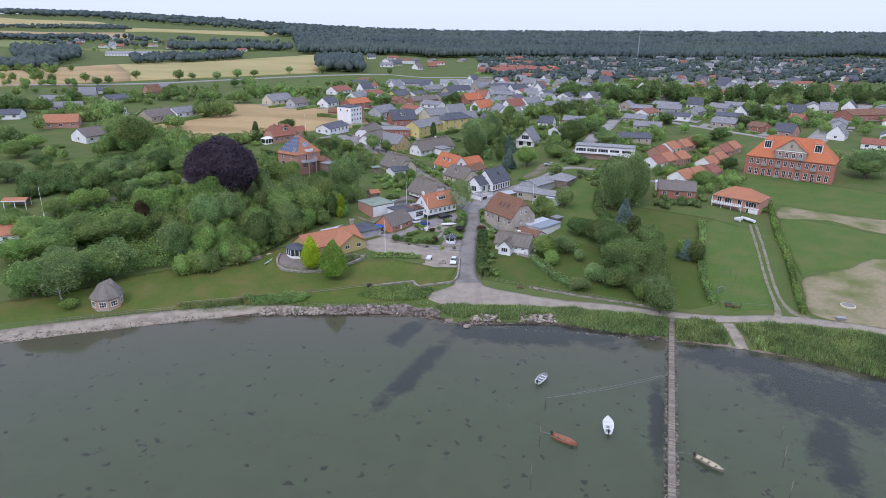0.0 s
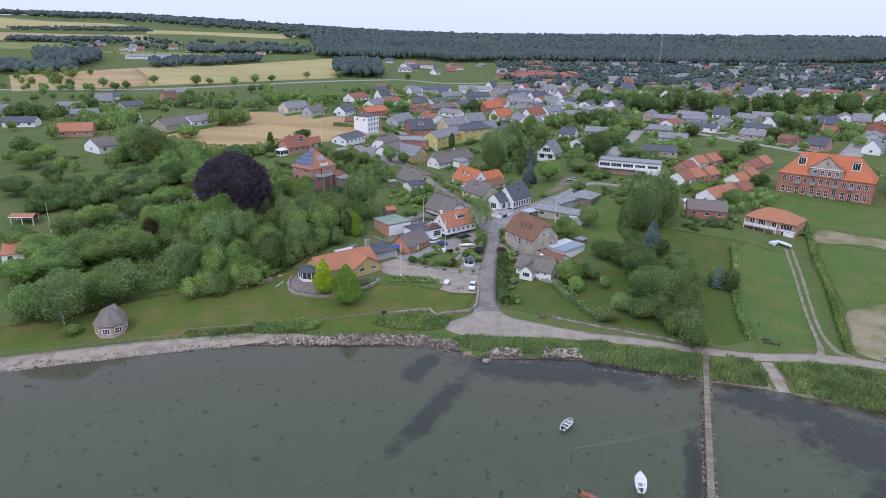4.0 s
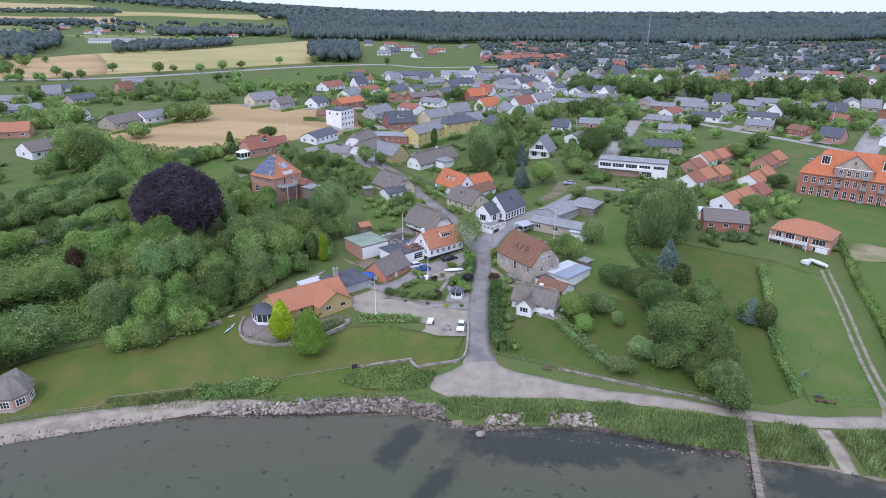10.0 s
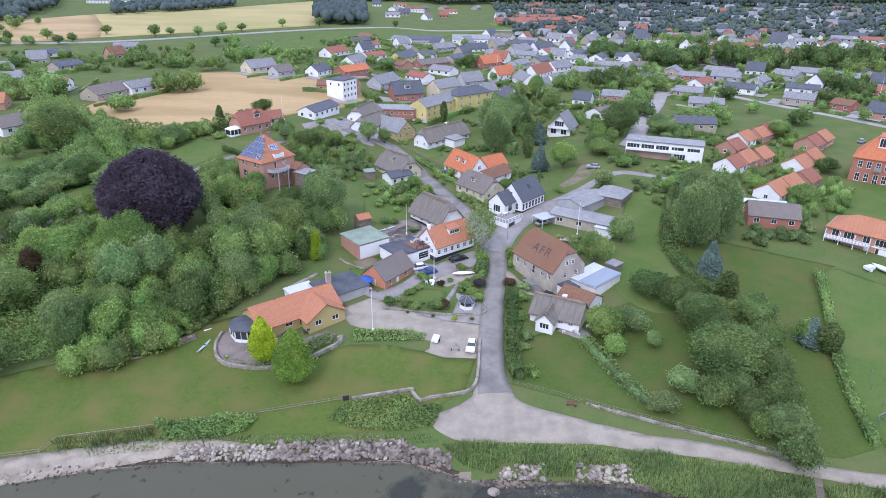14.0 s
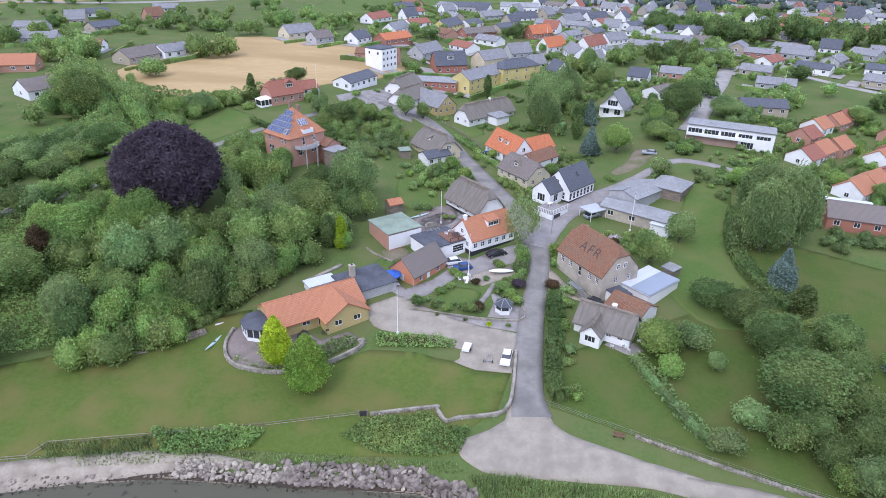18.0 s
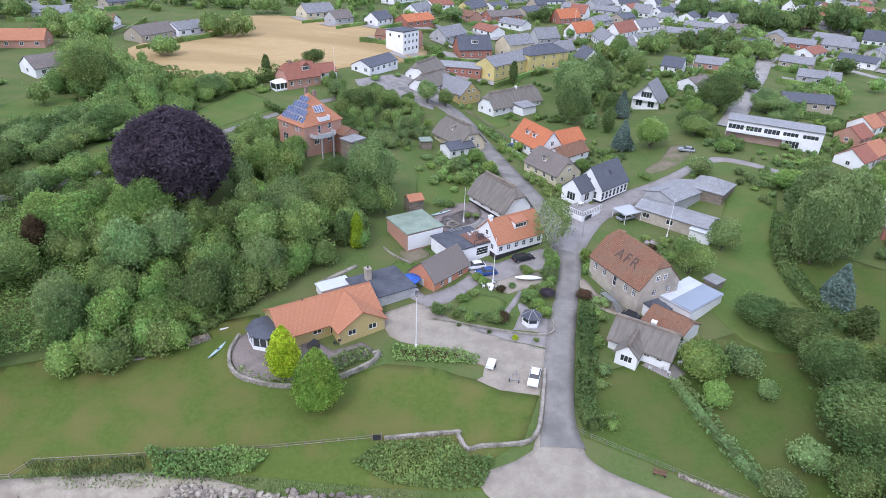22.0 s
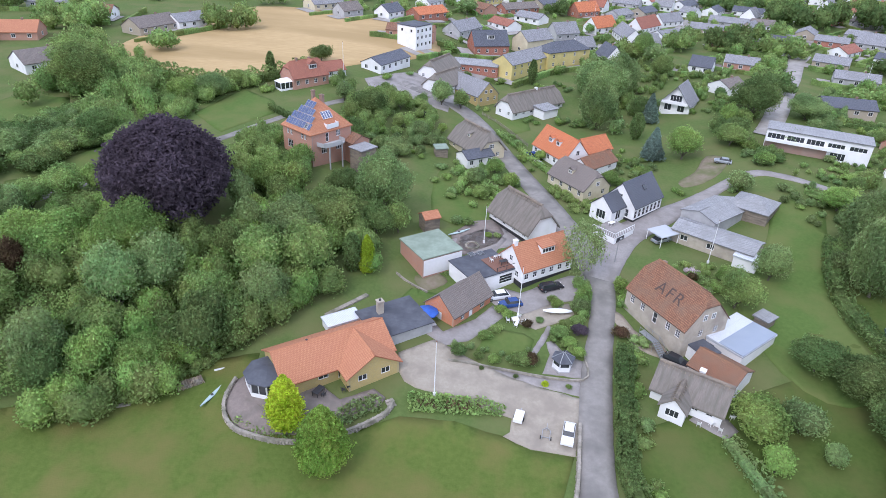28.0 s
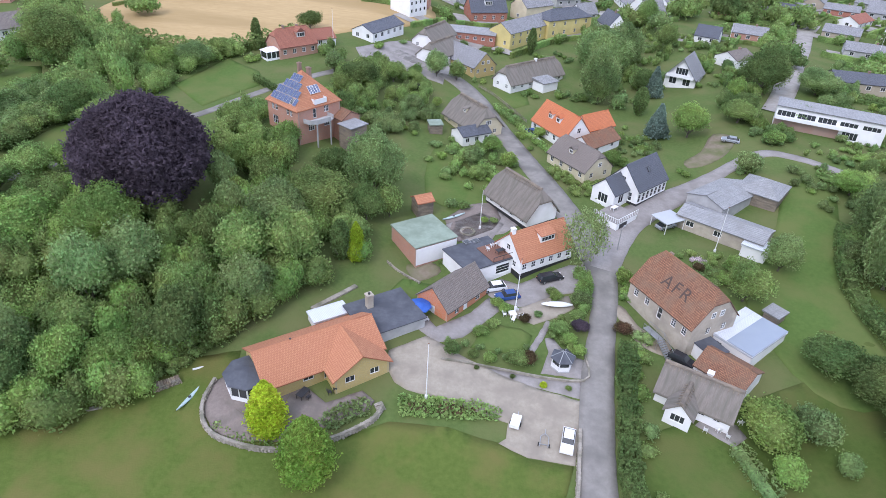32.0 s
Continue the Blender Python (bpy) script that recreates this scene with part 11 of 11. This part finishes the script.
thicket([(-250, 407), (-214, 389), (-180, 332), (-184, 308)], 10, 3, 4.5, 6, 9, LEAF, "broad garden trees")
thicket([(-248, 469), (-175, 494), (-138, 405), (-161, 384), (-199, 388)], 40, 1.5, 3, 3.5, 6, LEAF, "trees round farm buildings")
thicket([(-138, 239), (-132, 245), (-112, 244), (-104, 223), (-108, 207), (-113, 202)], 26, 2, 3.2, 3.5, 6, LEAF, "thicket of bushes across a garden")
thicket([(-151, 482), (-67, 463), (-56, 389), (-92, 394), (-123, 408)], 44, 1.4, 2.8, 3, 6, LEAF, "garden trees beside a sports field")
thicket([(-69, 286), (-57, 309), (-36, 289), (-33, 264), (-47, 260)], 26, 1.5, 2.6, 3, 5.5, LEAF, "garden trees behind a brick villa")

# paddock: well ring and feed box
wr = thing("well_ring", 98.1, 141.2, 0, "low round concrete ring in a dry paddock", "well")
part("rim", Mesh().tube([((0, 0, -0.4), 1.7), ((0, 0, 0.32), 1.7), ((0, 0, 0.36), 1.55)], 24), RENDER_CREAM, wr)
part("lid", Mesh().tube([((0, 0, 0.3), 1.4), ((0, 0, 0.42), 1.38)], 24), PAVING, wr)
fb = thing("feed_box", 92.6, 134.6, -8, "grey metal feed box beside a paddock", "box")
part("body", Mesh().box(-1.0, 1.0, -0.5, 0.5, -0.3, 0.7), METAL, fb)
part("lid", Mesh().box(-1.06, 1.06, -0.56, 0.56, 0.7, 0.78), METAL, fb)
tree("H", -94.6, 141.4, 4.6, 9.5)
tree("B", -90.4, 137.4, 2.3, 2.6)
for x, y, r, h in ((-117.5, 181.5, 3.4, 6.0), (-112.5, 186.5, 3.6, 7.0), (-108.4, 190.0, 3.3, 6.4), (-104.6, 194.6, 3.8, 7.4), (-100.4, 198.4, 3.4, 6.8), (-96.6, 203.0, 3.7, 7.6), (-92.4, 207.2, 3.2, 6.8)):
    tree("B", x, y, r, h)
# second kayak, in the courtyard
tagged(copy_thing(kk, pose(-19.8, 217.9, gz(-19.8, 217.9) + 0.1, 0, 0, 42)), "slim turquoise kayak lying in a paved courtyard", "kayak")
